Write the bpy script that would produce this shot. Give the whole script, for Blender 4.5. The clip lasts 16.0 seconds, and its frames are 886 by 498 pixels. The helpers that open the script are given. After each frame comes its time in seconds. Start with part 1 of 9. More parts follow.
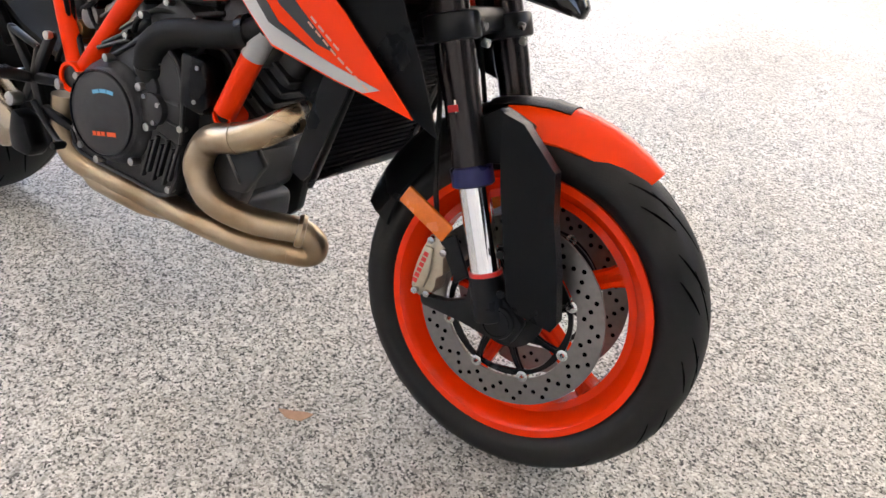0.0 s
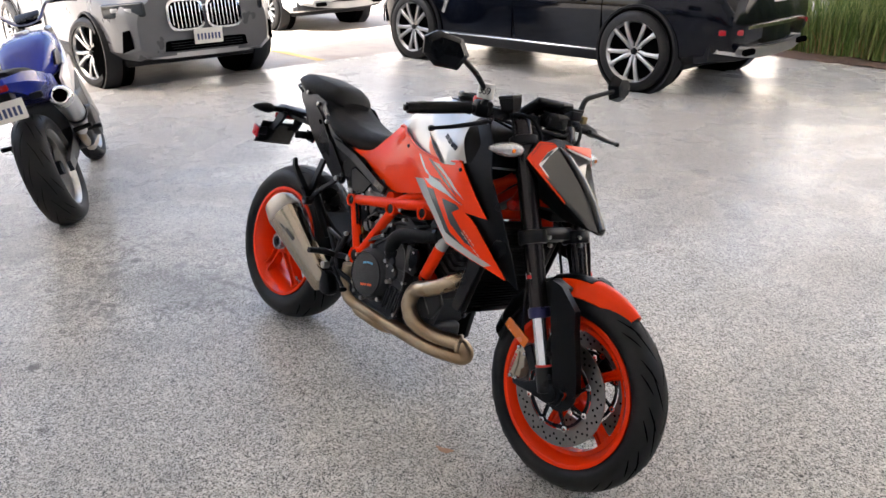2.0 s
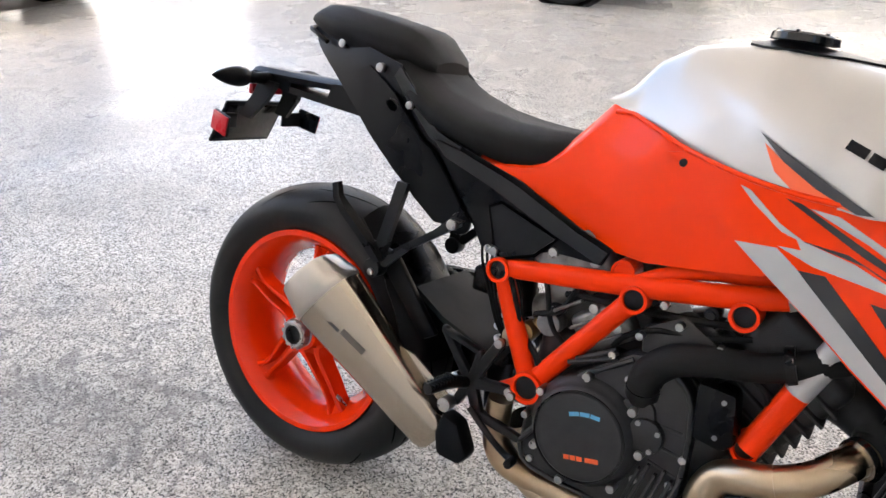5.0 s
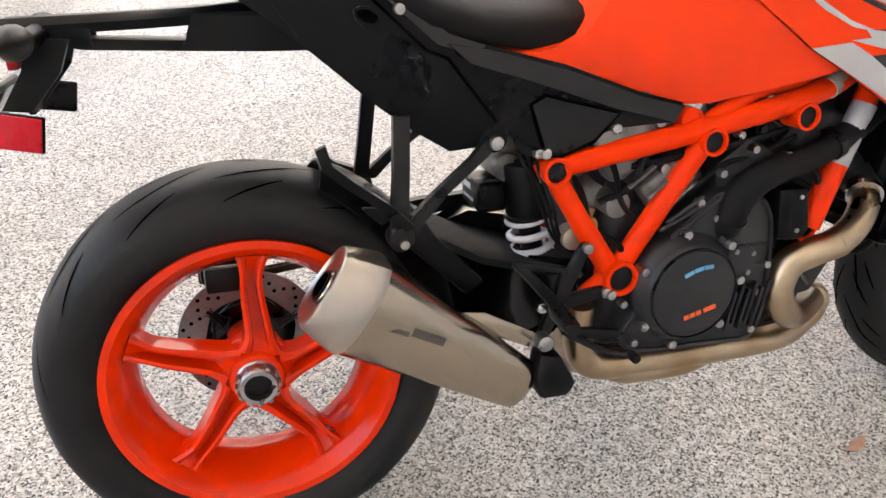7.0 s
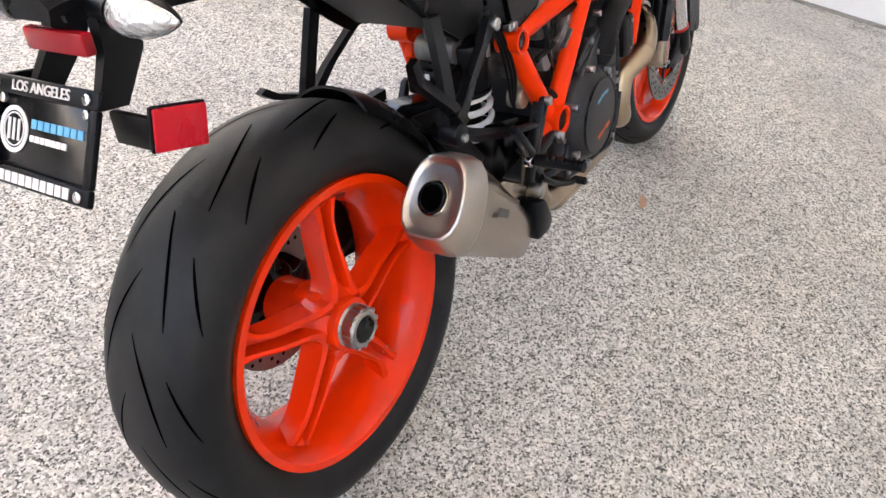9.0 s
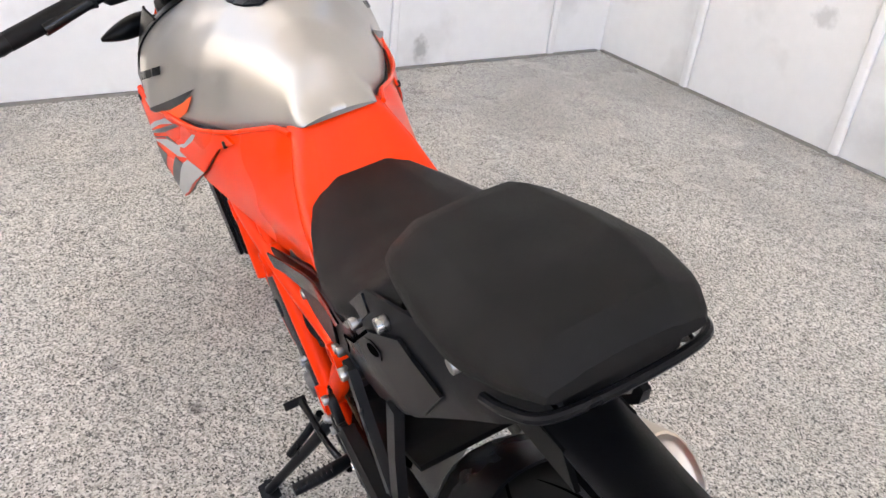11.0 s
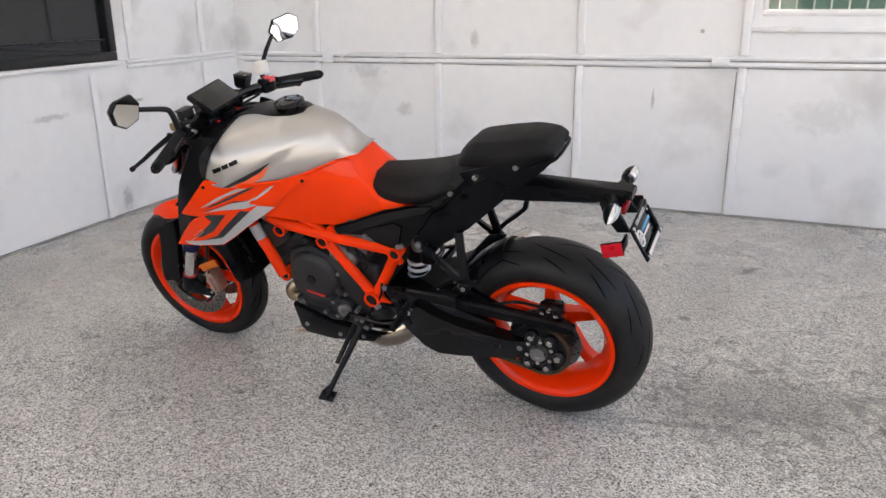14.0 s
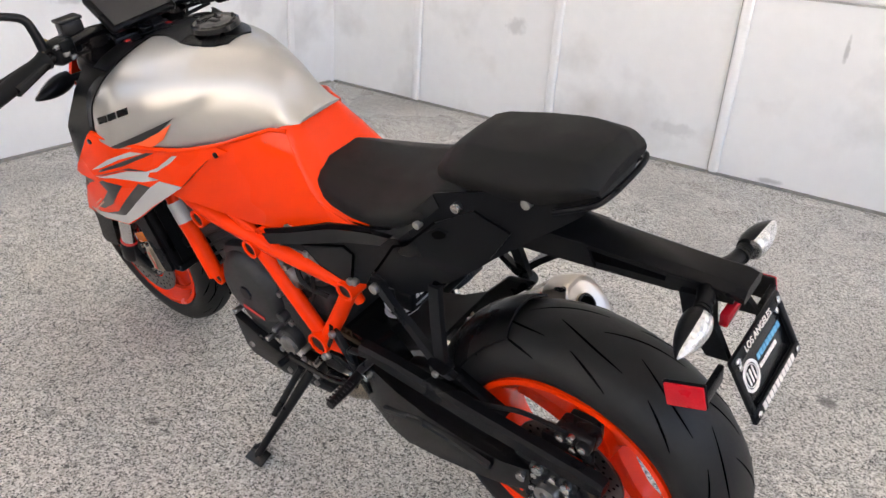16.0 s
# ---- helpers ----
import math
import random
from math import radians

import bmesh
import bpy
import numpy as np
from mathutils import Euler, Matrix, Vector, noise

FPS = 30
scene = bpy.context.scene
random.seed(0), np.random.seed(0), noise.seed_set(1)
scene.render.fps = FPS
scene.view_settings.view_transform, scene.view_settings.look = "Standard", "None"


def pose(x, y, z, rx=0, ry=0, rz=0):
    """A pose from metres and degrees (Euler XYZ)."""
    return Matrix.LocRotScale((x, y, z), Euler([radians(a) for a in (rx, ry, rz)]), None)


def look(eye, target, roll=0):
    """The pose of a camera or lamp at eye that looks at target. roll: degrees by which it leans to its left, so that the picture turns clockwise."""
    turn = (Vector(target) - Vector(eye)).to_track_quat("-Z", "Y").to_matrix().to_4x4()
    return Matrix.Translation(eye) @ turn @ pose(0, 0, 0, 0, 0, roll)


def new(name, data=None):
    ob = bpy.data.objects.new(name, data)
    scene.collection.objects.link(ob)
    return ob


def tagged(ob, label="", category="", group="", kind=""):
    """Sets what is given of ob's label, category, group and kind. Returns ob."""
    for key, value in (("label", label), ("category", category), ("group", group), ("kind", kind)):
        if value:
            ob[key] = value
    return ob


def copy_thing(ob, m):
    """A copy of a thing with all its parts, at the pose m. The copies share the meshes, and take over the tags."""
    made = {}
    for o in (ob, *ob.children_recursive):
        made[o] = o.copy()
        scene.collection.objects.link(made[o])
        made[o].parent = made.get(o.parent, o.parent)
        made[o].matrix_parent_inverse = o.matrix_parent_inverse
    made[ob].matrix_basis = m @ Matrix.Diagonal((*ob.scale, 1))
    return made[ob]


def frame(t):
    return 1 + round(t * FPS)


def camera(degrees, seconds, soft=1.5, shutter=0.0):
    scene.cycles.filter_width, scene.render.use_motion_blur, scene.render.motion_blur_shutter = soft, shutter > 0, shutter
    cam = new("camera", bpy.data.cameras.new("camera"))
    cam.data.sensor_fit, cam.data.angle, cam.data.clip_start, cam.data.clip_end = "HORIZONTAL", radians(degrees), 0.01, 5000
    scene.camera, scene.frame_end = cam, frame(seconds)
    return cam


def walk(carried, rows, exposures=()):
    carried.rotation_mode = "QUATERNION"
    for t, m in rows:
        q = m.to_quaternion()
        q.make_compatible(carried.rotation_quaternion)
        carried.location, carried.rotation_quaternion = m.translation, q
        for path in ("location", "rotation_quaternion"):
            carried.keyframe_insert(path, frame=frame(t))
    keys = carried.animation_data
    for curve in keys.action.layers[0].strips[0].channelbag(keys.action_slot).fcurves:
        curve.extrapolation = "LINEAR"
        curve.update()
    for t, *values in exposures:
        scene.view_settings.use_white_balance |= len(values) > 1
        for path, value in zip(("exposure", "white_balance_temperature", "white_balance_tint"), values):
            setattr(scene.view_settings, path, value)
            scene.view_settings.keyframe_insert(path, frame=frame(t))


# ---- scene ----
import itertools
import colorsys

cam = camera(60.02, 16.0)
PATH = [
    (0, (1.816, -0.958, 1.123), (1.09, 0.477, -0.066), 5.6),
    (0.5, (2.066, -1.193, 1.19), (1.081, 0.199, 0.144), 2.8),
    (1, (2.335, -1.348, 1.28), (1.16, -0.037, 0.331), 0.7),
    (1.5, (2.561, -1.458, 1.412), (1.278, -0.198, 0.536), -0.3),
    (2, (2.678, -1.575, 1.551), (1.305, -0.342, 0.78), -0.4),
    (2.5, (2.678, -1.562, 1.575), (1.293, -0.322, 0.836), -0.1),
    (3, (2.511, -1.407, 1.515), (1.182, -0.19, 0.647), -0.5),
    (3.5, (2.241, -1.26, 1.413), (0.995, -0.029, 0.448), -0.2),
    (4, (1.806, -1.213, 1.35), (0.64, 0.103, 0.396), 0.9),
    (4.5, (1.407, -1.122, 1.312), (0.287, 0.246, 0.376), 0.7),
    (4.7, (1.261, -1.095, 1.316), (0.177, 0.297, 0.373), 0.3),
    (6.8, (0.074, -0.959, 1.248), (0.43, 0.635, 0.095), 1.6),
    (7, (0.0, -0.947, 1.229), (0.508, 0.575, 0.036), 3.5),
    (7.5, (-0.199, -0.848, 1.17), (0.57, 0.496, -0.095), 6.9),
    (8, (-0.393, -0.778, 1.143), (0.561, 0.395, -0.167), 7.7),
    (8.5, (-0.593, -0.704, 1.157), (0.588, 0.234, -0.156), 9.8),
    (9, (-0.667, -0.53, 1.185), (0.716, 0.141, -0.094), 11.0),
    (9.5, (-0.682, -0.287, 1.262), (0.872, 0.137, 0.076), 8.1),
    (10, (-0.659, 0.011, 1.311), (1.008, 0.017, 0.206), 8.7),
    (10.2, (-0.607, 0.133, 1.302), (1.059, -0.044, 0.21), 8.6),
    (12.3, (-0.222, 1.263, 1.315), (0.792, -0.294, 0.576), 0.9),
    (12.5, (-0.302, 1.427, 1.326), (0.669, -0.184, 0.648), 0.5),
    (13, (-0.506, 1.796, 1.333), (0.432, 0.134, 0.734), 0.5),
    (13.5, (-0.631, 2.113, 1.329), (0.269, 0.426, 0.741), -0.2),
    (14, (-0.699, 2.251, 1.341), (0.136, 0.539, 0.729), -0.4),
    (14.5, (-0.697, 2.098, 1.346), (0.145, 0.401, 0.705), -0.0),
    (15, (-0.675, 1.839, 1.354), (0.28, 0.231, 0.644), 0.8),
    (15.5, (-0.593, 1.526, 1.322), (0.393, -0.018, 0.519), 2.2),
    (16, (-0.499, 1.173, 1.314), (0.595, -0.268, 0.462), 3.7),
]
EXPOSURE = [(0, 4.06, 6650, 11), (0.5, 3.92, 6750, 11), (1, 3.76, 6550, 11), (2.4, 3.36, 6380, 11), (3.2, 3.46, 6480, 11), (4.7, 3.80, 6420, 11), (7, 4.04, 6800, 12), (10, 4.00, 6550, 12), (12.3, 3.58, 6550, 11), (14.5, 3.30, 6400, 11), (16, 3.62, 6550, 11)]
walk(cam, [(t, look(eye, target, roll)) for t, eye, target, roll in PATH], EXPOSURE)

# ---- world, sun, exposure ----
world = bpy.data.worlds.new("sky")
scene.world = world
world.use_nodes = True
wn = world.node_tree
sky = wn.nodes.new("ShaderNodeTexSky")
sky.sky_type = "NISHITA"
sky.sun_disc = False
sky.sun_elevation = radians(50)
sky.sun_rotation = radians(170.5)
sky.dust_density = 6.0
sky.ozone_density = 0.4
wn.links.new(sky.outputs["Color"], wn.nodes["Background"].inputs["Color"])
wn.nodes["Background"].inputs["Strength"].default_value = 0.08
sun_data = bpy.data.lights.new("sun", "SUN")
sun_data.energy, sun_data.angle, sun_data.color = 2.4, radians(1), (1.0, 0.96, 0.91)
sun = new("sun", sun_data)
sun.matrix_world = look((2, -12, 14.5), (0, 0, 0))


# ---- materials ----
def mat(name, color, rough=0.5, metal=0.0, coat=0.0, var=0.12, scale=30.0, bump=0.0, bump_scale=None, wear=None, stretch=None, trans=0.0, emit=0.0, spec=0.5, ior=1.45, sheen=0.0):
    """A procedural surface: base colour varied at two scales, roughness varied, fine relief."""
    m = bpy.data.materials.new(name)
    m.use_nodes = True
    nt = m.node_tree
    b = nt.nodes["Principled BSDF"]
    tc = nt.nodes.new("ShaderNodeTexCoord")
    mp = nt.nodes.new("ShaderNodeMapping")
    nt.links.new(tc.outputs["Object"], mp.inputs["Vector"])
    if stretch:
        mp.inputs["Scale"].default_value = stretch
    big = nt.nodes.new("ShaderNodeTexNoise")
    big.inputs["Scale"].default_value, big.inputs["Detail"].default_value = scale * 0.15, 4
    fine = nt.nodes.new("ShaderNodeTexNoise")
    fine.inputs["Scale"].default_value, fine.inputs["Detail"].default_value = scale, 6
    nt.links.new(mp.outputs[0], big.inputs["Vector"])
    nt.links.new(mp.outputs[0], fine.inputs["Vector"])
    mixn = nt.nodes.new("ShaderNodeMath")
    mixn.operation = "ADD"
    nt.links.new(big.outputs["Fac"], mixn.inputs[0])
    nt.links.new(fine.outputs["Fac"], mixn.inputs[1])
    ramp = nt.nodes.new("ShaderNodeMapRange")
    ramp.inputs["From Min"].default_value, ramp.inputs["From Max"].default_value = 0.6, 1.4
    ramp.inputs["To Min"].default_value, ramp.inputs["To Max"].default_value = 1 - var, 1 + var
    nt.links.new(mixn.outputs[0], ramp.inputs["Value"])
    mul = nt.nodes.new("ShaderNodeMix")
    mul.data_type, mul.blend_type = "RGBA", "MULTIPLY"
    mul.inputs["Factor"].default_value = 1.0
    mul.inputs["A"].default_value = (*color, 1)
    nt.links.new(ramp.outputs[0], mul.inputs["B"])
    out = mul.outputs["Result"]
    if wear:
        wcol, wscale, lo, hi = wear
        wnz = nt.nodes.new("ShaderNodeTexNoise")
        wnz.inputs["Scale"].default_value, wnz.inputs["Detail"].default_value = wscale, 8
        nt.links.new(mp.outputs[0], wnz.inputs["Vector"])
        wr = nt.nodes.new("ShaderNodeMapRange")
        wr.inputs["From Min"].default_value, wr.inputs["From Max"].default_value = lo, hi
        nt.links.new(wnz.outputs["Fac"], wr.inputs["Value"])
        wm = nt.nodes.new("ShaderNodeMix")
        wm.data_type = "RGBA"
        nt.links.new(wr.outputs[0], wm.inputs["Factor"])
        nt.links.new(out, wm.inputs["A"])
        wm.inputs["B"].default_value = (*wcol, 1)
        out = wm.outputs["Result"]
    nt.links.new(out, b.inputs["Base Color"])
    rr = nt.nodes.new("ShaderNodeMapRange")
    rr.inputs["From Min"].default_value, rr.inputs["From Max"].default_value = 0.3, 0.7
    rr.inputs["To Min"].default_value, rr.inputs["To Max"].default_value = max(0.02, rough * 0.85), min(1, rough * 1.15)
    nt.links.new(big.outputs["Fac"], rr.inputs["Value"])
    nt.links.new(rr.outputs[0], b.inputs["Roughness"])
    b.inputs["Metallic"].default_value = metal
    b.inputs["Coat Weight"].default_value = coat
    b.inputs["Coat Roughness"].default_value = 0.04
    b.inputs["Specular IOR Level"].default_value = spec
    b.inputs["Transmission Weight"].default_value = trans
    b.inputs["IOR"].default_value = ior
    b.inputs["Sheen Weight"].default_value = sheen
    if emit:
        b.inputs["Emission Color"].default_value = (*color, 1)
        b.inputs["Emission Strength"].default_value = emit
    if bump:
        bt = nt.nodes.new("ShaderNodeTexNoise")
        bt.inputs["Scale"].default_value, bt.inputs["Detail"].default_value = bump_scale or scale * 4, 5
        nt.links.new(mp.outputs[0], bt.inputs["Vector"])
        bn = nt.nodes.new("ShaderNodeBump")
        bn.inputs["Strength"].default_value, bn.inputs["Distance"].default_value = 1.0, bump
        nt.links.new(bt.outputs["Fac"], bn.inputs["Height"])
        nt.links.new(bn.outputs["Normal"], b.inputs["Normal"])
    return m


ORANGE = mat("orange_paint", (0.80, 0.040, 0.0013), 0.28, spec=0.05, coat=0.28, var=0.04, scale=8)
ORANGE_FRAME = mat("orange_powder_coat", (0.78, 0.036, 0.0015), 0.34, spec=0.10, coat=0.06, var=0.06, scale=20, bump=0.0001, bump_scale=700)
ORANGE_RIM = mat("orange_rim_paint", (0.76, 0.031, 0.0012), 0.24, spec=0.10, coat=0.35, var=0.05, scale=12)
SILVER = mat("silver_metallic_paint", (0.40, 0.388, 0.366), 0.33, metal=0.72, coat=0.10, var=0.02, scale=6)
GREY_DECAL = mat("grey_decal", (0.38, 0.38, 0.38), 0.35, coat=0.4, var=0.05)
BLACK_DECAL = mat("black_decal", (0.012, 0.012, 0.013), 0.35, coat=0.4, var=0.1)
WHITE_DECAL = mat("white_decal", (0.75, 0.70, 0.66), 0.4, var=0.05)
RED_DECAL = mat("red_decal", (0.55, 0.02, 0.02), 0.4, var=0.05)
BLUE_DECAL = mat("blue_decal", (0.10, 0.34, 0.55), 0.4, var=0.05)
ORANGE_DECAL = mat("orange_decal", (0.75, 0.10, 0.02), 0.45, var=0.05)
BLACK = mat("black_plastic", (0.0034, 0.0035, 0.0041), 0.30, spec=0.14, var=0.25, scale=40, bump=0.00025, bump_scale=900)
BLACK_SATIN = mat("black_satin_paint", (0.0035, 0.0035, 0.004), 0.17, var=0.2, scale=30, spec=0.42)
BLACK_METAL = mat("black_coated_metal", (0.0065, 0.0065, 0.0072), 0.30, spec=0.24, metal=0.05, var=0.3, scale=60, bump=0.0002, bump_scale=500)
ENGINE = mat("engine_casting", (0.022, 0.0225, 0.024), 0.40, spec=0.46, metal=0.25, var=0.3, scale=60, bump=0.0005, bump_scale=600)
ENGINE_GREY = mat("grey_casting", (0.20, 0.196, 0.19), 0.42, metal=0.6, var=0.3, scale=60, bump=0.0004, bump_scale=500, wear=((0.05, 0.04, 0.03), 25, 0.5, 0.75))
SEAT = mat("seat_vinyl", (0.0062, 0.0059, 0.0057), 0.58, spec=0.18, var=0.15, scale=60, bump=0.0005, bump_scale=1500, sheen=0.0)
RUBBER = mat("tyre_rubber", (0.0120, 0.0118, 0.0120), 0.48, spec=0.22, var=0.2, scale=25, bump=0.0003, bump_scale=400, wear=((0.021, 0.020, 0.018), 9, 0.50, 0.8))
# near-black without sheen: paints the shade in slots, holes, seams and recesses
HOLLOW_BLACK = mat("hollow_shade_black", (0.0012, 0.0012, 0.0012), 0.95, spec=0.0, var=0.2)
RUBBER_SOFT = mat("grip_rubber", (0.005, 0.005, 0.005), 0.6, spec=0.2, var=0.2, scale=80, bump=0.0006, bump_scale=600)
STEEL = mat("bright_steel", (0.55, 0.54, 0.53), 0.25, metal=1.0, var=0.1, scale=80)
CHROME = mat("polished_fork_tube", (0.75, 0.75, 0.76), 0.08, metal=1.0, var=0.03, scale=60)
BOLT = mat("bolt_zinc", (0.36, 0.355, 0.345), 0.30, metal=1.0, var=0.15, scale=200)
DISC = mat("brake_disc_steel", (0.20, 0.192, 0.185), 0.36, metal=1.0, var=0.15, scale=120, bump=0.0001, bump_scale=900)
TITAN = mat("brushed_muffler", (0.37, 0.32, 0.255), 0.19, metal=1.0, var=0.05, scale=4)
HEADER = mat("heat_tinted_header", (0.42, 0.335, 0.235), 0.30, metal=1.0, var=0.12, scale=25, wear=((0.30, 0.20, 0.11), 9, 0.45, 0.75), bump=0.00012, bump_scale=300)
GOLD = mat("gold_caliper", (0.42, 0.37, 0.29), 0.4, metal=0.8, var=0.15, scale=60, bump=0.0003, bump_scale=500)
FORK_BLACK = mat("fork_outer_anodised", (0.035, 0.030, 0.029), 0.22, metal=0.75, var=0.1, scale=40)
FORK_BLUE = mat("blue_anodised", (0.014, 0.017, 0.075), 0.3, metal=0.4, var=0.08, scale=60)
CHAIN_M = mat("chain_brown", (0.09, 0.065, 0.04), 0.5, metal=0.7, var=0.35, scale=120)
WHITE_SPRING = mat("white_spring", (0.72, 0.72, 0.74), 0.35, coat=0.2, var=0.06)
RED_REFL = mat("red_reflector", (0.48, 0.004, 0.014), 0.3, spec=0.2, coat=0.1, var=0.1, scale=300, bump=0.0006, bump_scale=700)
RED_LENS = mat("red_lens", (0.26, 0.004, 0.010), 0.18, spec=0.3, coat=0.1, var=0.15, scale=60)
AMBER = mat("amber_reflector", (0.66, 0.145, 0.004), 0.25, coat=0.5, var=0.12, scale=250, bump=0.0006, bump_scale=700)
LENS = mat("clear_lens", (0.62, 0.61, 0.59), 0.10, metal=0.7, coat=1.0, var=0.3, scale=70, bump=0.006, bump_scale=110)
SMOKE = mat("smoked_lens", (0.030, 0.030, 0.028), 0.10, metal=0.35, spec=0.35, coat=0.35, var=0.2, scale=20)
RED_ANOD = mat("red_anodised", (0.55, 0.02, 0.015), 0.3, coat=0.3, var=0.1)
WHITE_TAG = mat("white_tag", (0.62, 0.60, 0.55), 0.5, var=0.06)
MIRROR = mat("mirror_glass", (0.85, 0.86, 0.86), 0.02, metal=1.0, var=0.0)
SCREEN = mat("screen_glass", (0.010, 0.010, 0.011), 0.18, coat=0.3, var=0.1)
FIN = mat("radiator_core", (0.004, 0.004, 0.0045), 0.7, metal=0.0, spec=0.1, var=0.2)


def stain(nt, coord, out, rows, color):
    """Lays blots of one colour over a colour socket; each row is a place, three radii, a turn and a strength."""
    edge = nt.nodes.new("ShaderNodeTexNoise")
    edge.inputs["Scale"].default_value, edge.inputs["Detail"].default_value = 22.0, 4.0
    nt.links.new(coord, edge.inputs["Vector"])
    for x, y, z, rx, ry, rz, turn, k in rows:
        at = nt.nodes.new("ShaderNodeMapping")
        at.vector_type = "TEXTURE"
        at.inputs["Location"].default_value = (x, y, z)
        at.inputs["Rotation"].default_value = (0, 0, radians(turn))
        at.inputs["Scale"].default_value = (rx, ry, rz)
        nt.links.new(coord, at.inputs["Vector"])
        ln = nt.nodes.new("ShaderNodeVectorMath")
        ln.operation = "LENGTH"
        nt.links.new(at.outputs[0], ln.inputs[0])
        wob = nt.nodes.new("ShaderNodeMath")
        wob.operation = "MULTIPLY_ADD"
        nt.links.new(edge.outputs["Fac"], wob.inputs[0])
        wob.inputs[1].default_value = 1.6
        nt.links.new(ln.outputs["Value"], wob.inputs[2])
        fade = nt.nodes.new("ShaderNodeMapRange")
        fade.inputs["From Min"].default_value, fade.inputs["From Max"].default_value = 1.35, 1.95
        fade.inputs["To Min"].default_value, fade.inputs["To Max"].default_value = k, 0.0
        nt.links.new(wob.outputs[0], fade.inputs["Value"])
        mx = nt.nodes.new("ShaderNodeMix")
        mx.data_type = "RGBA"
        nt.links.new(fade.outputs[0], mx.inputs["Factor"])
        nt.links.new(out, mx.inputs["A"])
        mx.inputs["B"].default_value = (*color, 1)
        out = mx.outputs["Result"]
    return out


STAINS = [(-0.48, -1.83, 0.09, 0.030, 60, 0.75), (-0.28, -1.04, 0.035, 0.028, 0, 0.7), (-0.69, -0.67, 0.03, 0.03, 0, 0.5), (1.18, -0.945, 0.035, 0.022, 20, 0.75), (0.87, -1.11, 0.036, 0.022, 80, 0.7),
          (-1.04, -0.34, 0.040, 0.035, 0, 0.75), (-0.62, -0.63, 0.045, 0.020, 30, 0.55), (-0.45, -0.12, 0.26, 0.020, 15, 0.45), (-0.60, -0.36, 0.42, 0.22, 20, 0.33), (-1.22, -0.24, 0.28, 0.006, 12, 0.6),
          (-0.41, -1.47, 0.05, 0.02, 35, 0.4), (-0.79, -1.11, 0.10, 0.03, 10, 0.3), (0.18, -1.14, 0.03, 0.02, 0, 0.5), (0.71, -0.90, 0.10, 0.07, 0, 0.14), (1.06, 0.33, 0.02, 0.02, 0, 0.6)]


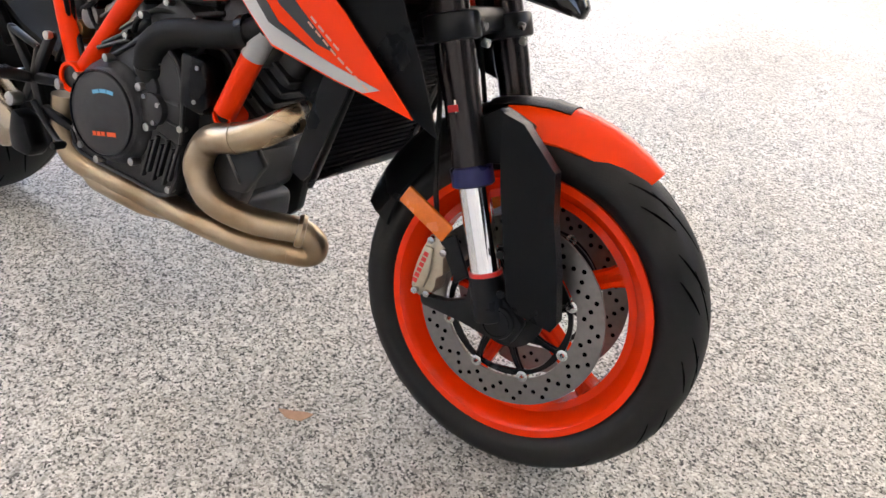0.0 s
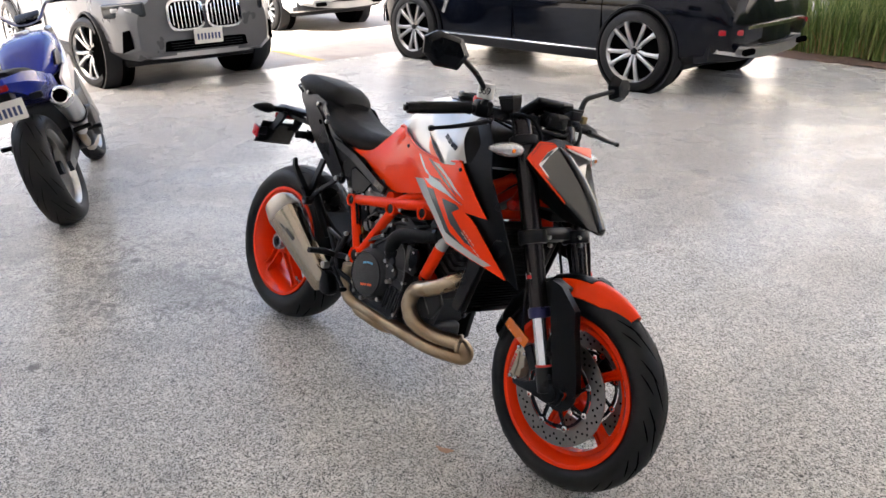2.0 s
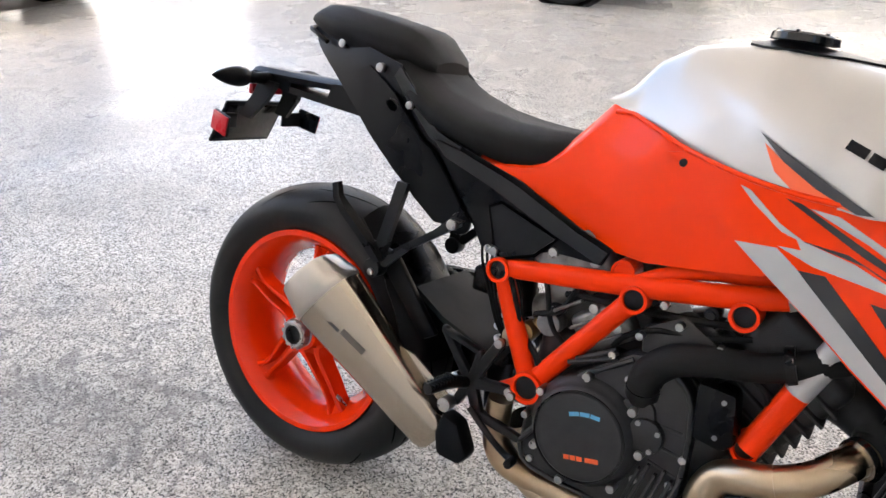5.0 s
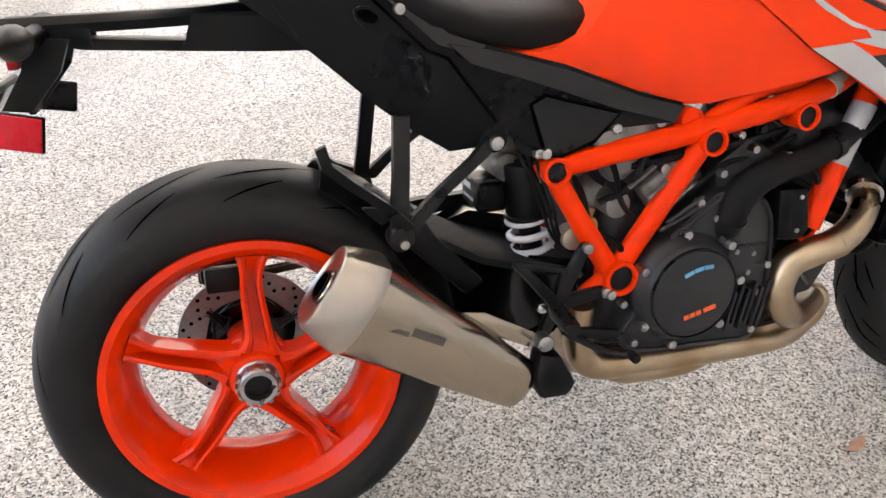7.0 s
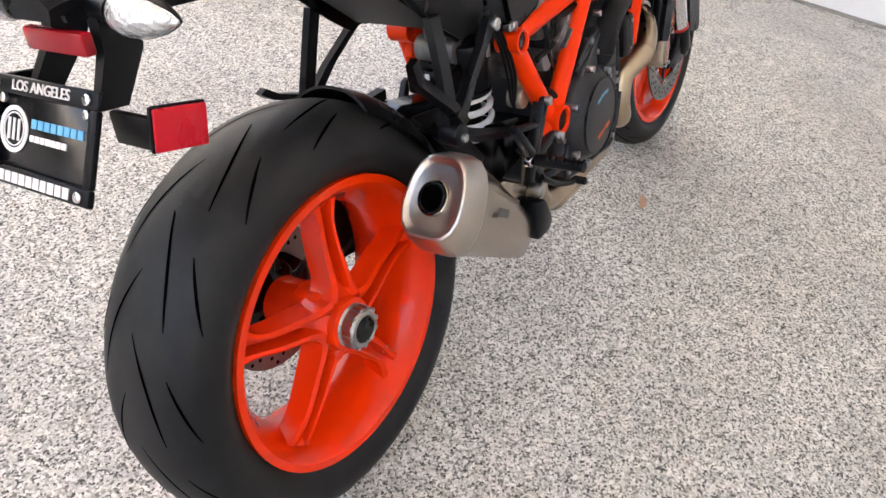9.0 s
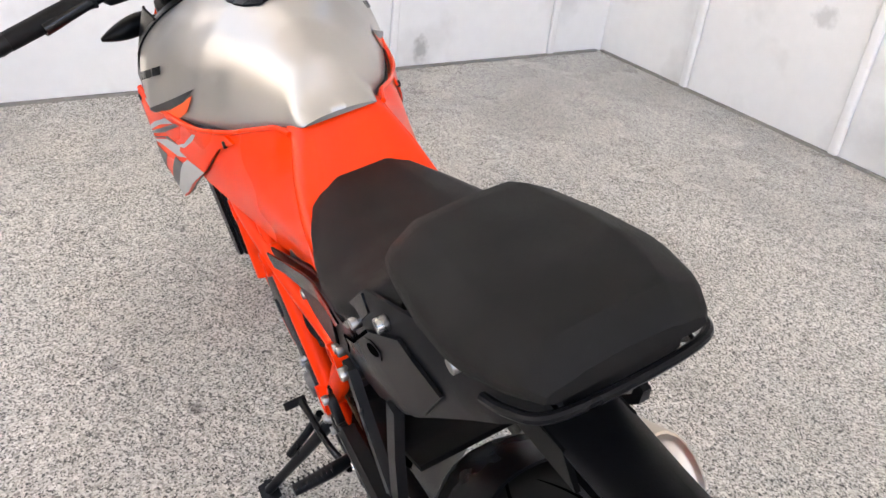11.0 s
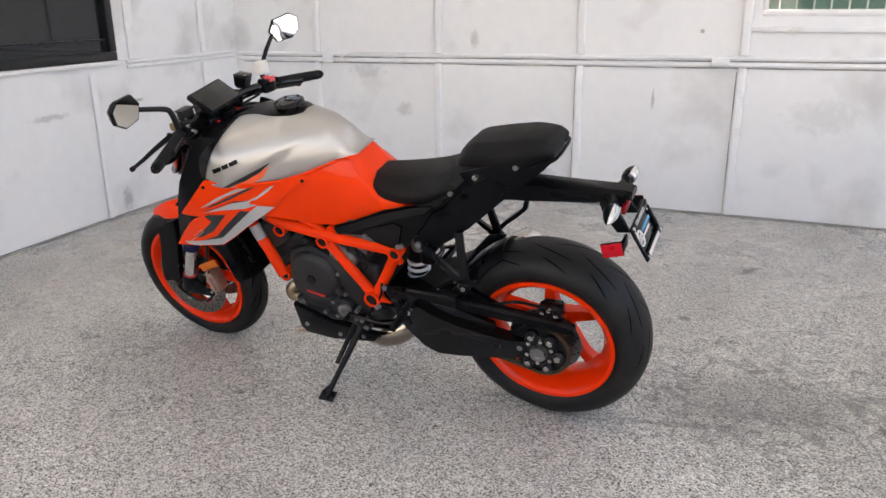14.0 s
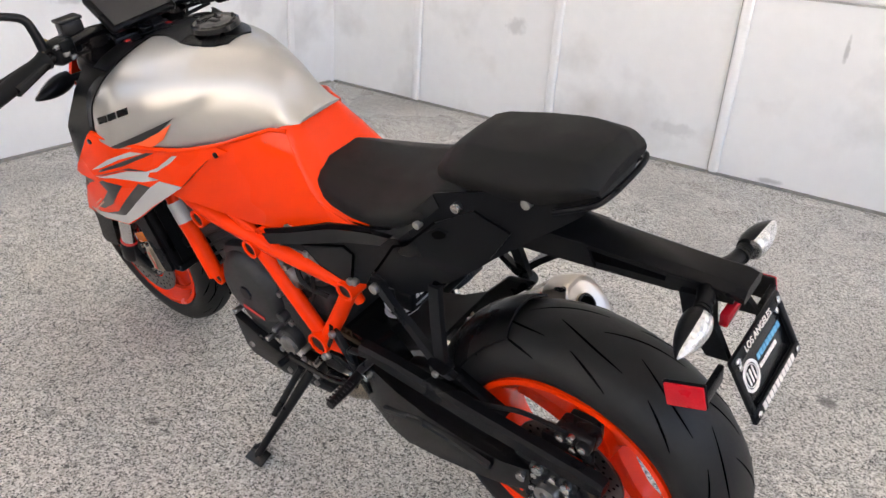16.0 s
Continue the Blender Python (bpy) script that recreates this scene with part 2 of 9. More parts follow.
def floor_material():
    m = bpy.data.materials.new("speckled_floor_coating")
    m.use_nodes = True
    nt = m.node_tree
    b = nt.nodes["Principled BSDF"]
    tc = nt.nodes.new("ShaderNodeTexCoord")

    def node(kind, **inputs):
        n = nt.nodes.new(kind)
        for k, v in inputs.items():
            n.inputs[k].default_value = v
        return n

    warp = node("ShaderNodeTexNoise", Scale=180.0, Detail=2.0)
    nt.links.new(tc.outputs["Object"], warp.inputs["Vector"])
    add = nt.nodes.new("ShaderNodeVectorMath")
    add.operation = "MULTIPLY_ADD"
    nt.links.new(warp.outputs["Color"], add.inputs[0])
    add.inputs[1].default_value = (0.005, 0.005, 0.005)
    nt.links.new(tc.outputs["Object"], add.inputs[2])
    ch = nt.nodes.new("ShaderNodeTexVoronoi")
    ch.inputs["Scale"].default_value = 255.0
    nt.links.new(add.outputs[0], ch.inputs["Vector"])
    ch2 = nt.nodes.new("ShaderNodeTexVoronoi")
    ch2.inputs["Scale"].default_value = 95.0
    nt.links.new(add.outputs[0], ch2.inputs["Vector"])
    sep = nt.nodes.new("ShaderNodeSeparateColor")
    nt.links.new(ch.outputs["Color"], sep.inputs[0])
    ramp = nt.nodes.new("ShaderNodeValToRGB")
    ramp.color_ramp.interpolation = "CONSTANT"
    stops = [(0.0, (0.085, 0.083, 0.079)), (0.10, (0.205, 0.197, 0.180)), (0.24, (0.37, 0.352, 0.315)), (0.44, (0.525, 0.505, 0.462)), (0.72, (0.66, 0.642, 0.60))]
    el = ramp.color_ramp.elements
    el[0].position, el[0].color = stops[0][0], (*stops[0][1], 1)
    el[1].position, el[1].color = stops[1][0], (*stops[1][1], 1)
    for p, c in stops[2:]:
        e = el.new(p)
        e.color = (*c, 1)
    nt.links.new(sep.outputs[0], ramp.inputs[0])
    sep2 = nt.nodes.new("ShaderNodeSeparateColor")
    nt.links.new(ch2.outputs["Color"], sep2.inputs[0])
    m2 = node("ShaderNodeMapRange")
    m2.inputs["From Min"].default_value, m2.inputs["From Max"].default_value = 0, 1
    m2.inputs["To Min"].default_value, m2.inputs["To Max"].default_value = 0.82, 1.14
    nt.links.new(sep2.outputs[0], m2.inputs["Value"])
    # broad mottling and stains
    mot = node("ShaderNodeTexNoise", Scale=1.6, Detail=7.0, Roughness=0.62)
    nt.links.new(tc.outputs["Object"], mot.inputs["Vector"])
    mm = node("ShaderNodeMapRange")
    mm.inputs["From Min"].default_value, mm.inputs["From Max"].default_value = 0.3, 0.7
    mm.inputs["To Min"].default_value, mm.inputs["To Max"].default_value = 0.80, 1.13
    nt.links.new(mot.outputs["Fac"], mm.inputs["Value"])
    spots = node("ShaderNodeTexNoise", Scale=6.5, Detail=3.0)
    nt.links.new(tc.outputs["Object"], spots.inputs["Vector"])
    ms = node("ShaderNodeMapRange")
    ms.inputs["From Min"].default_value, ms.inputs["From Max"].default_value = 0.69, 0.76
    ms.inputs["To Min"].default_value, ms.inputs["To Max"].default_value = 1.0, 0.55
    nt.links.new(spots.outputs["Fac"], ms.inputs["Value"])
    k = nt.nodes.new("ShaderNodeMath")
    k.operation = "MULTIPLY"
    nt.links.new(mm.outputs[0], k.inputs[0])
    nt.links.new(ms.outputs[0], k.inputs[1])
    k2 = nt.nodes.new("ShaderNodeMath")
    k2.operation = "MULTIPLY"
    nt.links.new(k.outputs[0], k2.inputs[0])
    nt.links.new(m2.outputs[0], k2.inputs[1])
    mul = nt.nodes.new("ShaderNodeMix")
    mul.data_type, mul.blend_type = "RGBA", "MULTIPLY"
    mul.inputs["Factor"].default_value = 1.0
    nt.links.new(ramp.outputs[0], mul.inputs["A"])
    nt.links.new(k2.outputs[0], mul.inputs["B"])
    out = mul.outputs["Result"]
    out = stain(nt, tc.outputs["Object"], out, [(x, y, 0, rx, ry, 1, turn, k) for x, y, rx, ry, turn, k in STAINS], (0.085, 0.08, 0.074))
    # fine cracks and wisps of wear in one worn area behind the rear wheel
    ridge = node("ShaderNodeTexNoise", Scale=5.5, Detail=6.0, Distortion=0.6)
    nt.links.new(tc.outputs["Object"], ridge.inputs["Vector"])
    off = nt.nodes.new("ShaderNodeMath")
    off.operation = "SUBTRACT"
    nt.links.new(ridge.outputs["Fac"], off.inputs[0])
    off.inputs[1].default_value = 0.5
    mag = nt.nodes.new("ShaderNodeMath")
    mag.operation = "ABSOLUTE"
    nt.links.new(off.outputs[0], mag.inputs[0])
    line = node("ShaderNodeMapRange")
    line.inputs["From Min"].default_value, line.inputs["From Max"].default_value = 0.0, 0.035
    line.inputs["To Min"].default_value, line.inputs["To Max"].default_value = 0.62, 0.0
    nt.links.new(mag.outputs[0], line.inputs["Value"])
    at = nt.nodes.new("ShaderNodeMapping")
    at.vector_type = "TEXTURE"
    at.inputs["Location"].default_value = (-0.85, -0.42, 0)
    at.inputs["Rotation"].default_value = (0, 0, radians(15))
    at.inputs["Scale"].default_value = (1.15, 0.70, 1)
    nt.links.new(tc.outputs["Object"], at.inputs["Vector"])
    far = nt.nodes.new("ShaderNodeVectorMath")
    far.operation = "LENGTH"
    nt.links.new(at.outputs[0], far.inputs[0])
    zone = node("ShaderNodeMapRange")
    zone.inputs["From Min"].default_value, zone.inputs["From Max"].default_value = 0.45, 1.0
    zone.inputs["To Min"].default_value, zone.inputs["To Max"].default_value = 1.0, 0.0
    nt.links.new(far.outputs["Value"], zone.inputs["Value"])
    both = nt.nodes.new("ShaderNodeMath")
    both.operation = "MULTIPLY"
    nt.links.new(line.outputs[0], both.inputs[0])
    nt.links.new(zone.outputs[0], both.inputs[1])
    crk = nt.nodes.new("ShaderNodeMix")
    crk.data_type = "RGBA"
    nt.links.new(both.outputs[0], crk.inputs["Factor"])
    nt.links.new(out, crk.inputs["A"])
    crk.inputs["B"].default_value = (0.15, 0.145, 0.14, 1)
    out = crk.outputs["Result"]
    nt.links.new(out, b.inputs["Base Color"])
    rr = node("ShaderNodeMapRange")
    rr.inputs["From Min"].default_value, rr.inputs["From Max"].default_value = 0.3, 0.7
    rr.inputs["To Min"].default_value, rr.inputs["To Max"].default_value = 0.36, 0.19
    nt.links.new(mot.outputs["Fac"], rr.inputs["Value"])
    nt.links.new(rr.outputs[0], b.inputs["Roughness"])
    b.inputs["Specular IOR Level"].default_value = 0.16
    bn = nt.nodes.new("ShaderNodeBump")
    bn.inputs["Strength"].default_value, bn.inputs["Distance"].default_value = 1.0, 0.0003
    bz = node("ShaderNodeTexNoise", Scale=260.0, Detail=3.0)
    nt.links.new(tc.outputs["Object"], bz.inputs["Vector"])
    nt.links.new(bz.outputs["Fac"], bn.inputs["Height"])
    nt.links.new(bn.outputs["Normal"], b.inputs["Normal"])
    return m


FLOOR_M = floor_material()
WALL_M = mat("white_wall_paint", (0.78, 0.782, 0.78), 0.6, var=0.035, scale=14, bump=0.0008, bump_scale=60, wear=((0.40, 0.385, 0.37), 2.2, 0.54, 0.92))
WALL_MARKS = [(2.07, -2.79, 0.59, 0.07, 0.5, 0.05, 3, 0.30), (1.52, -2.82, 1.10, 0.03, 0.5, 0.07, 3, 0.35), (0.28, -2.88, 0.73, 0.012, 0.5, 0.06, 3, 0.45), (0.01, -2.90, 1.16, 0.014, 0.5, 0.014, 3, 0.6), (1.03, -2.84, 0.19, 0.12, 0.5, 0.04, 3, 0.22),
              (-0.73, -2.94, 0.66, 0.20, 0.5, 0.10, 3, 0.15), (2.37, -2.77, 0.86, 0.14, 0.5, 0.05, 3, 0.25), (0.47, -2.87, 0.03, 0.06, 0.5, 0.015, 3, 0.45), (3.41, -1.34, 0.10, 0.3, 0.05, 0.07, 5, 0.50), (3.42, -1.48, 0.73, 0.3, 0.13, 0.012, 5, 0.55), (3.35, -0.81, 0.71, 0.3, 0.14, 0.02, 5, 0.35), (3.47, -1.94, 0.60, 0.3, 0.12, 0.10, 5, 0.15)]
wt = WALL_M.node_tree
wb_socket = wt.nodes["Principled BSDF"].inputs["Base Color"]
wt.links.new(stain(wt, wt.nodes["Texture Coordinate"].outputs["Object"], wb_socket.links[0].from_socket, WALL_MARKS, (0.16, 0.155, 0.15)), wb_socket)
TRIM_M = mat("white_trim_paint", (0.78, 0.78, 0.78), 0.5, var=0.04, scale=20, bump=0.0006, bump_scale=80, wear=((0.5, 0.48, 0.45), 6, 0.62, 0.85))
CEIL_M = mat("ceiling_paint", (0.86, 0.86, 0.85), 0.7, var=0.04, scale=6)
CONCRETE = mat("concrete_paving", (0.36, 0.325, 0.285), 0.7, var=0.12, scale=10, bump=0.001, bump_scale=60, wear=((0.19, 0.16, 0.13), 1.5, 0.5, 0.8))
YELLOW_LINE = mat("yellow_line_paint", (0.62, 0.42, 0.12), 0.6, var=0.15, scale=30)
WINDOW_BLACK = mat("window_frame_and_void_black", (0.012, 0.012, 0.013), 0.3, var=0.1)
DARK_GLASS = mat("dark_window_glass", (0.012, 0.014, 0.016), 0.04, var=0.05, spec=0.6)
GREEN_BLIND = mat("green_blind", (0.22, 0.34, 0.27), 0.55, var=0.08)
# grey for the painted shade lines along battens and rails
JOINT_SHADE = mat("painted_joint_shade", (0.30, 0.29, 0.28), 0.8, var=0.3, scale=12, wear=((0.55, 0.54, 0.52), 5, 0.45, 0.6))
GREY_EDGE = mat("grey_base_sealant", (0.25, 0.24, 0.22), 0.8, var=0.3, scale=30)


# ---- mesh helpers ----
def V(*a):
    return Vector(a)


def link_mesh(name, bm, material, angle=35):
    me = bpy.data.meshes.new(name)
    bm.normal_update()
    bm.to_mesh(me)
    bm.free()
    for p in me.polygons:
        p.use_smooth = True
    me.set_sharp_from_angle(angle=radians(angle))
    me.materials.append(material)
    return new(name, me)


def part(name, bm, material, parent, label="", angle=35, local=None):
    ob = link_mesh(name, bm, material, angle)
    ob.parent = parent
    if local is not None:
        ob.matrix_basis = local
    if label:
        ob["label"] = label
    return ob


def thing(name, bm, material, label, category, group="", kind="", angle=35):
    return tagged(link_mesh(name, bm, material, angle), label, category, group, kind)


def empty(name, m, label, category, group=""):
    ob = new(name)
    ob.empty_display_size = 0.1
    ob.matrix_basis = m
    return tagged(ob, label, category, group)


def merge(*bms):
    out = bmesh.new()
    for b in bms:
        me = bpy.data.meshes.new("tmp")
        b.to_mesh(me)
        b.free()
        out.from_mesh(me)
        bpy.data.meshes.remove(me)
    return out


def moved(bm, m):
    bmesh.ops.transform(bm, matrix=m, verts=bm.verts)
    return bm


def soften(bm, w, seg=2, ang=30):
    if w > 0:
        es = [e for e in bm.edges if len(e.link_faces) == 2 and e.calc_face_angle(0) > radians(ang)]
        bmesh.ops.bevel(bm, geom=es, offset=w, segments=seg, affect="EDGES", profile=0.5, clamp_overlap=True)
    return bm


def box(c, s, bev=0.0, seg=2):
    bm = bmesh.new()
    bmesh.ops.create_cube(bm, size=1.0, matrix=Matrix.Translation(c) @ Matrix.Diagonal((*s, 1)))
    return soften(bm, bev, seg)


def smooth_line(pts, n=6):
    """Catmull-Rom through the points."""
    pts = [Vector(p) for p in pts]
    if len(pts) < 3:
        return pts
    ext = [pts[0] * 2 - pts[1]] + pts + [pts[-1] * 2 - pts[-2]]
    out = []
    for i in range(1, len(ext) - 2):
        a, b, c, d = ext[i - 1:i + 3]
        for k in range(n):
            t = k / n
            out.append(0.5 * ((2 * b) + (c - a) * t + (2 * a - 5 * b + 4 * c - d) * t * t + (3 * b - a - 3 * c + d) * t ** 3))
    out.append(pts[-1])
    return out


def tube(pts, r, seg=12, n=6, hollow=0.0, flat=1.0, caps=True):
    """A round tube along a smooth line; r is one radius or one for each given point."""
    k = len(pts)
    line = smooth_line(pts, n) if n > 1 else [Vector(p) for p in pts]
    if isinstance(r, (int, float)):
        rs = [r] * len(line)
    else:
        rs = [float(np.interp(i / max(1, len(line) - 1) * (k - 1), range(k), r)) for i in range(len(line))]
    bm = bmesh.new()
    rings, side = [], None
    for i, p in enumerate(line):
        d = (line[min(i + 1, len(line) - 1)] - line[max(i - 1, 0)]).normalized()
        if side is None:
            up = Vector((0, 1, 0)) if abs(d.y) < 0.9 else Vector((0, 0, 1))
            side = d.cross(up).normalized()
        side = (side - d * side.dot(d)).normalized()
        other = d.cross(side)
        rings.append([bm.verts.new(p + rs[i] * (math.cos(a) * side + flat * math.sin(a) * other)) for a in [2 * math.pi * j / seg for j in range(seg)]])
    for a, b in zip(rings, rings[1:]):
        for j in range(seg):
            bm.faces.new((a[j], a[(j + 1) % seg], b[(j + 1) % seg], b[j]))
    if hollow:
        for ring, i, nxt in ((rings[0], 0, 1), (rings[-1], -1, -2)):
            c, d = line[i], (line[nxt] - line[i]).normalized()
            inner = [bm.verts.new(c + (v.co - c) * hollow) for v in ring]
            deep = [bm.verts.new(c + (v.co - c) * hollow + d * rs[i] * 2.5) for v in ring]
            for j in range(seg):
                q = (j + 1) % seg
                bm.faces.new((ring[q], ring[j], inner[j], inner[q]) if i == 0 else (ring[j], ring[q], inner[q], inner[j]))
                bm.faces.new((inner[q], inner[j], deep[j], deep[q]) if i == 0 else (inner[j], inner[q], deep[q], deep[j]))
            bm.faces.new(deep)
    elif caps:
        bm.faces.new(list(reversed(rings[0])))
        bm.faces.new(rings[-1])
    bmesh.ops.recalc_face_normals(bm, faces=bm.faces)
    return bm


def cyl(p0, p1, r, r1=None, seg=20, bev=0.0):
    p0, p1 = Vector(p0), Vector(p1)
    d = p1 - p0
    bm = bmesh.new()
    bmesh.ops.create_cone(bm, cap_ends=True, segments=seg, radius1=r, radius2=r if r1 is None else r1, depth=d.length,
                          matrix=Matrix.Translation((p0 + p1) / 2) @ d.to_track_quat("Z", "Y").to_matrix().to_4x4())
    return soften(bm, bev, 2, 50)


def revolve(prof, seg=64, c=(0, 0, 0), closed=True):
    """Turns (y, r) rows round the y axis through c."""
    bm = bmesh.new()
    rings = []
    for j in range(seg):
        a = 2 * math.pi * j / seg
        rings.append([bm.verts.new((c[0] + r * math.cos(a), c[1] + y, c[2] + r * math.sin(a))) for y, r in prof])
    n = len(prof)
    for j in range(seg):
        a, b = rings[j], rings[(j + 1) % seg]
        for i in range(n if closed else n - 1):
            q = (i + 1) % n
            bm.faces.new((a[i], a[q], b[q], b[i]))
    bmesh.ops.recalc_face_normals(bm, faces=bm.faces)
    return bm


def plate(pts, y0, y1, bev=0.0, seg=2):
    """A flat piece with an (x, z) outline, from y0 to y1."""
    bm = bmesh.new()
    f = bm.faces.new([bm.verts.new((x, y0, z)) for x, z in pts])
    ext = bmesh.ops.extrude_face_region(bm, geom=[f])
    bmesh.ops.translate(bm, verts=[v for v in ext["geom"] if isinstance(v, bmesh.types.BMVert)], vec=(0, y1 - y0, 0))
    bmesh.ops.recalc_face_normals(bm, faces=bm.faces)
    return soften(bm, bev, seg)


def loft(rings, cap=True, closed=True):
    bm = bmesh.new()
    vs = [[bm.verts.new(p) for p in ring] for ring in rings]
    n = len(rings[0])
    for a, b in zip(vs, vs[1:]):
        for j in range(n if closed else n - 1):
            bm.faces.new((a[j], a[(j + 1) % n], b[(j + 1) % n], b[j]))
    if cap and closed:
        bm.faces.new(list(reversed(vs[0])))
        bm.faces.new(vs[-1])
    bmesh.ops.recalc_face_normals(bm, faces=bm.faces)
    return bm


def skin(pts, g, side, thick=0.003, cell=0.03, lift=0.0):
    """A curved panel: an (x, z) outline laid on the surface y = side * g(x, z), with thickness inwards."""
    bm = bmesh.new()
    bm.faces.new([bm.verts.new((x, 0, z)) for x, z in pts])
    xs, zs = [p[0] for p in pts], [p[1] for p in pts]
    for axis, lo, hi in ((0, min(xs), max(xs)), (2, min(zs), max(zs))):
        k = math.ceil((hi - lo) / cell)
        for i in range(1, k):
            co, no = [0, 0, 0], [0, 0, 0]
            co[axis], no[axis] = lo + (hi - lo) * i / k, 1
            bmesh.ops.bisect_plane(bm, geom=bm.verts[:] + bm.edges[:] + bm.faces[:], plane_co=co, plane_no=no)
    bmesh.ops.triangulate(bm, faces=[f for f in bm.faces if len(f.verts) > 4])
    for v in bm.verts:
        v.co.y = side * (g(v.co.x, v.co.z) + lift)
    if thick:
        ext = bmesh.ops.extrude_face_region(bm, geom=bm.faces[:])
        for v in ext["geom"]:
            if isinstance(v, bmesh.types.BMVert):
                v.co.y -= side * thick
    bmesh.ops.recalc_face_normals(bm, faces=bm.faces)
    return bm


def bars(rows, g, side, lift, thick=0.0006):
    """Plain bars that stand for lettering: each row is (x0, z0, x1, z1, height)."""
    out = []
    for x0, z0, x1, z1, h in rows:
        d = Vector((x1 - x0, z1 - z0)).normalized()
        nx, nz = -d.y * h, d.x * h
        out.append(skin([(x0, z0), (x1, z1), (x1 + nx, z1 + nz), (x0 + nx, z0 + nz)], g, side, thick, 0.05, lift))
    return merge(*out)


def text_mesh(s, size, m, depth=0.0008):
    cu = bpy.data.curves.new("words", "FONT")
    cu.body, cu.size, cu.extrude = s, size, depth
    cu.align_x, cu.align_y = "CENTER", "CENTER"
    ob = bpy.data.objects.new("words", cu)
    scene.collection.objects.link(ob)
    bpy.context.view_layer.update()
    me = ob.to_mesh()
    bm = bmesh.new()
    bm.from_mesh(me)
    ob.to_mesh_clear()
    bpy.data.objects.remove(ob)
    bpy.data.curves.remove(cu)
    return moved(bm, m)

# ---- the covered bay: floor, walls, ceiling ----
def ground_sheet():
    bm = bmesh.new()
    xs = [-60, -40, -20, -9, -5.72]
    for x0, x1 in zip(xs, xs[1:]):
        bm.faces.new([bm.verts.new(p) for p in ((x0, -60, 0), (x1, -60, 0), (x1, 60, 0), (x0, 60, 0))])
    for y0, y1 in ((-60, -3.2), (9.6, 60)):
        bm.faces.new([bm.verts.new(p) for p in ((-5.72, y0, 0), (60, y0, 0), (60, y1, 0), (-5.72, y1, 0))])
    bm.faces.new([bm.verts.new(p) for p in ((9.0, -3.2, 0), (60, -3.2, 0), (60, 9.6, 0), (9.0, 9.6, 0))])
    return bm


bm = bmesh.new()
bmesh.ops.create_grid(bm, x_segments=8, y_segments=8, size=1.0, matrix=Matrix.Translation((1.64, 3.2, 0)) @ Matrix.Diagonal((7.36, 6.4, 1, 1)))
thing("floor", bm, FLOOR_M, "speckled grey and beige resin floor with faint stains", "floor", kind="structure")
thing("ground", ground_sheet(), CONCRETE, "sunlit tan concrete driveway beside the covered bay", "driveway", kind="structure")

CORNER = V(3.54, -2.707, 0)
WALL_A = Matrix.Translation(CORNER) @ pose(0, 0, 0, 0, 0, 3.1)     # along x, faces +y
WALL_B = Matrix.Translation(CORNER) @ pose(0, 0, 0, 0, 0, 5.6)     # along y, faces -x
WALL_H = 6.3


def wall_piece(u0, u1, z0, z1, thick, m, along):
    c = ((u0 + u1) / 2, -thick / 2, (z0 + z1) / 2) if along == "x" else (thick / 2, (u0 + u1) / 2, (z0 + z1) / 2)
    s = (u1 - u0, thick, z1 - z0) if along == "x" else (thick, u1 - u0, z1 - z0)
    return moved(box(c, s), m)


def wall_with_hole(u0, u1, h0, h1, z0, z1, thick, m, along):
    """A wall slab with one opening through it, as a single closed mesh."""
    bm = bmesh.new()
    rows = []
    for us, zs, deep in (((u0, u1), (0, WALL_H), 0), ((h0, h1), (z0, z1), 0), ((h0, h1), (z0, z1), 1), ((u0, u1), (0, WALL_H), 1)):
        ring = [(us[0], zs[0]), (us[1], zs[0]), (us[1], zs[1]), (us[0], zs[1])]
        rows.append([bm.verts.new((u, -thick * deep, z) if along == "x" else (thick * deep, u, z)) for u, z in ring])
    for a, b in zip(rows, rows[1:] + rows[:1]):
        for j in range(4):
            bm.faces.new((a[j], a[(j + 1) % 4], b[(j + 1) % 4], b[j]))
    bmesh.ops.recalc_face_normals(bm, faces=bm.faces)
    return moved(bm, m)


# the long wall, with a window opening high up
WA0, WA1, WAZ0, WAZ1 = -5.5, -3.87, 1.25, 2.35
# its run past u = -7.75 is added to keep the sun off the floor
thing("wall_long", wall_with_hole(-9.2, 0.3, WA0, WA1, WAZ0, WAZ1, 0.2, WALL_A, "x"),
      WALL_M, "white painted panel wall with scuffs and grey marks", "wall", kind="structure")
WB0, WB1, WBZ0, WBZ1 = 1.30, 3.15, 1.0, 2.3
thing("wall_short", wall_with_hole(0, 3.66, WB0, WB1, WBZ0, WBZ1, 0.2, WALL_B, "y"),
      WALL_M, "white painted wall with stains below the window", "wall", kind="structure")


def half_round(u0, u1, z, r, m, along, proud=0.6, rise=0.0):
    """A half-round strip along a wall, level."""
    ring = [(r * math.cos(a) * proud, r * math.sin(a)) for a in [math.pi * (i / 8) - math.pi / 2 for i in range(9)]]
    rings = []
    for u in (u0, u1):
        zu = z + rise * (u1 - u)
        rings.append([(u, 0.002 + d, zu + h) if along == "x" else (-0.002 - d, u, zu + h) for d, h in ring])
    return moved(loft(rings), m)


def batten(u, z0, z1, w, proud, m, along):
    c = (u, proud / 2 + 0.002, (z0 + z1) / 2) if along == "x" else (-proud / 2 - 0.002, u, (z0 + z1) / 2)
    s = (w, proud, z1 - z0) if along == "x" else (proud, w, z1 - z0)
    return moved(box(c, s, proud * 0.45, 3), m)


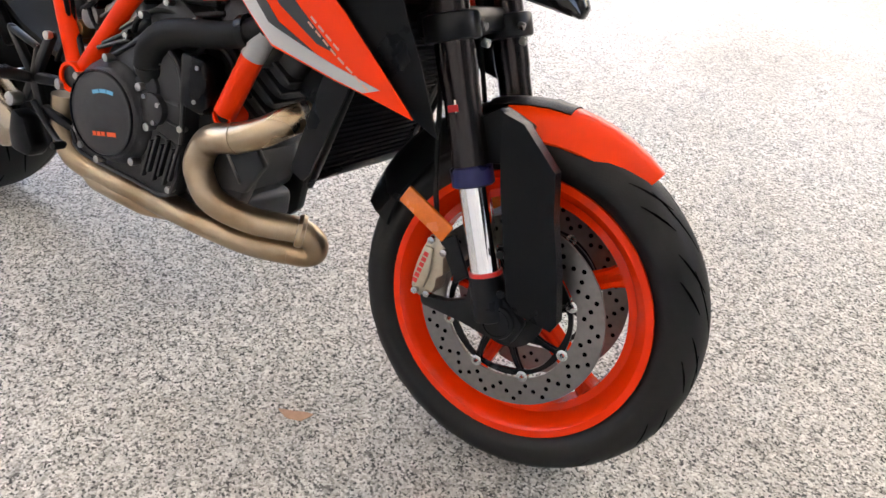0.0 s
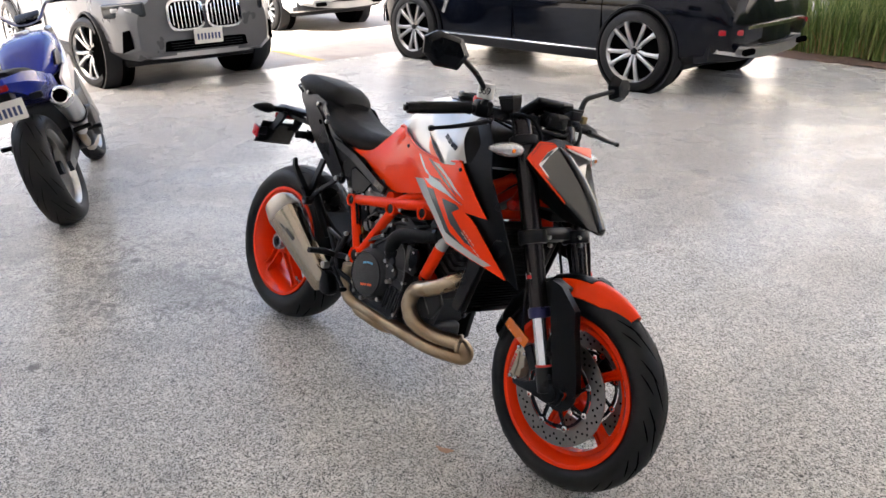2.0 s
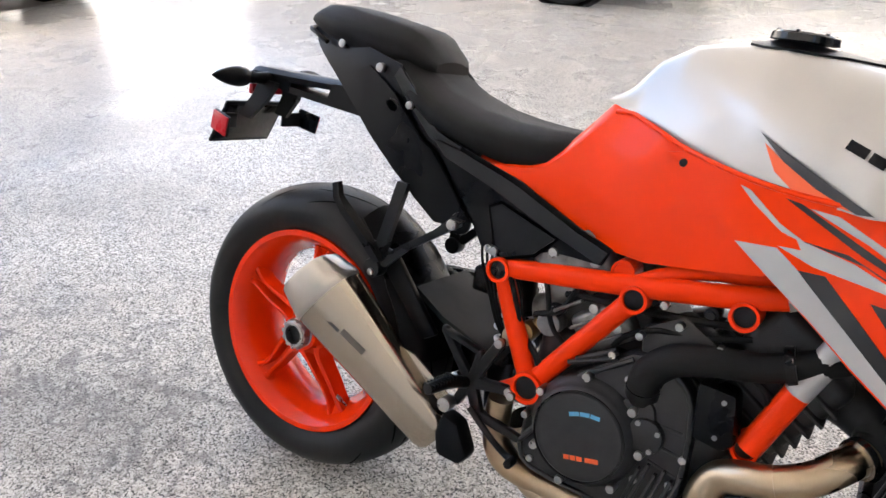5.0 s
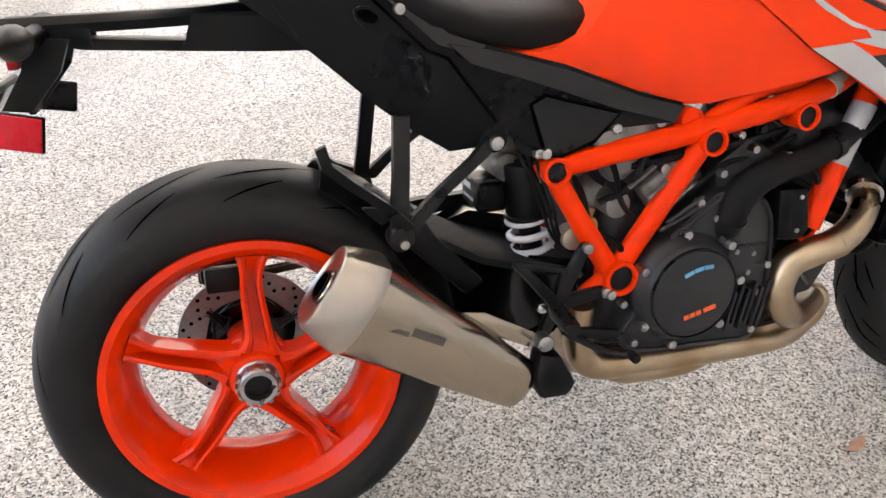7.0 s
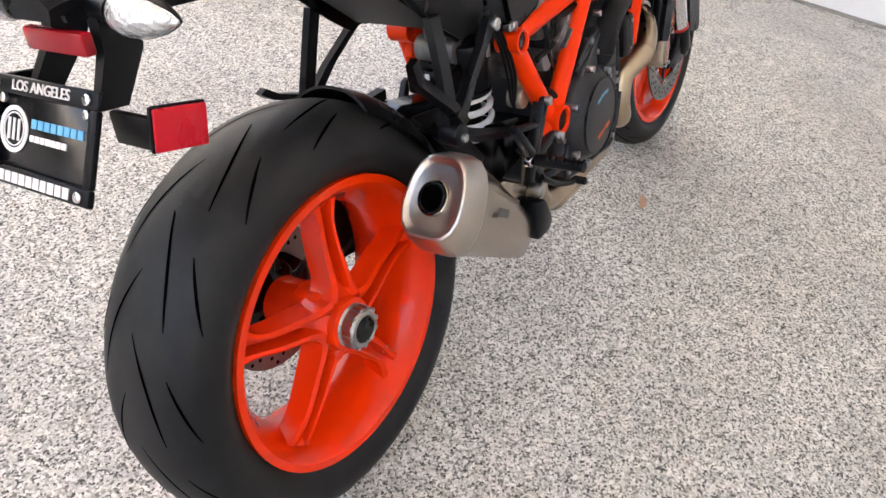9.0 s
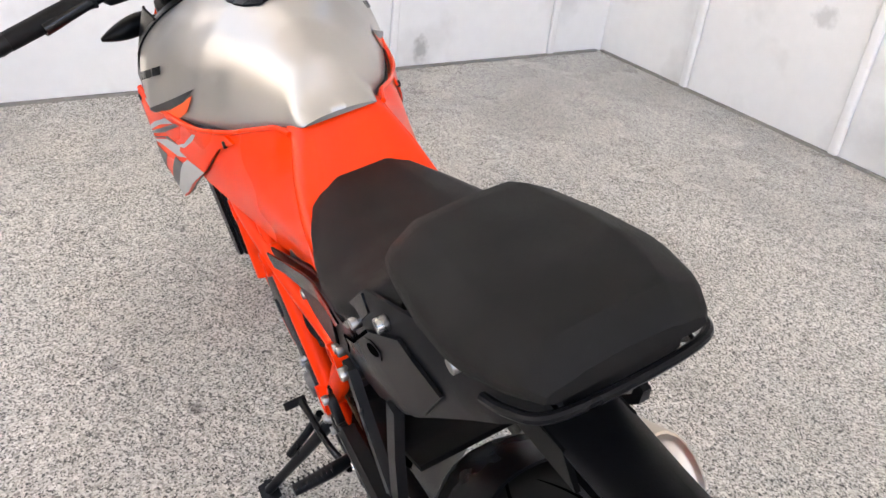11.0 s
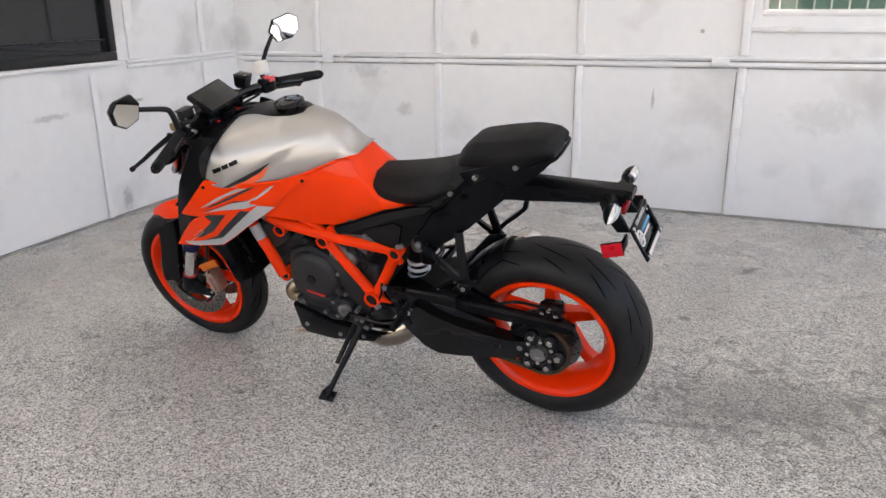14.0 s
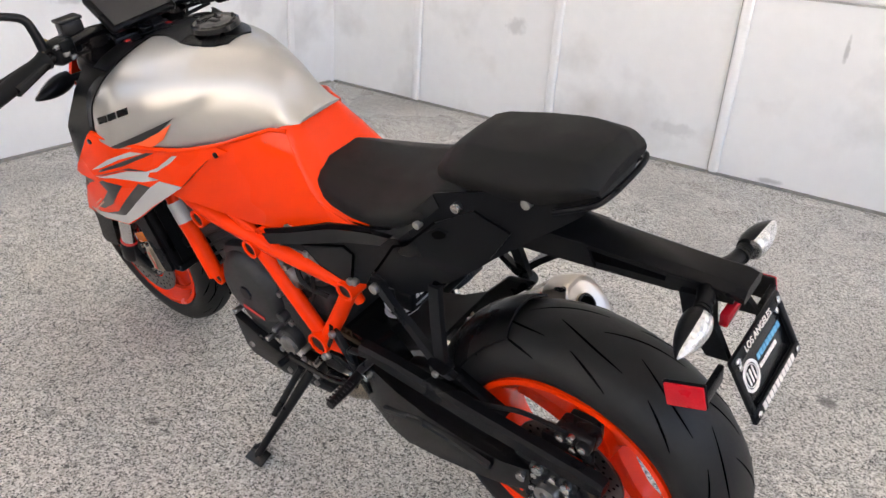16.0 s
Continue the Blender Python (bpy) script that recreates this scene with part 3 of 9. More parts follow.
POSTS_A = [-0.76, -1.76, -2.78, -3.79, -4.82, -5.84, -6.86, -7.88, -8.90]
for u in POSTS_A:
    dz = -0.012 - 0.0088 * u
    for z0, z1 in ((0.012, 0.925 + dz), (0.995 + dz, WALL_H - 0.01)):
        if WA0 < u < WA1 and z0 > 0.5:
            z1 = 1.14
        tagged(thing("trim", batten(u, z0, z1, 0.055, 0.03, WALL_A, "x"), TRIM_M, "rounded white upright batten on the panel wall", "trim"), kind="structure", group="wall battens")
for z, r in ((0.929, 0.0155), (0.969, 0.0155)):
    tagged(thing("trim", half_round(-9.19, -0.03, z, r, WALL_A, "x", 1.0, 0.0088), TRIM_M, "round white rail along the panel wall", "rail"), kind="structure")
for v, w, z0, z1 in ((0.44, 0.05, 0.012, 0.93), (0.44, 0.05, 1.0, 4.36), (1.18, 0.07, 1.0, 4.36), (1.55, 0.045, 0.012, 0.93)):
    tagged(thing("trim", batten(v, z0, z1, w, 0.022, WALL_B, "y"), TRIM_M, "flat white batten on the short wall", "trim"), kind="structure", group="wall battens")
for z, r in ((0.955, 0.014), (0.985, 0.014)):
    tagged(thing("trim", half_round(0.03, 1.235, z, r, WALL_B, "y", 1.0), TRIM_M, "round white rail along the short wall", "rail"), kind="structure")
tagged(thing("baseboard", moved(box((-4.60, 0.012, 0.006), (9.15, 0.02, 0.012)), WALL_A), GREY_EDGE, "dirty grey sealant line at the wall foot", "sealant"), kind="structure")
tagged(thing("baseboard", moved(box((-0.012, 1.85, 0.006), (0.02, 3.6, 0.012)), WALL_B), GREY_EDGE, "dirty grey sealant line at the wall foot", "sealant"), kind="structure")

# assumed soffit, out of view; height and reach are set by the daylight below
thing("ceiling", box((1.6, 5.2, WALL_H + 0.16), (14.8, 17.2, 0.3), 0.02), CEIL_M, "assumed plain pale soffit over the open bay, out of view, that shapes the daylight", "ceiling", kind="structure")

# unseen block added above the soffit to keep sun off the +y yard
thing("added_storey", box((1.6, 5.2, WALL_H + 2.33), (14.6, 17.0, 4.0)), WALL_M, "added plain white storey, out of view, that shades the yard", "building", kind="structure")
# added wall on the far side, beyond the short wall; unseen, cuts +x sky light
thing("added_side_wall", box((13.0, 5.6, 3.1), (0.2, 24.0, 6.2)), WALL_M, "added plain white wall beyond the bay, out of view, that blocks sky light", "wall", kind="structure")

# grey strips paint the shade in the joints beside the battens and below the rail
for u in POSTS_A:
    tagged(thing("trim", moved(box((u + 0.0315, 0.0025, 0.47), (0.006, 0.005, 0.90)), WALL_A), JOINT_SHADE, "thin grey painted shade line beside a batten", "dirt line"), kind="structure", group="dirt lines")
tagged(thing("trim", moved(moved(box((0, 0.0025, 0), (9.1, 0.005, 0.008)), pose(-4.62, 0, 0.9486, 0, 0.504, 0)), WALL_A), JOINT_SHADE, "thin grey painted shade line below the wall rail", "dirt line"), kind="structure", group="dirt lines")
tagged(thing("trim", moved(moved(box((0, 0.0025, 0), (9.1, 0.005, 0.008)), pose(-4.62, 0, 0.9896, 0, 0.504, 0)), WALL_A), JOINT_SHADE, "thin grey painted shade line between the wall rails", "dirt line"), kind="structure", group="dirt lines")

# a square junction box and its thin cable on the rail
jb = empty("junction_box", WALL_A @ pose(-0.86, 0.035, 0.945), "small white junction box on the wall rail", "junction box")
part("box_body", box((0, 0, 0), (0.075, 0.05, 0.06), 0.008), TRIM_M, jb)
part("box_lid", box((0.002, 0.03, 0.0), (0.05, 0.012, 0.042), 0.005), TRIM_M, jb)
part("cable", tube([(-0.03, 0.01, 0), (-0.10, 0.012, 0.005), (-0.20, 0.01, 0.045), (-0.34, 0.0, 0.055), (-0.5, -0.015, 0.052)], 0.006, 8), TRIM_M, jb)
cl = empty("conduit_coupling", WALL_A @ pose(-3.66, 0.03, 0.975), "white conduit coupling on the wall rail", "conduit")
part("sleeve", cyl((-0.05, 0, 0), (0.05, 0, 0), 0.024, seg=16, bev=0.004), TRIM_M, cl)
part("clip", box((0.0, -0.01, 0), (0.022, 0.03, 0.062), 0.005), TRIM_M, cl)


def window(name, u0, u1, z0, z1, m, along, frame_m, fw, label, panes):
    e = empty(name, m, label, "window")
    e["kind"] = "structure"
    d = -0.03 if along == "x" else 0.03

    def bar(a0, a1, b0, b1, proud=0.06):
        c = ((a0 + a1) / 2, d, (b0 + b1) / 2) if along == "x" else (d, (a0 + a1) / 2, (b0 + b1) / 2)
        s = (a1 - a0, proud, b1 - b0) if along == "x" else (proud, a1 - a0, b1 - b0)
        return box(c, s, 0.006)

    part("window_frame", merge(bar(u0, u1, z0, z0 + fw), bar(u0, u1, z1 - fw, z1), bar(u0, u0 + fw, z0 + fw, z1 - fw), bar(u1 - fw, u1, z0 + fw, z1 - fw)), frame_m, e)
    n = panes
    w = (u1 - u0 - 2 * fw) / n
    for i in range(n):
        a0 = u0 + fw + w * i
        c = (a0 + w / 2, d * 1.5, (z0 + z1) / 2) if along == "x" else (d * 1.5, a0 + w / 2, (z0 + z1) / 2)
        s = (w - 0.02, 0.008, z1 - z0 - 2 * fw) if along == "x" else (0.008, w - 0.02, z1 - z0 - 2 * fw)
        part("pane", box(c, s), DARK_GLASS if along == "y" else CLEAR_GLASS, e)
        if i:
            part("mullion", bar(a0 - 0.02, a0 + 0.02, z0 + fw, z1 - fw, 0.05), frame_m, e)
    return e


CLEAR_GLASS = mat("window_glass", (0.9, 0.95, 0.93), 0.02, var=0.0, trans=1.0)
wb = window("window_1", WB0, WB1, WBZ0, WBZ1, WALL_B, "y", WINDOW_BLACK, 0.055, "black-framed window with dark reflecting glass", 2)
part("crossbar", box((0.03, (WB0 + WB1) / 2, 1.13), (0.02, WB1 - WB0 - 0.12, 0.012), 0.003), WINDOW_BLACK, wb)
part("window_sill", box((-0.01, (WB0 + WB1) / 2, WBZ0 - 0.012), (0.05, WB1 - WB0 + 0.05, 0.024), 0.006), TRIM_M, wb)
wa = window("window_2", WA0, WA1, WAZ0, WAZ1, WALL_A, "x", TRIM_M, 0.03, "white-framed window with green blinds behind the glass", 1)
part("window_sill", box(((WA0 + WA1) / 2, 0.012, WAZ0 - 0.075), (WA1 - WA0 + 0.12, 0.03, 0.03), 0.006), TRIM_M, wa)
for i in range(17):
    part("blind_slat", moved(box((0, 0, 0), (0.09, 0.003, WAZ1 - WAZ0 - 0.08)), pose(WA0 + 0.07 + i * 0.095, -0.12, (WAZ0 + WAZ1) / 2, 0, 0, 18)), GREEN_BLIND, wa)
thing("window_niche_back", wall_piece(WA0 - 0.1, WA1 + 0.1, WAZ0 - 0.1, WAZ1 + 0.1, 0.02, WALL_A @ Matrix.Translation((0, -0.3, 0)), "x"), CEIL_M, "plain wall of the room behind the blinds", "wall", kind="structure")
# flat black sheet: the darkness behind the glass is put into its colour
thing("window_niche_back", wall_piece(WB0 - 0.1, WB1 + 0.1, WBZ0 - 0.1, WBZ1 + 0.1, 0.02, WALL_B @ Matrix.Translation((0.3, 0, 0)), "y"), WINDOW_BLACK, "black sheet behind the window in place of an unlit room", "wall", kind="structure")

# pillar foot at the free end of the short wall
thing("wall_end_guard", moved(box((-0.03, 3.74, 0.2), (0.1, 0.09, 0.4), 0.01), WALL_B), TRIM_M, "low white post at the end of the short wall", "post", kind="structure")
# yellow bay line outside
tagged(thing("trim", box((-6.5, 3.97, 0.004), (1.4, 0.10, 0.004)), YELLOW_LINE, "faded yellow bay line on the driveway", "marking"), kind="structure")

# a small dry leaf on the floor
lf = bmesh.new()
vs = [lf.verts.new((0.030 * math.cos(a) * (1 + 0.25 * math.sin(3 * a)), 0.013 * math.sin(a) * (1 + 0.2 * math.cos(2 * a)), 0.002 + 0.003 * math.sin(2 * a + 1))) for a in [2 * math.pi * i / 14 for i in range(14)]]
c0 = lf.verts.new((0, 0, 0.006))
for i in range(14):
    lf.faces.new((c0, vs[i], vs[(i + 1) % 14]))
ext = bmesh.ops.extrude_face_region(lf, geom=lf.faces[:])
for v in ext["geom"]:
    if isinstance(v, bmesh.types.BMVert):
        v.co.z += 0.0015
thing("dry_leaf", moved(lf, pose(1.167, -0.219, 0, 0, 0, 20)), mat("dry_leaf", (0.42, 0.26, 0.17), 0.8, var=0.2, scale=120), "small pale brown dry leaf on the floor", "leaf")

# ---- the orange motorcycle ----
# x ahead from the rear axle, y to the rider's left, z up; it leans on its side stand
BIKE = Matrix(((0.9999, -0.0046, 0.0164, 0), (0.0, 0.9628, 0.2702, 0), (-0.0170, -0.2701, 0.9627, 0.3213), (0, 0, 0, 1)))
bike = empty("motorcycle", BIKE, "orange, silver and black naked motorcycle leaning on its side stand", "motorcycle")
RAKE = math.atan(0.443)
FW_X = 1.495


def fork_x(z):
    return 1.446 - 0.443 * (z - 0.075)


# wheels
def tyre_bm(R, W, rim_r, seg=96, crown=1.0):
    prof = []
    half = W / 2
    bead = 0.052 if W < 0.15 else 0.083
    pts = [(bead - 0.014, rim_r - 0.010), (bead - 0.009, rim_r + 0.004), (bead - 0.002, rim_r + 0.012), (half * 0.955, rim_r + (R - rim_r) * 0.25), (half, rim_r + (R - rim_r) * 0.38)]
    for k in range(1, 9):
        a = k / 8 * math.pi / 2
        pts.append((half * math.cos(a), rim_r + (R - rim_r) * (0.38 + 0.62 * math.sin(a) ** crown)))
    prof = [(y, r) for y, r in pts] + [(-y, r) for y, r in reversed(pts[:-1])]
    inner = [(-bead + 0.018, rim_r - 0.006), (bead - 0.018, rim_r - 0.006)]
    return revolve(prof + inner, seg), prof


def tread(R, W, rim_r, rows, count, crown=1.0, w=0.0022):
    """Slim black strips on the tyre's surface that paint the shade of its slots: each row is (across from, across to,
    along, lean), as parts of the half width and of the turn.
    """
    bm = bmesh.new()
    half = W / 2

    def surf(u, a):
        s = max(-1, min(1, u))
        th = math.acos(abs(s))
        r = rim_r + (R - rim_r) * (0.38 + 0.62 * math.sin(th) ** crown) + 0.0005
        return Vector((r * math.cos(a), half * s, r * math.sin(a)))

    for k in range(count):
        base = 2 * math.pi * k / count
        for u0, u1, a0, a1, bend in rows:
            n = 8
            left, right = [], []
            for i in range(n + 1):
                t = i / n
                u = u0 + (u1 - u0) * t + bend * math.sin(math.pi * t)
                a = base + (a0 + (a1 - a0) * t) * 2 * math.pi / count
                ww = w * math.sin(math.pi * min(0.96, max(0.04, t))) ** 0.5
                p, q = surf(u, a), surf(u + 0.01 * (u1 - u0), a + 0.01 * (a1 - a0) * 2 * math.pi / count)
                d = (q - p).normalized()
                nrm = Vector((math.cos(a), 0.6 * u, math.sin(a))).normalized()
                sd = d.cross(nrm).normalized() * ww
                left.append(bm.verts.new(p + sd))
                right.append(bm.verts.new(p - sd))
            for i in range(n):
                bm.faces.new((left[i], left[i + 1], right[i + 1], right[i]))
    bmesh.ops.recalc_face_normals(bm, faces=bm.faces)
    return bm


def rim_bm(flange, half, depth, seg=96):
    """The rim's barrel with a lip on either side."""
    t = 0.006
    out = [(-half, flange), (-half + 0.010, flange), (-half + 0.014, flange - 0.012), (-half + 0.030, flange - 0.020), (-0.018, flange - depth), (0.018, flange - depth),
           (half - 0.030, flange - 0.020), (half - 0.014, flange - 0.012), (half - 0.010, flange), (half, flange)]
    inn = [(half, flange - 0.012), (half - 0.012, flange - 0.024), (half - 0.032, flange - 0.033), (0.020, flange - depth - t), (-0.020, flange - depth - t),
           (-half + 0.032, flange - 0.033), (-half + 0.012, flange - 0.024), (-half, flange - 0.012)]
    return revolve(out + inn, seg)


def spoke_bm(a, r0, r1, w0, w1, y0, y1, d0, d1, groove=0.45, turn=0.0, n=9, bend=0.0, wall=0.34):
    """A spoke with a channel along its face. y is where its middle lies, d its depth."""
    rings = []
    for i in range(n + 1):
        t = i / n
        r = r0 + (r1 - r0) * t
        flare = 1 + 0.9 * max(0, (t - 0.72) / 0.28) ** 2 + 0.5 * max(0, (0.22 - t) / 0.22) ** 2
        w = (w0 + (w1 - w0) * t) * flare / 2
        y = y0 + (y1 - y0) * t
        d = d0 + (d1 - d0) * t
        g = groove * d * min(1, 6 * t, 5 * (1 - t) + 0.1)
        ang = a + turn * t + bend * math.sin(math.pi * t)
        rad, tan = Vector((math.cos(ang), 0, math.sin(ang))), Vector((-math.sin(ang), 0, math.cos(ang)))
        sec = [(-w, d / 2 - 0.004), (-w * 0.72, d / 2), (-w * wall, d / 2 - 0.002), (-w * wall * 0.75, d / 2 - g), (w * wall * 0.75, d / 2 - g), (w * wall, d / 2 - 0.002), (w * 0.72, d / 2), (w, d / 2 - 0.004),
               (w, -d / 2 + 0.004), (w * 0.7, -d / 2), (-w * 0.7, -d / 2), (-w, -d / 2 + 0.004)]
        rings.append([rad * r + tan * x + Vector((0, y - s, 0)) for x, s in sec])
    return loft(rings)


def disc_bm(ro, ri, y, t=0.005, seg=72, wavy=0.0):
    bm = revolve([(y - t / 2, ro), (y + t / 2, ro), (y + t / 2, ri), (y - t / 2, ri)], seg)
    if wavy:
        for v in bm.verts:
            r = math.hypot(v.co.x, v.co.z)
            if r < (ro + ri) / 2:
                k = 1 + wavy * math.sin(6 * math.atan2(v.co.z, v.co.x))
                v.co.x *= k
                v.co.z *= k
    return bm


# flat black discs laid on the disc paint the dark of its drilled holes
def holes_bm(ro, ri, ys, count=60, hr=0.0032):
    out = bmesh.new()
    for y in ys:
        for k in range(count):
            a = 2 * math.pi * k / count
            r = ri + (ro - ri) * (0.22, 0.5, 0.78, 0.5)[k % 4]
            bmesh.ops.create_circle(out, cap_ends=True, segments=8, radius=hr, matrix=Matrix.Translation((r * math.cos(a), y, r * math.sin(a))) @ Matrix.Rotation(radians(90), 4, "X"))
    return out


# rear wheel
rw = part("rear_wheel", rim_bm(0.2285, 0.084, 0.045), ORANGE_RIM, bike, "glossy orange five-spoke rear rim")
tb, _ = tyre_bm(0.3245, 0.192, 0.222, crown=0.85)
tyre = part("tyre", tb, RUBBER, rw, "wide black sport tyre")
ROWS_R = [(0.05, 0.50, 0.0, 0.92, 0.07), (0.60, 0.90, 0.30, 0.88, 0.02), (-0.05, -0.50, 0.5, 1.42, -0.07), (-0.60, -0.90, 0.80, 1.38, -0.02)]
tg = part("tread", tread(0.3245, 0.192, 0.222, ROWS_R, 13, 0.85, 0.0022), HOLLOW_BLACK, rw)
for k in range(5):
    part("spoke", spoke_bm(radians(77 + 72 * k), 0.040, 0.196, 0.046, 0.027, -0.050, -0.040, 0.050, 0.044, 0.62, radians(9), 14, radians(5), 0.50), ORANGE_RIM, rw)
part("hub", merge(cyl((0, -0.085, 0), (0, 0.06, 0), 0.043, seg=40, bev=0.007), cyl((0, -0.05, 0), (0, 0.0, 0), 0.060, 0.054, seg=40, bev=0.006)), ORANGE_RIM, rw)
part("axle_nut", revolve([(-0.110, 0.028), (-0.106, 0.031), (-0.088, 0.031), (-0.083, 0.036), (-0.078, 0.036), (-0.078, 0.020), (-0.110, 0.022)], 24), BOLT, rw, "grey castellated axle nut")
part("axle_hole", cyl((0, -0.0775, 0), (0, -0.095, 0), 0.0215, seg=28), BLACK_METAL, rw)
for k in range(12):
    a = 2 * math.pi * k / 12
    part("nut_tooth", moved(box((0.0320, -0.100, 0), (0.005, 0.016, 0.008), 0.0015), Matrix.Rotation(-a, 4, "Y")), BOLT, rw)
part("valve", merge(cyl((0.118, -0.040, -0.150), (0.103, -0.052, -0.132), 0.0045, seg=10), cyl((0.108, -0.048, -0.138), (0.098, -0.056, -0.126), 0.0062, seg=10, bev=0.001)), BOLT, rw)
part("wheel_weight", box((0.165, -0.0725, -0.135), (0.012, 0.002, 0.006), 0.001), WHITE_TAG, rw)
rdisc = part("rear_disc", disc_bm(0.120, 0.076, 0.070, 0.005, 60, 0.03), DISC, rw, "drilled steel brake disc")
part("drilling", holes_bm(0.120, 0.084, (0.067, 0.073), 48, 0.0036), HOLLOW_BLACK, rdisc)
for k in range(6):
    part("carrier_arm", spoke_bm(radians(20 + 60 * k), 0.05, 0.088, 0.016, 0.014, 0.066, 0.070, 0.006, 0.006, 0.0), BLACK_METAL, rw)
# sprocket and chain side
spr = part("sprocket", merge(disc_bm(0.094, 0.058, 0.118, 0.006, 76), *[box(((0.0965) * math.cos(a), 0.118, 0.0965 * math.sin(a)), (0.005, 0.005, 0.005)) for a in [2 * math.pi * k / 38 for k in range(38)]]), BLACK_METAL, rw)
part("sprocket_carrier", cyl((0, 0.105, 0), (0, 0.132, 0), 0.066, 0.060, seg=36, bev=0.006), BLACK_METAL, rw)
for k in range(6):
    a = radians(10 + 60 * k)
    part("carrier_lug", cyl((0.062 * math.cos(a), 0.112, 0.062 * math.sin(a)), (0.062 * math.cos(a), 0.136, 0.062 * math.sin(a)), 0.021, seg=18, bev=0.004), BLACK_SATIN, rw)
for k in range(6):
    a = radians(10 + 60 * k)
    part("sprocket_nut", cyl((0.062 * math.cos(a), 0.134, 0.062 * math.sin(a)), (0.062 * math.cos(a), 0.148, 0.062 * math.sin(a)), 0.0112, seg=6, bev=0.0015), STEEL, rw)
for k in range(6):
    a = radians(40 + 60 * k)
    part("sprocket_bolt", cyl((0.044 * math.cos(a), 0.131, 0.044 * math.sin(a)), (0.044 * math.cos(a), 0.140, 0.044 * math.sin(a)), 0.0075, seg=8, bev=0.0015), STEEL, rw)
part("axle_end", revolve([(0.130, 0.028), (0.152, 0.026), (0.152, 0.014), (0.142, 0.014), (0.142, 0.0), (0.130, 0.0)], 20, closed=False), BOLT, rw)


# front wheel with discs; it points almost straight ahead
FWM = Matrix.Translation((FW_X, 0, 0)) @ Matrix.Rotation(radians(-1), 4, "Z")
fw = part("front_wheel", rim_bm(0.228, 0.052, 0.040), ORANGE_RIM, bike, "glossy orange front rim", local=FWM)
tb, _ = tyre_bm(0.300, 0.122, 0.222, crown=0.9)
part("tyre", tb, RUBBER, fw, "black sport tyre")
ROWS_F = [(0.30, 0.78, 0.55, 1.10, 0.03), (-0.30, -0.78, 1.05, 1.60, -0.03), (0.05, 0.52, 0.0, 0.85, 0.06), (0.60, 0.90, 0.35, 0.80, 0.02), (-0.05, -0.52, 0.5, 1.35, -0.06), (-0.60, -0.90, 0.85, 1.30, -0.02)]
part("tread", tread(0.300, 0.122, 0.222, ROWS_F, 14, 0.9, 0.0024), HOLLOW_BLACK, fw)
for k in range(5):
    part("spoke", spoke_bm(radians(40 + 72 * k), 0.035, 0.196, 0.030, 0.026, 0, 0, 0.040, 0.034, 0.25, radians(-3)), ORANGE_RIM, fw)
part("hub", merge(cyl((0, -0.06, 0), (0, 0.06, 0), 0.034, seg=32, bev=0.004), cyl((0, -0.03, 0), (0, 0.03, 0), 0.046, seg=32, bev=0.01)), ORANGE_RIM, fw)
for s in (-1, 1):
    d = part("front_disc", disc_bm(0.160, 0.114, s * 0.068, 0.005, 84, 0.012), DISC, fw, "large drilled steel brake disc")
    part("drilling", holes_bm(0.159, 0.118, (s * 0.0708, s * 0.0652), 72, 0.0040), HOLLOW_BLACK, d)
    part("disc_carrier", disc_bm(0.060, 0.030, s * 0.066, 0.007, 48), BLACK_METAL, fw)
    part("carrier_ring", disc_bm(0.1085, 0.0990, s * 0.0675, 0.0045, 60, 0.02), BLACK_METAL, fw)
    for k in range(8):
        part("carrier_arm", spoke_bm(radians(45 * k + 29.5 + s * 9), 0.052, 0.106, 0.0150, 0.0100, s * 0.066, s * 0.068, 0.006, 0.005, 0.0, radians(-s * 9)), BLACK_METAL, fw)
        a = radians(45 * k + 29.5)
        part("disc_bobbin", revolve([(s * 0.064, 0.0095), (s * 0.0735, 0.0095), (s * 0.0745, 0.0075), (s * 0.0745, 0.0040), (s * 0.064, 0.0040)], 14, (0.1095 * math.cos(a), 0, 0.1095 * math.sin(a))), STEEL, fw)
part("axle", cyl((0, -0.118, 0), (0, 0.118, 0), 0.014, seg=20), BLACK_METAL, fw)

# fork
FORKY = 0.105
fd = V(-math.sin(RAKE), 0, math.cos(RAKE))


def fork_pt(z, y, off=0.0):
    return V(fork_x(z) + off, y, z)


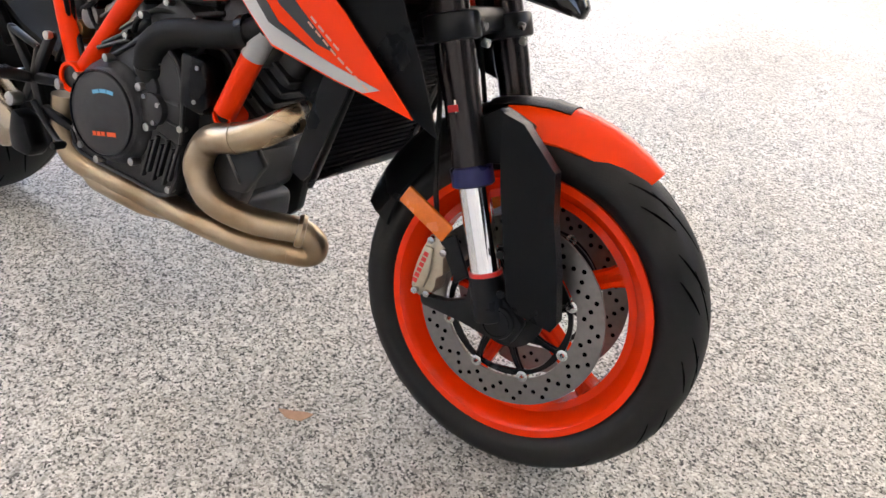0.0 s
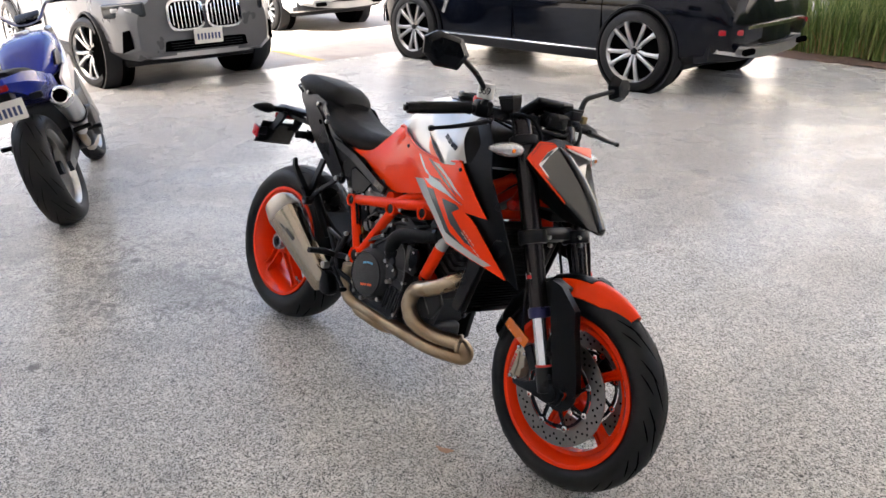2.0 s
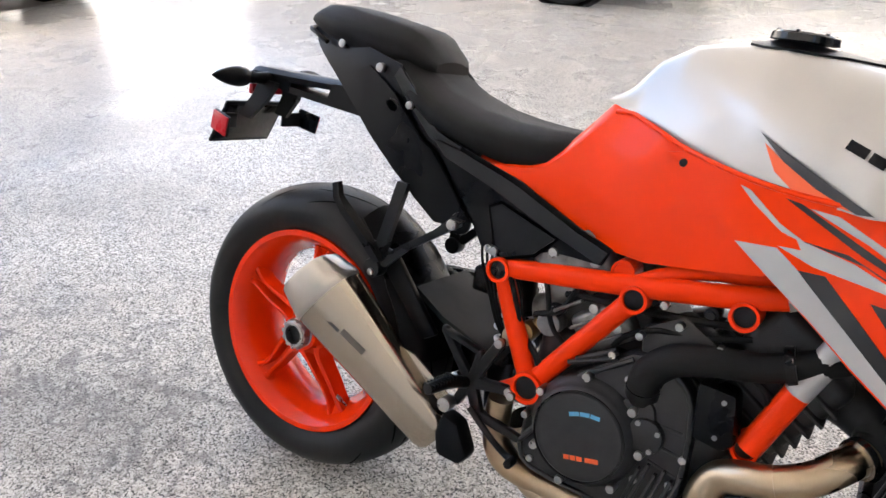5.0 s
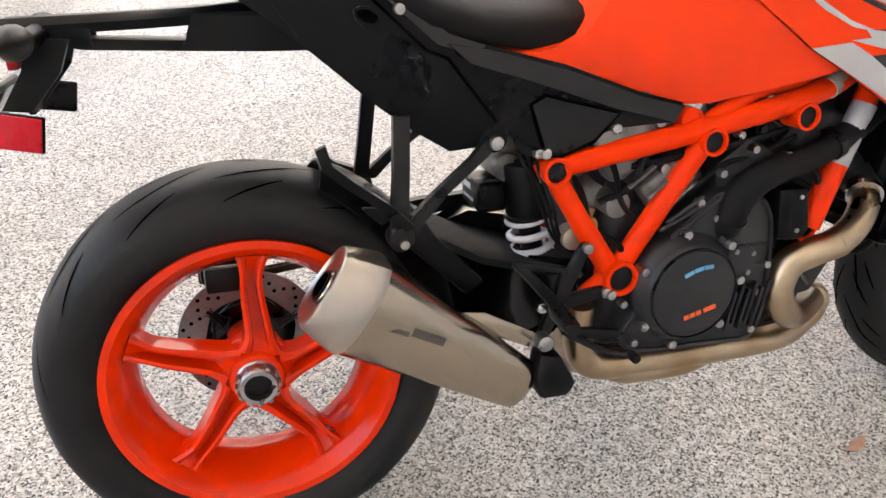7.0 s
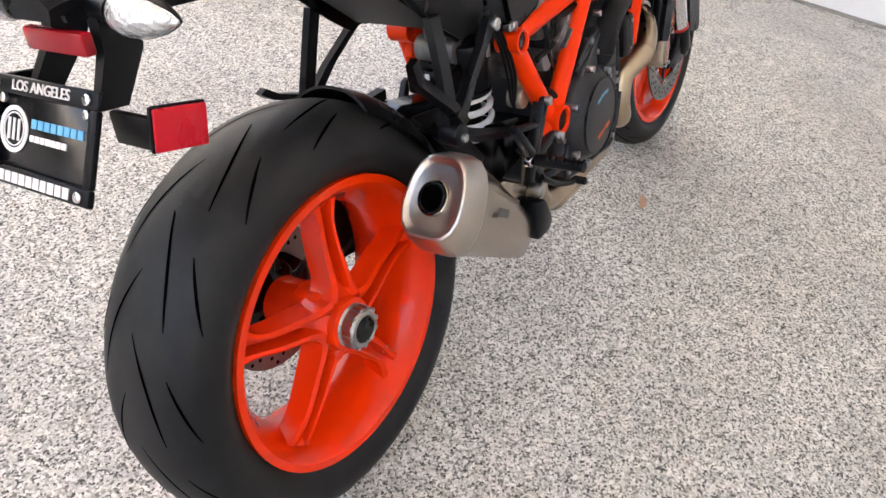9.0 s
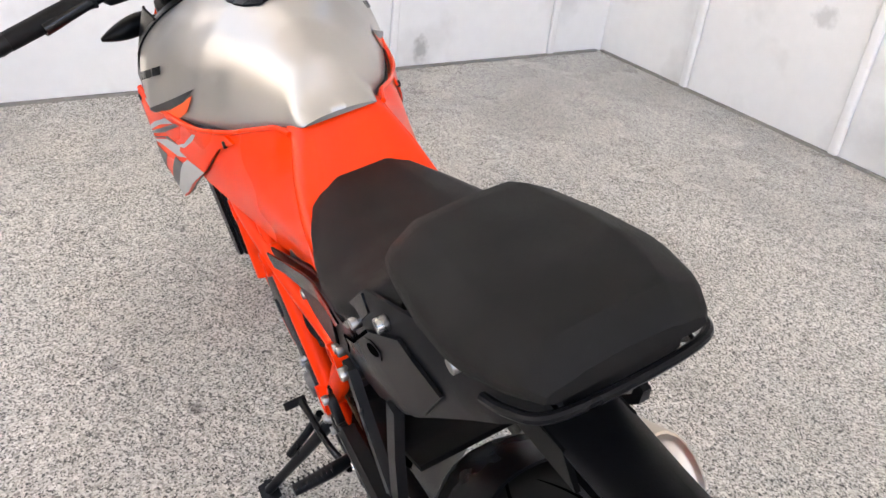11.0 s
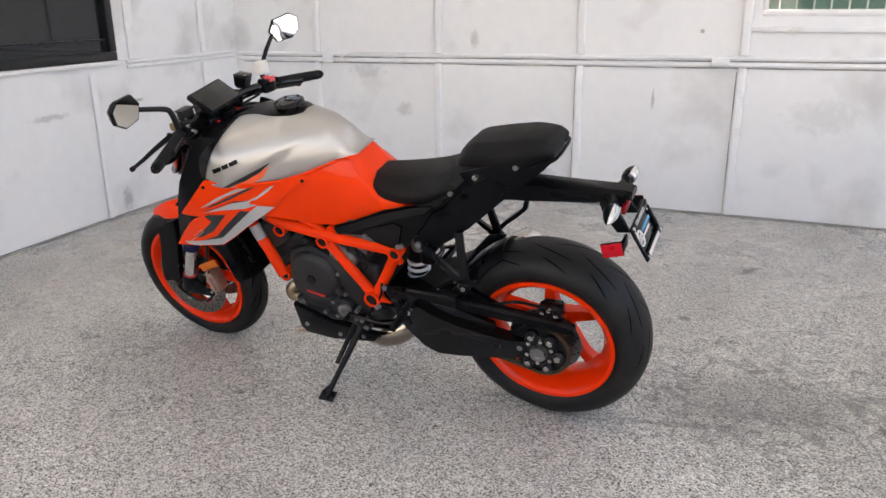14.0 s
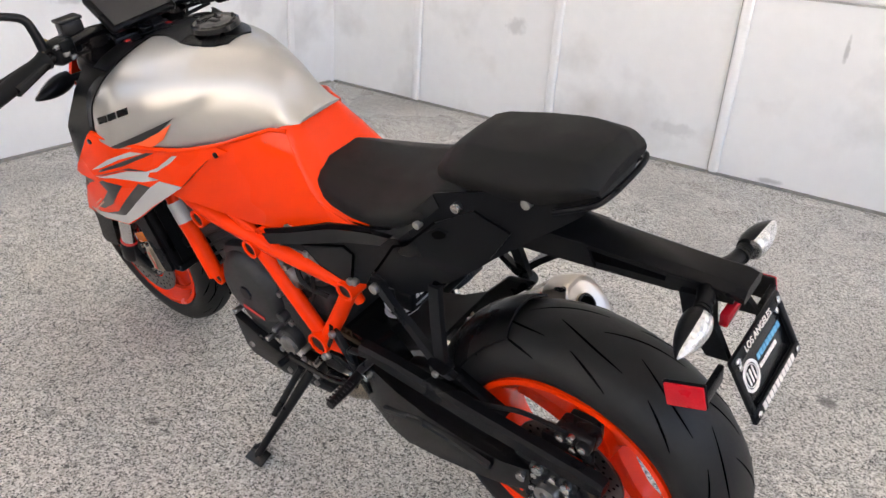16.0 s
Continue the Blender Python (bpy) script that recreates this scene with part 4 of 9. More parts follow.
for s in (-1, 1):
    y = s * FORKY
    leg = part("fork_leg", tube([fork_pt(0.205, y), fork_pt(0.33, y), fork_pt(0.345, y), fork_pt(0.72, y)], [0.0285, 0.0285, 0.0305, 0.0305], 28, 1), FORK_BLACK, bike, "dark brown-black anodised fork tube")
    part("fork_slider", cyl(fork_pt(0.02, y), fork_pt(0.22, y), 0.0242, seg=32), CHROME, leg, "polished steel lower fork tube")
    part("fork_collar", revolve([(-0.013, 0.033), (0.013, 0.033), (0.016, 0.029), (-0.016, 0.029)], 32), FORK_BLUE, leg, "dark blue dust collar", local=Matrix.Translation(fork_pt(0.205, y)) @ Matrix.Rotation(-RAKE, 4, "Y") @ Matrix.Rotation(radians(90), 4, "X"))
    part("red_ring", cyl(fork_pt(0.062, y), fork_pt(0.068, y), 0.027, seg=28), RED_ANOD, leg)
    part("fork_foot", merge(cyl(fork_pt(-0.005, y), fork_pt(0.062, y), 0.029, 0.028, seg=24, bev=0.004),
                            plate([(1.43, 0.045), (1.465, 0.06), (1.50, 0.035), (1.535, 0.01), (1.525, -0.028), (1.485, -0.035), (1.43, -0.030), (1.36, -0.030), (1.352, -0.014), (1.40, -0.006), (1.432, 0.012)], y - s * 0.012, y + s * 0.010, 0.005),
                            cyl((FW_X, y - 0.018, 0), (FW_X, y + 0.016, 0), 0.028, seg=28, bev=0.004)), BLACK_METAL, leg)
    part("axle_hole", revolve([(s * 0.1245, 0.022), (s * 0.108, 0.020), (s * 0.108, 0.0)], 20, (FW_X, 0, 0), closed=False), HOLLOW_BLACK, leg)
    cal = part("caliper", plate([(1.3435, 0.087), (1.352, 0.091), (1.379, 0.080), (1.383, 0.070), (1.376, 0.057), (1.383, 0.030), (1.372, 0.020), (1.374, 0.004), (1.369, -0.012), (1.354, -0.022), (1.338, -0.019), (1.3305, -0.010), (1.329, 0.012), (1.331, 0.036), (1.336, 0.062)], s * 0.052, s * 0.106, 0.006), GOLD, leg, "gold-grey radial brake caliper")
    part("caliper_bridge", plate([(1.341, 0.070), (1.357, 0.070), (1.361, 0.030), (1.356, -0.004), (1.340, -0.006), (1.336, 0.026)], s * 0.104, s * 0.113, 0.004), GOLD, leg)
    for x, z in ((1.350, 0.082), (1.376, 0.070), (1.342, -0.012), (1.364, -0.010)):
        part("caliper_bolt", cyl((x, s * 0.100, z), (x, s * 0.114, z), 0.0062, seg=10, bev=0.001), STEEL, leg)
    part("caliper_mark", bars([(1.3425 + 0.0018 * k, 0.002 + 0.0100 * k, 1.3438 + 0.0018 * k, 0.0095 + 0.0100 * k, 0.0085) for k in range(6)], lambda x, z: 0.1135, s, 0.0), RED_DECAL, leg, "red maker's mark as a bar")
    part("reflector_bracket", plate([(1.360, 0.085), (1.385, 0.105), (1.425, 0.045), (1.405, 0.025)], s * 0.098, s * 0.106, 0.003), BLACK_METAL, leg)
    part("fork_reflector", moved(merge(box((0, 0, 0), (0.098, 0.008, 0.032), 0.003)), Matrix.Translation((1.331, s * 0.111, 0.121)) @ Matrix.Rotation(radians(24), 4, "Y")), AMBER, leg, "long amber side reflector")
    # guard in front of the fork tube
    part("fork_guard", loft([[V(x, s * yy, z) for yy in (0.098, 0.124)] + [V(x + w, s * yy, z - 0.006) for yy in (0.124, 0.098)] for x, w, z in
                             ((1.418, 0.035, 0.315), (1.428, 0.090, 0.262), (1.446, 0.088, 0.20), (1.474, 0.090, 0.12), (1.500, 0.086, 0.045), (1.520, 0.060, 0.030))]), BLACK, leg, "black plastic fork guard")
    for z, dx in ((0.11, 0.0), (0.05, 0.018)):
        part("guard_bolt", cyl((1.472 + dx, s * 0.122, z), (1.472 + dx, s * 0.128, z), 0.0065, seg=10, bev=0.001), BLACK_METAL, leg)
    part("fork_mark", bars([(fork_x(0.30) - 0.020, 0.285, fork_x(0.30) + 0.006, 0.296, 0.018)], lambda x, z: FORKY + math.sqrt(max(0.0002, 0.0289 ** 2 - (x - fork_x(z)) ** 2 * 0.83)), s, 0.0015), WHITE_DECAL, leg, "white and red maker's mark as bars")
    part("fork_mark_bar", bars([(fork_x(0.30) - 0.008, 0.291, fork_x(0.30) + 0.008, 0.298, 0.010)], lambda x, z: FORKY + math.sqrt(max(0.0002, 0.0289 ** 2 - (x - fork_x(z)) ** 2 * 0.83)), s, 0.0023), RED_DECAL, leg)

# clamps and steering head
for z, h, nm in ((0.405, 0.040, "lower_clamp"), (0.665, 0.028, "upper_clamp")):
    blocks = [moved(box((0, 0, 0), (0.075, 0.20, h), 0.008), Matrix.Translation(fork_pt(z, 0, -0.028)) @ Matrix.Rotation(-RAKE, 4, "Y"))]
    for s in (-1, 1):
        blocks.append(cyl(fork_pt(z, s * FORKY) - fd * h / 2, fork_pt(z, s * FORKY) + fd * h / 2, 0.043, seg=24, bev=0.005))
    cp = part(nm, merge(*blocks), BLACK_METAL, bike)
    for s in (-1, 1):
        for k in (-0.011, 0.011):
            part("clamp_bolt", cyl(fork_pt(z + k, s * (FORKY - 0.03), 0.035), fork_pt(z + k, s * (FORKY - 0.03), 0.046), 0.0065, seg=10, bev=0.001), BOLT, cp)
part("steering_head", cyl(fork_pt(0.40, 0, -0.05), fork_pt(0.66, 0, -0.05), 0.036, seg=24, bev=0.004), ORANGE_FRAME, bike)
# mudguard over the front wheel
ring_f = []
for i in range(19):
    t = i / 18
    a = radians(167 - 105 * t)
    r = 0.330 - 0.016 * t ** 3 + 0.006 * math.sin(math.pi * t)
    w = 0.078 * (0.82 + 0.18 * math.sin(math.pi * min(1, t * 1.3 + 0.1))) * (1 if t < 0.55 else 1 - 0.55 * ((t - 0.55) / 0.45) ** 2.2)
    drop = 0.072 * (1 - 0.42 * t)
    sec = []
    for j in range(9):
        u = -1 + 2 * j / 8
        rr = r - drop * abs(u) ** 2.6
        sec.append((rr, u * w))
    ring_f.append((a, sec))
def fender_bm(i0, i1, lift, u0=0, u1=8):
    rings = []
    for a, sec in ring_f[i0:i1]:
        rad = V(math.cos(a), 0, math.sin(a))
        outer = [V(FW_X, 0, 0) + rad * (r + lift) + V(0, y * (1 + lift * 8), 0) for r, y in sec[u0:u1 + 1]]
        inner = [V(FW_X, 0, 0) + rad * (r - 0.004 + lift) + V(0, y * 0.97, 0) for r, y in reversed(sec[u0:u1 + 1])]
        rings.append(outer + inner)
    return loft(rings)
fen = part("front_mudguard", fender_bm(0, 12, 0.0), BLACK, bike, "black front mudguard with orange nose")
part("mudguard_nose", merge(fender_bm(10, 19, 0.003)), ORANGE, fen, "glossy orange mudguard nose")
part("mudguard_insert", fender_bm(9, 14, 0.0055, 2, 6), BLACK, fen)
for s in (-1, 1):
    part("mudguard_stay", plate([(1.36, 0.215), (1.43, 0.235), (1.455, 0.30), (1.40, 0.315), (1.345, 0.27)], s * 0.060, s * 0.098, 0.006), BLACK, fen)

# ---- frame, engine, bodywork ----
XS = [0.0, 0.30, 0.50, 0.60, 0.75, 0.90, 1.085, 1.2, 1.325, 1.6]
YS = [0.118, 0.128, 0.118, 0.127, 0.156, 0.195, 0.235, 0.237, 0.220, 0.20]


def side_w(x, z):
    """Half width of the bodywork's flank."""
    y = float(np.interp(x, XS, YS))
    k = float(np.interp(x, [0.5, 0.65, 0.9, 1.05], [0.05, 0.12, 0.10, 0.04]))
    lean = float(np.interp(x, [0.45, 0.575, 0.60, 0.633, 0.688, 0.74, 0.82], [0.30, 0.36, 0.32, 0.28, 0.14, 0.10, 0.03]))
    return y - k * max(0, 0.50 - z) * float(np.interp(z, [0.25, 0.5], [1.3, 0.6])) - 0.25 * max(0, z - 0.56) - lean * max(0, z - 0.47)


fr = part("frame", merge(
    *[b for s in (-1, 1) for b in (
        tube([(0.468, s * 0.112, 0.302), (0.72, s * 0.140, 0.352), (0.92, s * 0.146, 0.398), (1.03, s * 0.110, 0.45), (1.12, s * 0.030, 0.545)], 0.0185, 14, 5),
        tube([(0.470, s * 0.112, 0.298), (0.525, s * 0.126, 0.20), (0.575, s * 0.137, 0.118)], 0.0180, 14, 5),
        tube([(0.577, s * 0.137, 0.125), (0.728, s * 0.138, 0.345)], 0.0180, 14, 1),
        tube([(0.575, s * 0.137, 0.125), (0.520, s * 0.136, 0.092)], [0.018, 0.012], 12, 1),
        tube([(0.70, s * 0.135, 0.345), (0.80, s * 0.130, 0.400), (0.92, s * 0.125, 0.425), (1.05, s * 0.09, 0.50)], 0.0150, 12, 4),
        tube([(0.938, s * 0.146, 0.165), (0.985, s * 0.142, 0.29)], 0.0200, 14, 1),
        cyl((0.690, s * 0.100, 0.366), (0.690, s * 0.139, 0.366), 0.0195, seg=20, bev=0.002),
    )]), ORANGE_FRAME, bike, "orange tubular trellis frame")
for s in (-1, 1):
    for x, y, z, r in ((0.470, 0.136, 0.300, 0.0225), (0.722, 0.163, 0.333, 0.0225), (0.885, 0.169, 0.362, 0.022), (0.577, 0.163, 0.122, 0.0285), (0.690, 0.142, 0.366, 0.0195), (0.934, 0.150, 0.160, 0.021)):
        part("frame_boss", revolve([(s * (y - 0.045), r), (s * y, r), (s * y, r * 0.78), (s * (y - 0.006), r * 0.74), (s * (y - 0.010), r * 0.70), (s * (y - 0.012), 0.0)], 24, (x, 0, z), closed=False), ORANGE_FRAME, fr)
        part("boss_plug", cyl((x, s * (y - 0.009), z), (x, s * (y - 0.004), z), r * 0.72, seg=20, bev=0.002), BLACK_METAL, fr)
    part("frame_sleeve", tube([(0.978, s * 0.1425, 0.272), (1.018, s * 0.140, 0.370)] if s < 0 else [(0.992, s * 0.1420, 0.306), (1.012, s * 0.1405, 0.356)], 0.0206, 14, 1), GREY_DECAL, fr, "grey band on the frame tube")
    if s > 0:
        part("frame_tube", tube([(0.978, 0.1425, 0.272), (0.996, 0.142, 0.315)], 0.0200, 14, 1), ORANGE_FRAME, fr)
    part("frame_tube", tube([(1.010, s * 0.140, 0.352), (1.045, s * 0.125, 0.43), (1.10, s * 0.05, 0.52)], 0.0190, 14, 4), ORANGE_FRAME, fr)
    part("frame_sleeve", tube([(0.93, s * 0.146, 0.401), (1.00, s * 0.125, 0.434)], 0.0195, 14, 1), GREY_DECAL, fr)
    part("frame_bolt", cyl((0.452, s * 0.118, 0.330), (0.452, s * 0.132, 0.330), 0.0085, seg=10, bev=0.0015), BOLT, fr)
    part("frame_bolt", cyl((0.556, s * 0.150, 0.100), (0.556, s * 0.172, 0.100), 0.0080, seg=10, bev=0.0015), BOLT, fr)
part("head_brace", merge(tube([(1.10, -0.09, 0.42), (1.17, 0, 0.44), (1.10, 0.09, 0.42)], 0.015, 12, 5), tube([(1.07, -0.10, 0.50), (1.15, 0, 0.56), (1.07, 0.10, 0.50)], 0.014, 12, 5)), ORANGE_FRAME, fr)

# engine
eng = part("engine", box((0.74, 0.0, 0.07), (0.36, 0.24, 0.20), 0.03, 3), ENGINE, bike, "black V-twin engine block")
part("gearbox_case", box((0.66, 0.0, 0.17), (0.20, 0.22, 0.12), 0.025, 3), ENGINE, eng)
part("front_cylinder", moved(box((0, 0, 0), (0.19, 0.20, 0.26), 0.02, 3), pose(0.905, 0, 0.22, 0, 32, 0)), ENGINE, eng)
part("rear_cylinder", moved(box((0, 0, 0), (0.17, 0.19, 0.25), 0.02, 3), pose(0.655, 0, 0.28, 0, -38, 0)), ENGINE, eng)
part("sump", box((0.80, 0, -0.045), (0.30, 0.15, 0.07), 0.02, 3), ENGINE, eng)
# right: clutch cover with two rims
CC = (0.694, 0.0, 0.091)
cov = part("clutch_cover", revolve([(-0.10, 0.098), (-0.155, 0.097), (-0.166, 0.093), (-0.170, 0.088), (-0.178, 0.085), (-0.186, 0.080), (-0.190, 0.074), (-0.1895, 0.070), (-0.1905, 0.066), (-0.1905, 0.0)], 56, CC, closed=False), ENGINE, eng, "round matt black clutch cover")
part("cover_rib", revolve([(-0.186, 0.0790), (-0.1915, 0.0785), (-0.1915, 0.0765), (-0.186, 0.0755)], 48, CC), BLACK_METAL, cov)
part("cover_mark", bars([(0.674, 0.122, 0.690, 0.1285, 0.007), (0.691, 0.129, 0.707, 0.1325, 0.007), (0.708, 0.1325, 0.724, 0.133, 0.007)], lambda x, z: 0.1915, -1, 0.0), BLUE_DECAL, cov, "pale blue maker's strip")
part("cover_lettering", bars([(0.680, 0.046, 0.689, 0.0483, 0.008), (0.691, 0.0488, 0.700, 0.0511, 0.008), (0.702, 0.0516, 0.711, 0.0539, 0.008), (0.716, 0.0552, 0.738, 0.0608, 0.008)], lambda x, z: 0.1915, -1, 0.0), ORANGE_DECAL, cov, "small orange lettering as bars")
for b, (dx, dz) in enumerate(((-0.084, 0.044), (-0.012, 0.098), (0.072, 0.070), (0.098, 0.005), (0.068, -0.071), (-0.02, -0.096), (-0.077, -0.055))):
    part("cover_bolt", cyl((CC[0] + dx, -0.150, CC[2] + dz), (CC[0] + dx, -0.178, CC[2] + dz), 0.0075, seg=10, bev=0.0015), BOLT, cov)
part("outer_case", merge(
    plate([(0.575, 0.02), (0.61, -0.02), (0.76, -0.03), (0.84, -0.03), (0.865, 0.05), (0.855, 0.20), (0.80, 0.26), (0.74, 0.25), (0.69, 0.21), (0.655, 0.18), (0.625, 0.10)], -0.158, -0.11, 0.012),
    plate([(0.75, 0.23), (0.84, 0.24), (0.86, 0.30), (0.80, 0.33), (0.74, 0.29)], -0.142, -0.09, 0.010),
    plate([(0.84, -0.03), (0.965, -0.01), (0.985, 0.06), (0.93, 0.13), (0.86, 0.12)], -0.118, -0.08, 0.01)), ENGINE, eng)
for x, z in ((0.79, 0.045), (0.84, -0.01), (0.855, 0.11), (0.79, 0.21), (0.745, 0.205), (0.80, 0.315), (0.745, 0.28), (0.82, 0.285), (0.71, 0.235), (0.845, 0.06), (0.61, 0.0), (0.585, 0.075), (0.77, 0.34), (0.865, 0.30)):
    part("case_bolt", cyl((x, -0.145, z), (x, -0.1625, z), 0.0066, seg=10, bev=0.0014), BOLT, eng)
for k in range(6):
    part("case_rib", moved(box((0, 0, 0), (0.006, 0.016, 0.075), 0.002), pose(0.788 + 0.013 * k, -0.160, 0.035 + 0.012 * (k % 2), 0, 12, 0)), ENGINE, eng)
part("lower_case_plate", plate([(0.90, 0.015), (0.985, 0.03), (1.02, 0.09), (0.985, 0.135), (0.93, 0.13), (0.91, 0.08)], -0.128, -0.112, 0.004), ENGINE, eng)
part("case_seam", tube([(0.93, -0.1285, 0.10), (0.975, -0.1285, 0.045)], 0.003, 6, 1), ENGINE_GREY, eng)
part("exhaust_port", tube([(1.086, -0.104, 0.2045), (1.094, -0.088, 0.214), (1.085, -0.060, 0.232), (1.030, -0.030, 0.250), (0.97, -0.02, 0.25)], [0.029, 0.033, 0.036, 0.042, 0.045], 20, 5), ENGINE, eng, "cast exhaust port")
part("header_clamp", moved(revolve([(-0.006, 0.031), (0.006, 0.031), (0.006, 0.025), (-0.006, 0.025)], 24), Matrix.Translation((1.078, -0.117, 0.200)) @ V(0.026, 0.037, 0.016).to_track_quat("Y", "Z").to_matrix().to_4x4()), STEEL, eng)
for z in (0.230, 0.172):
    part("cover_screw", cyl((0.892, -0.170, z), (0.892, -0.1745, z), 0.004, seg=8), BOLT, eng)
part("water_pump_cover", plate([(0.848, 0.248), (0.907, 0.246), (0.922, 0.168), (0.907, 0.150), (0.857, 0.156)], -0.172, -0.12, 0.010), BLACK, eng, "flat black box cover")
part("coolant_hose", tube([(0.772, -0.128, 0.165), (0.768, -0.152, 0.195), (0.776, -0.160, 0.232), (0.806, -0.160, 0.262), (0.86, -0.156, 0.280), (0.92, -0.150, 0.292), (0.99, -0.142, 0.320), (1.06, -0.13, 0.36)], [0.026, 0.027, 0.027, 0.026, 0.024, 0.023, 0.022, 0.022], 16, 6), RUBBER_SOFT, eng, "thick black coolant hose")
for p, q in (((0.7685, -0.150, 0.190), (0.7690, -0.1555, 0.204)), ((0.955, -0.1445, 0.306), (0.968, -0.1435, 0.311))):
    part("hose_clip", cyl(p, q, 0.0285, seg=20), BLACK_METAL, eng)
# raised edges, bosses and small hoses on the right side
for pts, rad in (([(0.585, -0.158, 0.022), (0.612, -0.158, -0.014), (0.76, -0.158, -0.022), (0.836, -0.158, -0.022), (0.858, -0.158, 0.052), (0.848, -0.158, 0.196), (0.80, -0.158, 0.250)], 0.0045),
                 ([(0.745, -0.158, 0.240), (0.695, -0.158, 0.202), (0.662, -0.158, 0.176), (0.634, -0.158, 0.10), (0.586, -0.158, 0.026)], 0.0045)):
    part("case_edge", tube(pts, rad, 8, 3), ENGINE, eng)
for x0, z0, x1, z1 in ((0.795, 0.150, 0.845, 0.150), (0.800, 0.118, 0.850, 0.112), (0.803, 0.086, 0.852, 0.076), (0.640, 0.195, 0.720, 0.232), (0.652, 0.206, 0.715, 0.244)):
    part("case_web", tube([(x0, -0.156, z0), (x1, -0.156, z1)], 0.0040, 8, 1), ENGINE, eng)
part("pump_body", merge(cyl((0.792, -0.12, 0.128), (0.792, -0.172, 0.128), 0.030, seg=24, bev=0.005), cyl((0.772, -0.12, 0.160), (0.772, -0.166, 0.160), 0.028, seg=24, bev=0.004)), ENGINE, eng, "round water pump body")
for a in range(4):
    part("pump_bolt", cyl((0.792 + 0.024 * math.cos(1.57 * a + 0.6), -0.165, 0.128 + 0.024 * math.sin(1.57 * a + 0.6)), (0.792 + 0.024 * math.cos(1.57 * a + 0.6), -0.1755, 0.128 + 0.024 * math.sin(1.57 * a + 0.6)), 0.0045, seg=8), BOLT, eng)
for pts, rad in (([(0.60, -0.122, 0.296), (0.66, -0.132, 0.306), (0.735, -0.134, 0.314), (0.80, -0.132, 0.322), (0.88, -0.126, 0.334)], 0.0065),
                 ([(0.70, -0.132, 0.240), (0.72, -0.142, 0.268), (0.762, -0.142, 0.292), (0.83, -0.134, 0.302), (0.90, -0.128, 0.322)], 0.0050),
                 ([(0.545, -0.120, 0.190), (0.575, -0.138, 0.175), (0.598, -0.142, 0.140), (0.600, -0.140, 0.105)], 0.0055),
                 ([(0.87, -0.150, 0.250), (0.90, -0.156, 0.275), (0.935, -0.150, 0.262), (0.955, -0.140, 0.225), (0.975, -0.132, 0.200)], 0.0045)):
    part("small_hose", tube(pts, rad, 8, 5), RUBBER_SOFT, eng)
for x, z, c in ((0.622, 0.300, 0.014), (0.664, 0.330, 0.012), (0.745, 0.338, 0.015), (0.706, 0.296, 0.011), (0.585, 0.262, 0.013), (0.834, 0.338, 0.012)):
    part("sensor_plug", merge(cyl((x, -0.090, z), (x, -0.126, z), c, seg=16, bev=0.002), cyl((x, -0.124, z), (x, -0.132, z), c * 0.62, seg=6)), BLACK_METAL, eng)
for x, z in ((0.646, 0.262), (0.690, 0.250), (0.612, 0.282)):
    part("head_web", moved(box((0, 0, 0), (0.055, 0.012, 0.005), 0.002), pose(x, -0.137, z, 0, -36, 0)), ENGINE_GREY, eng)
# fins and castings on the cylinder heads
for k in range(7):
    t = k / 6
    part("fin", moved(box((0, 0, 0), (0.20, 0.225, 0.006), 0.002), pose(0.875 + 0.075 * t, 0, 0.165 + 0.13 * t, 0, 32, 0)), ENGINE, eng)
for s in (-1, 1):
    part("head_cover", moved(box((0, 0, 0), (0.125, 0.05, 0.10), 0.018, 3), pose(0.955, s * 0.105, 0.32, 0, 30, 0)), ENGINE, eng)
    part("head_cover", moved(box((0, 0, 0), (0.135, 0.05, 0.11), 0.018, 3), pose(0.60, s * 0.10, 0.345, 0, -36, 0)), ENGINE_GREY, eng, "dull grey rear cylinder head casting")
    part("head_cover", moved(box((0, 0, 0), (0.10, 0.045, 0.07), 0.012, 3), pose(0.675, s * 0.112, 0.262, 0, -36, 0)), ENGINE_GREY, eng)
    for x, z in ((0.565, 0.36), (0.61, 0.33), (0.64, 0.365), (0.655, 0.29), (0.70, 0.27)):
        part("head_bolt", cyl((x, s * 0.12, z), (x, s * 0.136, z), 0.0085, seg=10, bev=0.0015), BOLT, eng)
    part("wiring", tube([(0.55, s * 0.118, 0.24), (0.60, s * 0.135, 0.27), (0.63, s * 0.125, 0.32), (0.70, s * 0.12, 0.33), (0.78, s * 0.11, 0.36)], 0.006, 8, 6), RUBBER_SOFT, eng)
    part("wiring", tube([(0.50, s * 0.10, 0.36), (0.56, s * 0.128, 0.31), (0.585, s * 0.128, 0.24), (0.62, s * 0.12, 0.20)], 0.005, 8, 6), RUBBER_SOFT, eng)
for k in range(3):
    part("wiring", tube([(0.415 + 0.012 * k, -0.104, 0.335), (0.428 + 0.010 * k, -0.114, 0.300), (0.455 + 0.008 * k, -0.112 - 0.003 * k, 0.240), (0.480 + 0.006 * k, -0.104, 0.185), (0.520, -0.095, 0.150)], 0.0030, 6, 5), RUBBER_SOFT, eng)
part("throttle_body", merge(cyl((0.58, -0.07, 0.235), (0.58, -0.128, 0.235), 0.022, seg=20, bev=0.003), cyl((0.53, -0.06, 0.23), (0.62, -0.06, 0.26), 0.03, seg=20, bev=0.004)), ENGINE_GREY, eng)
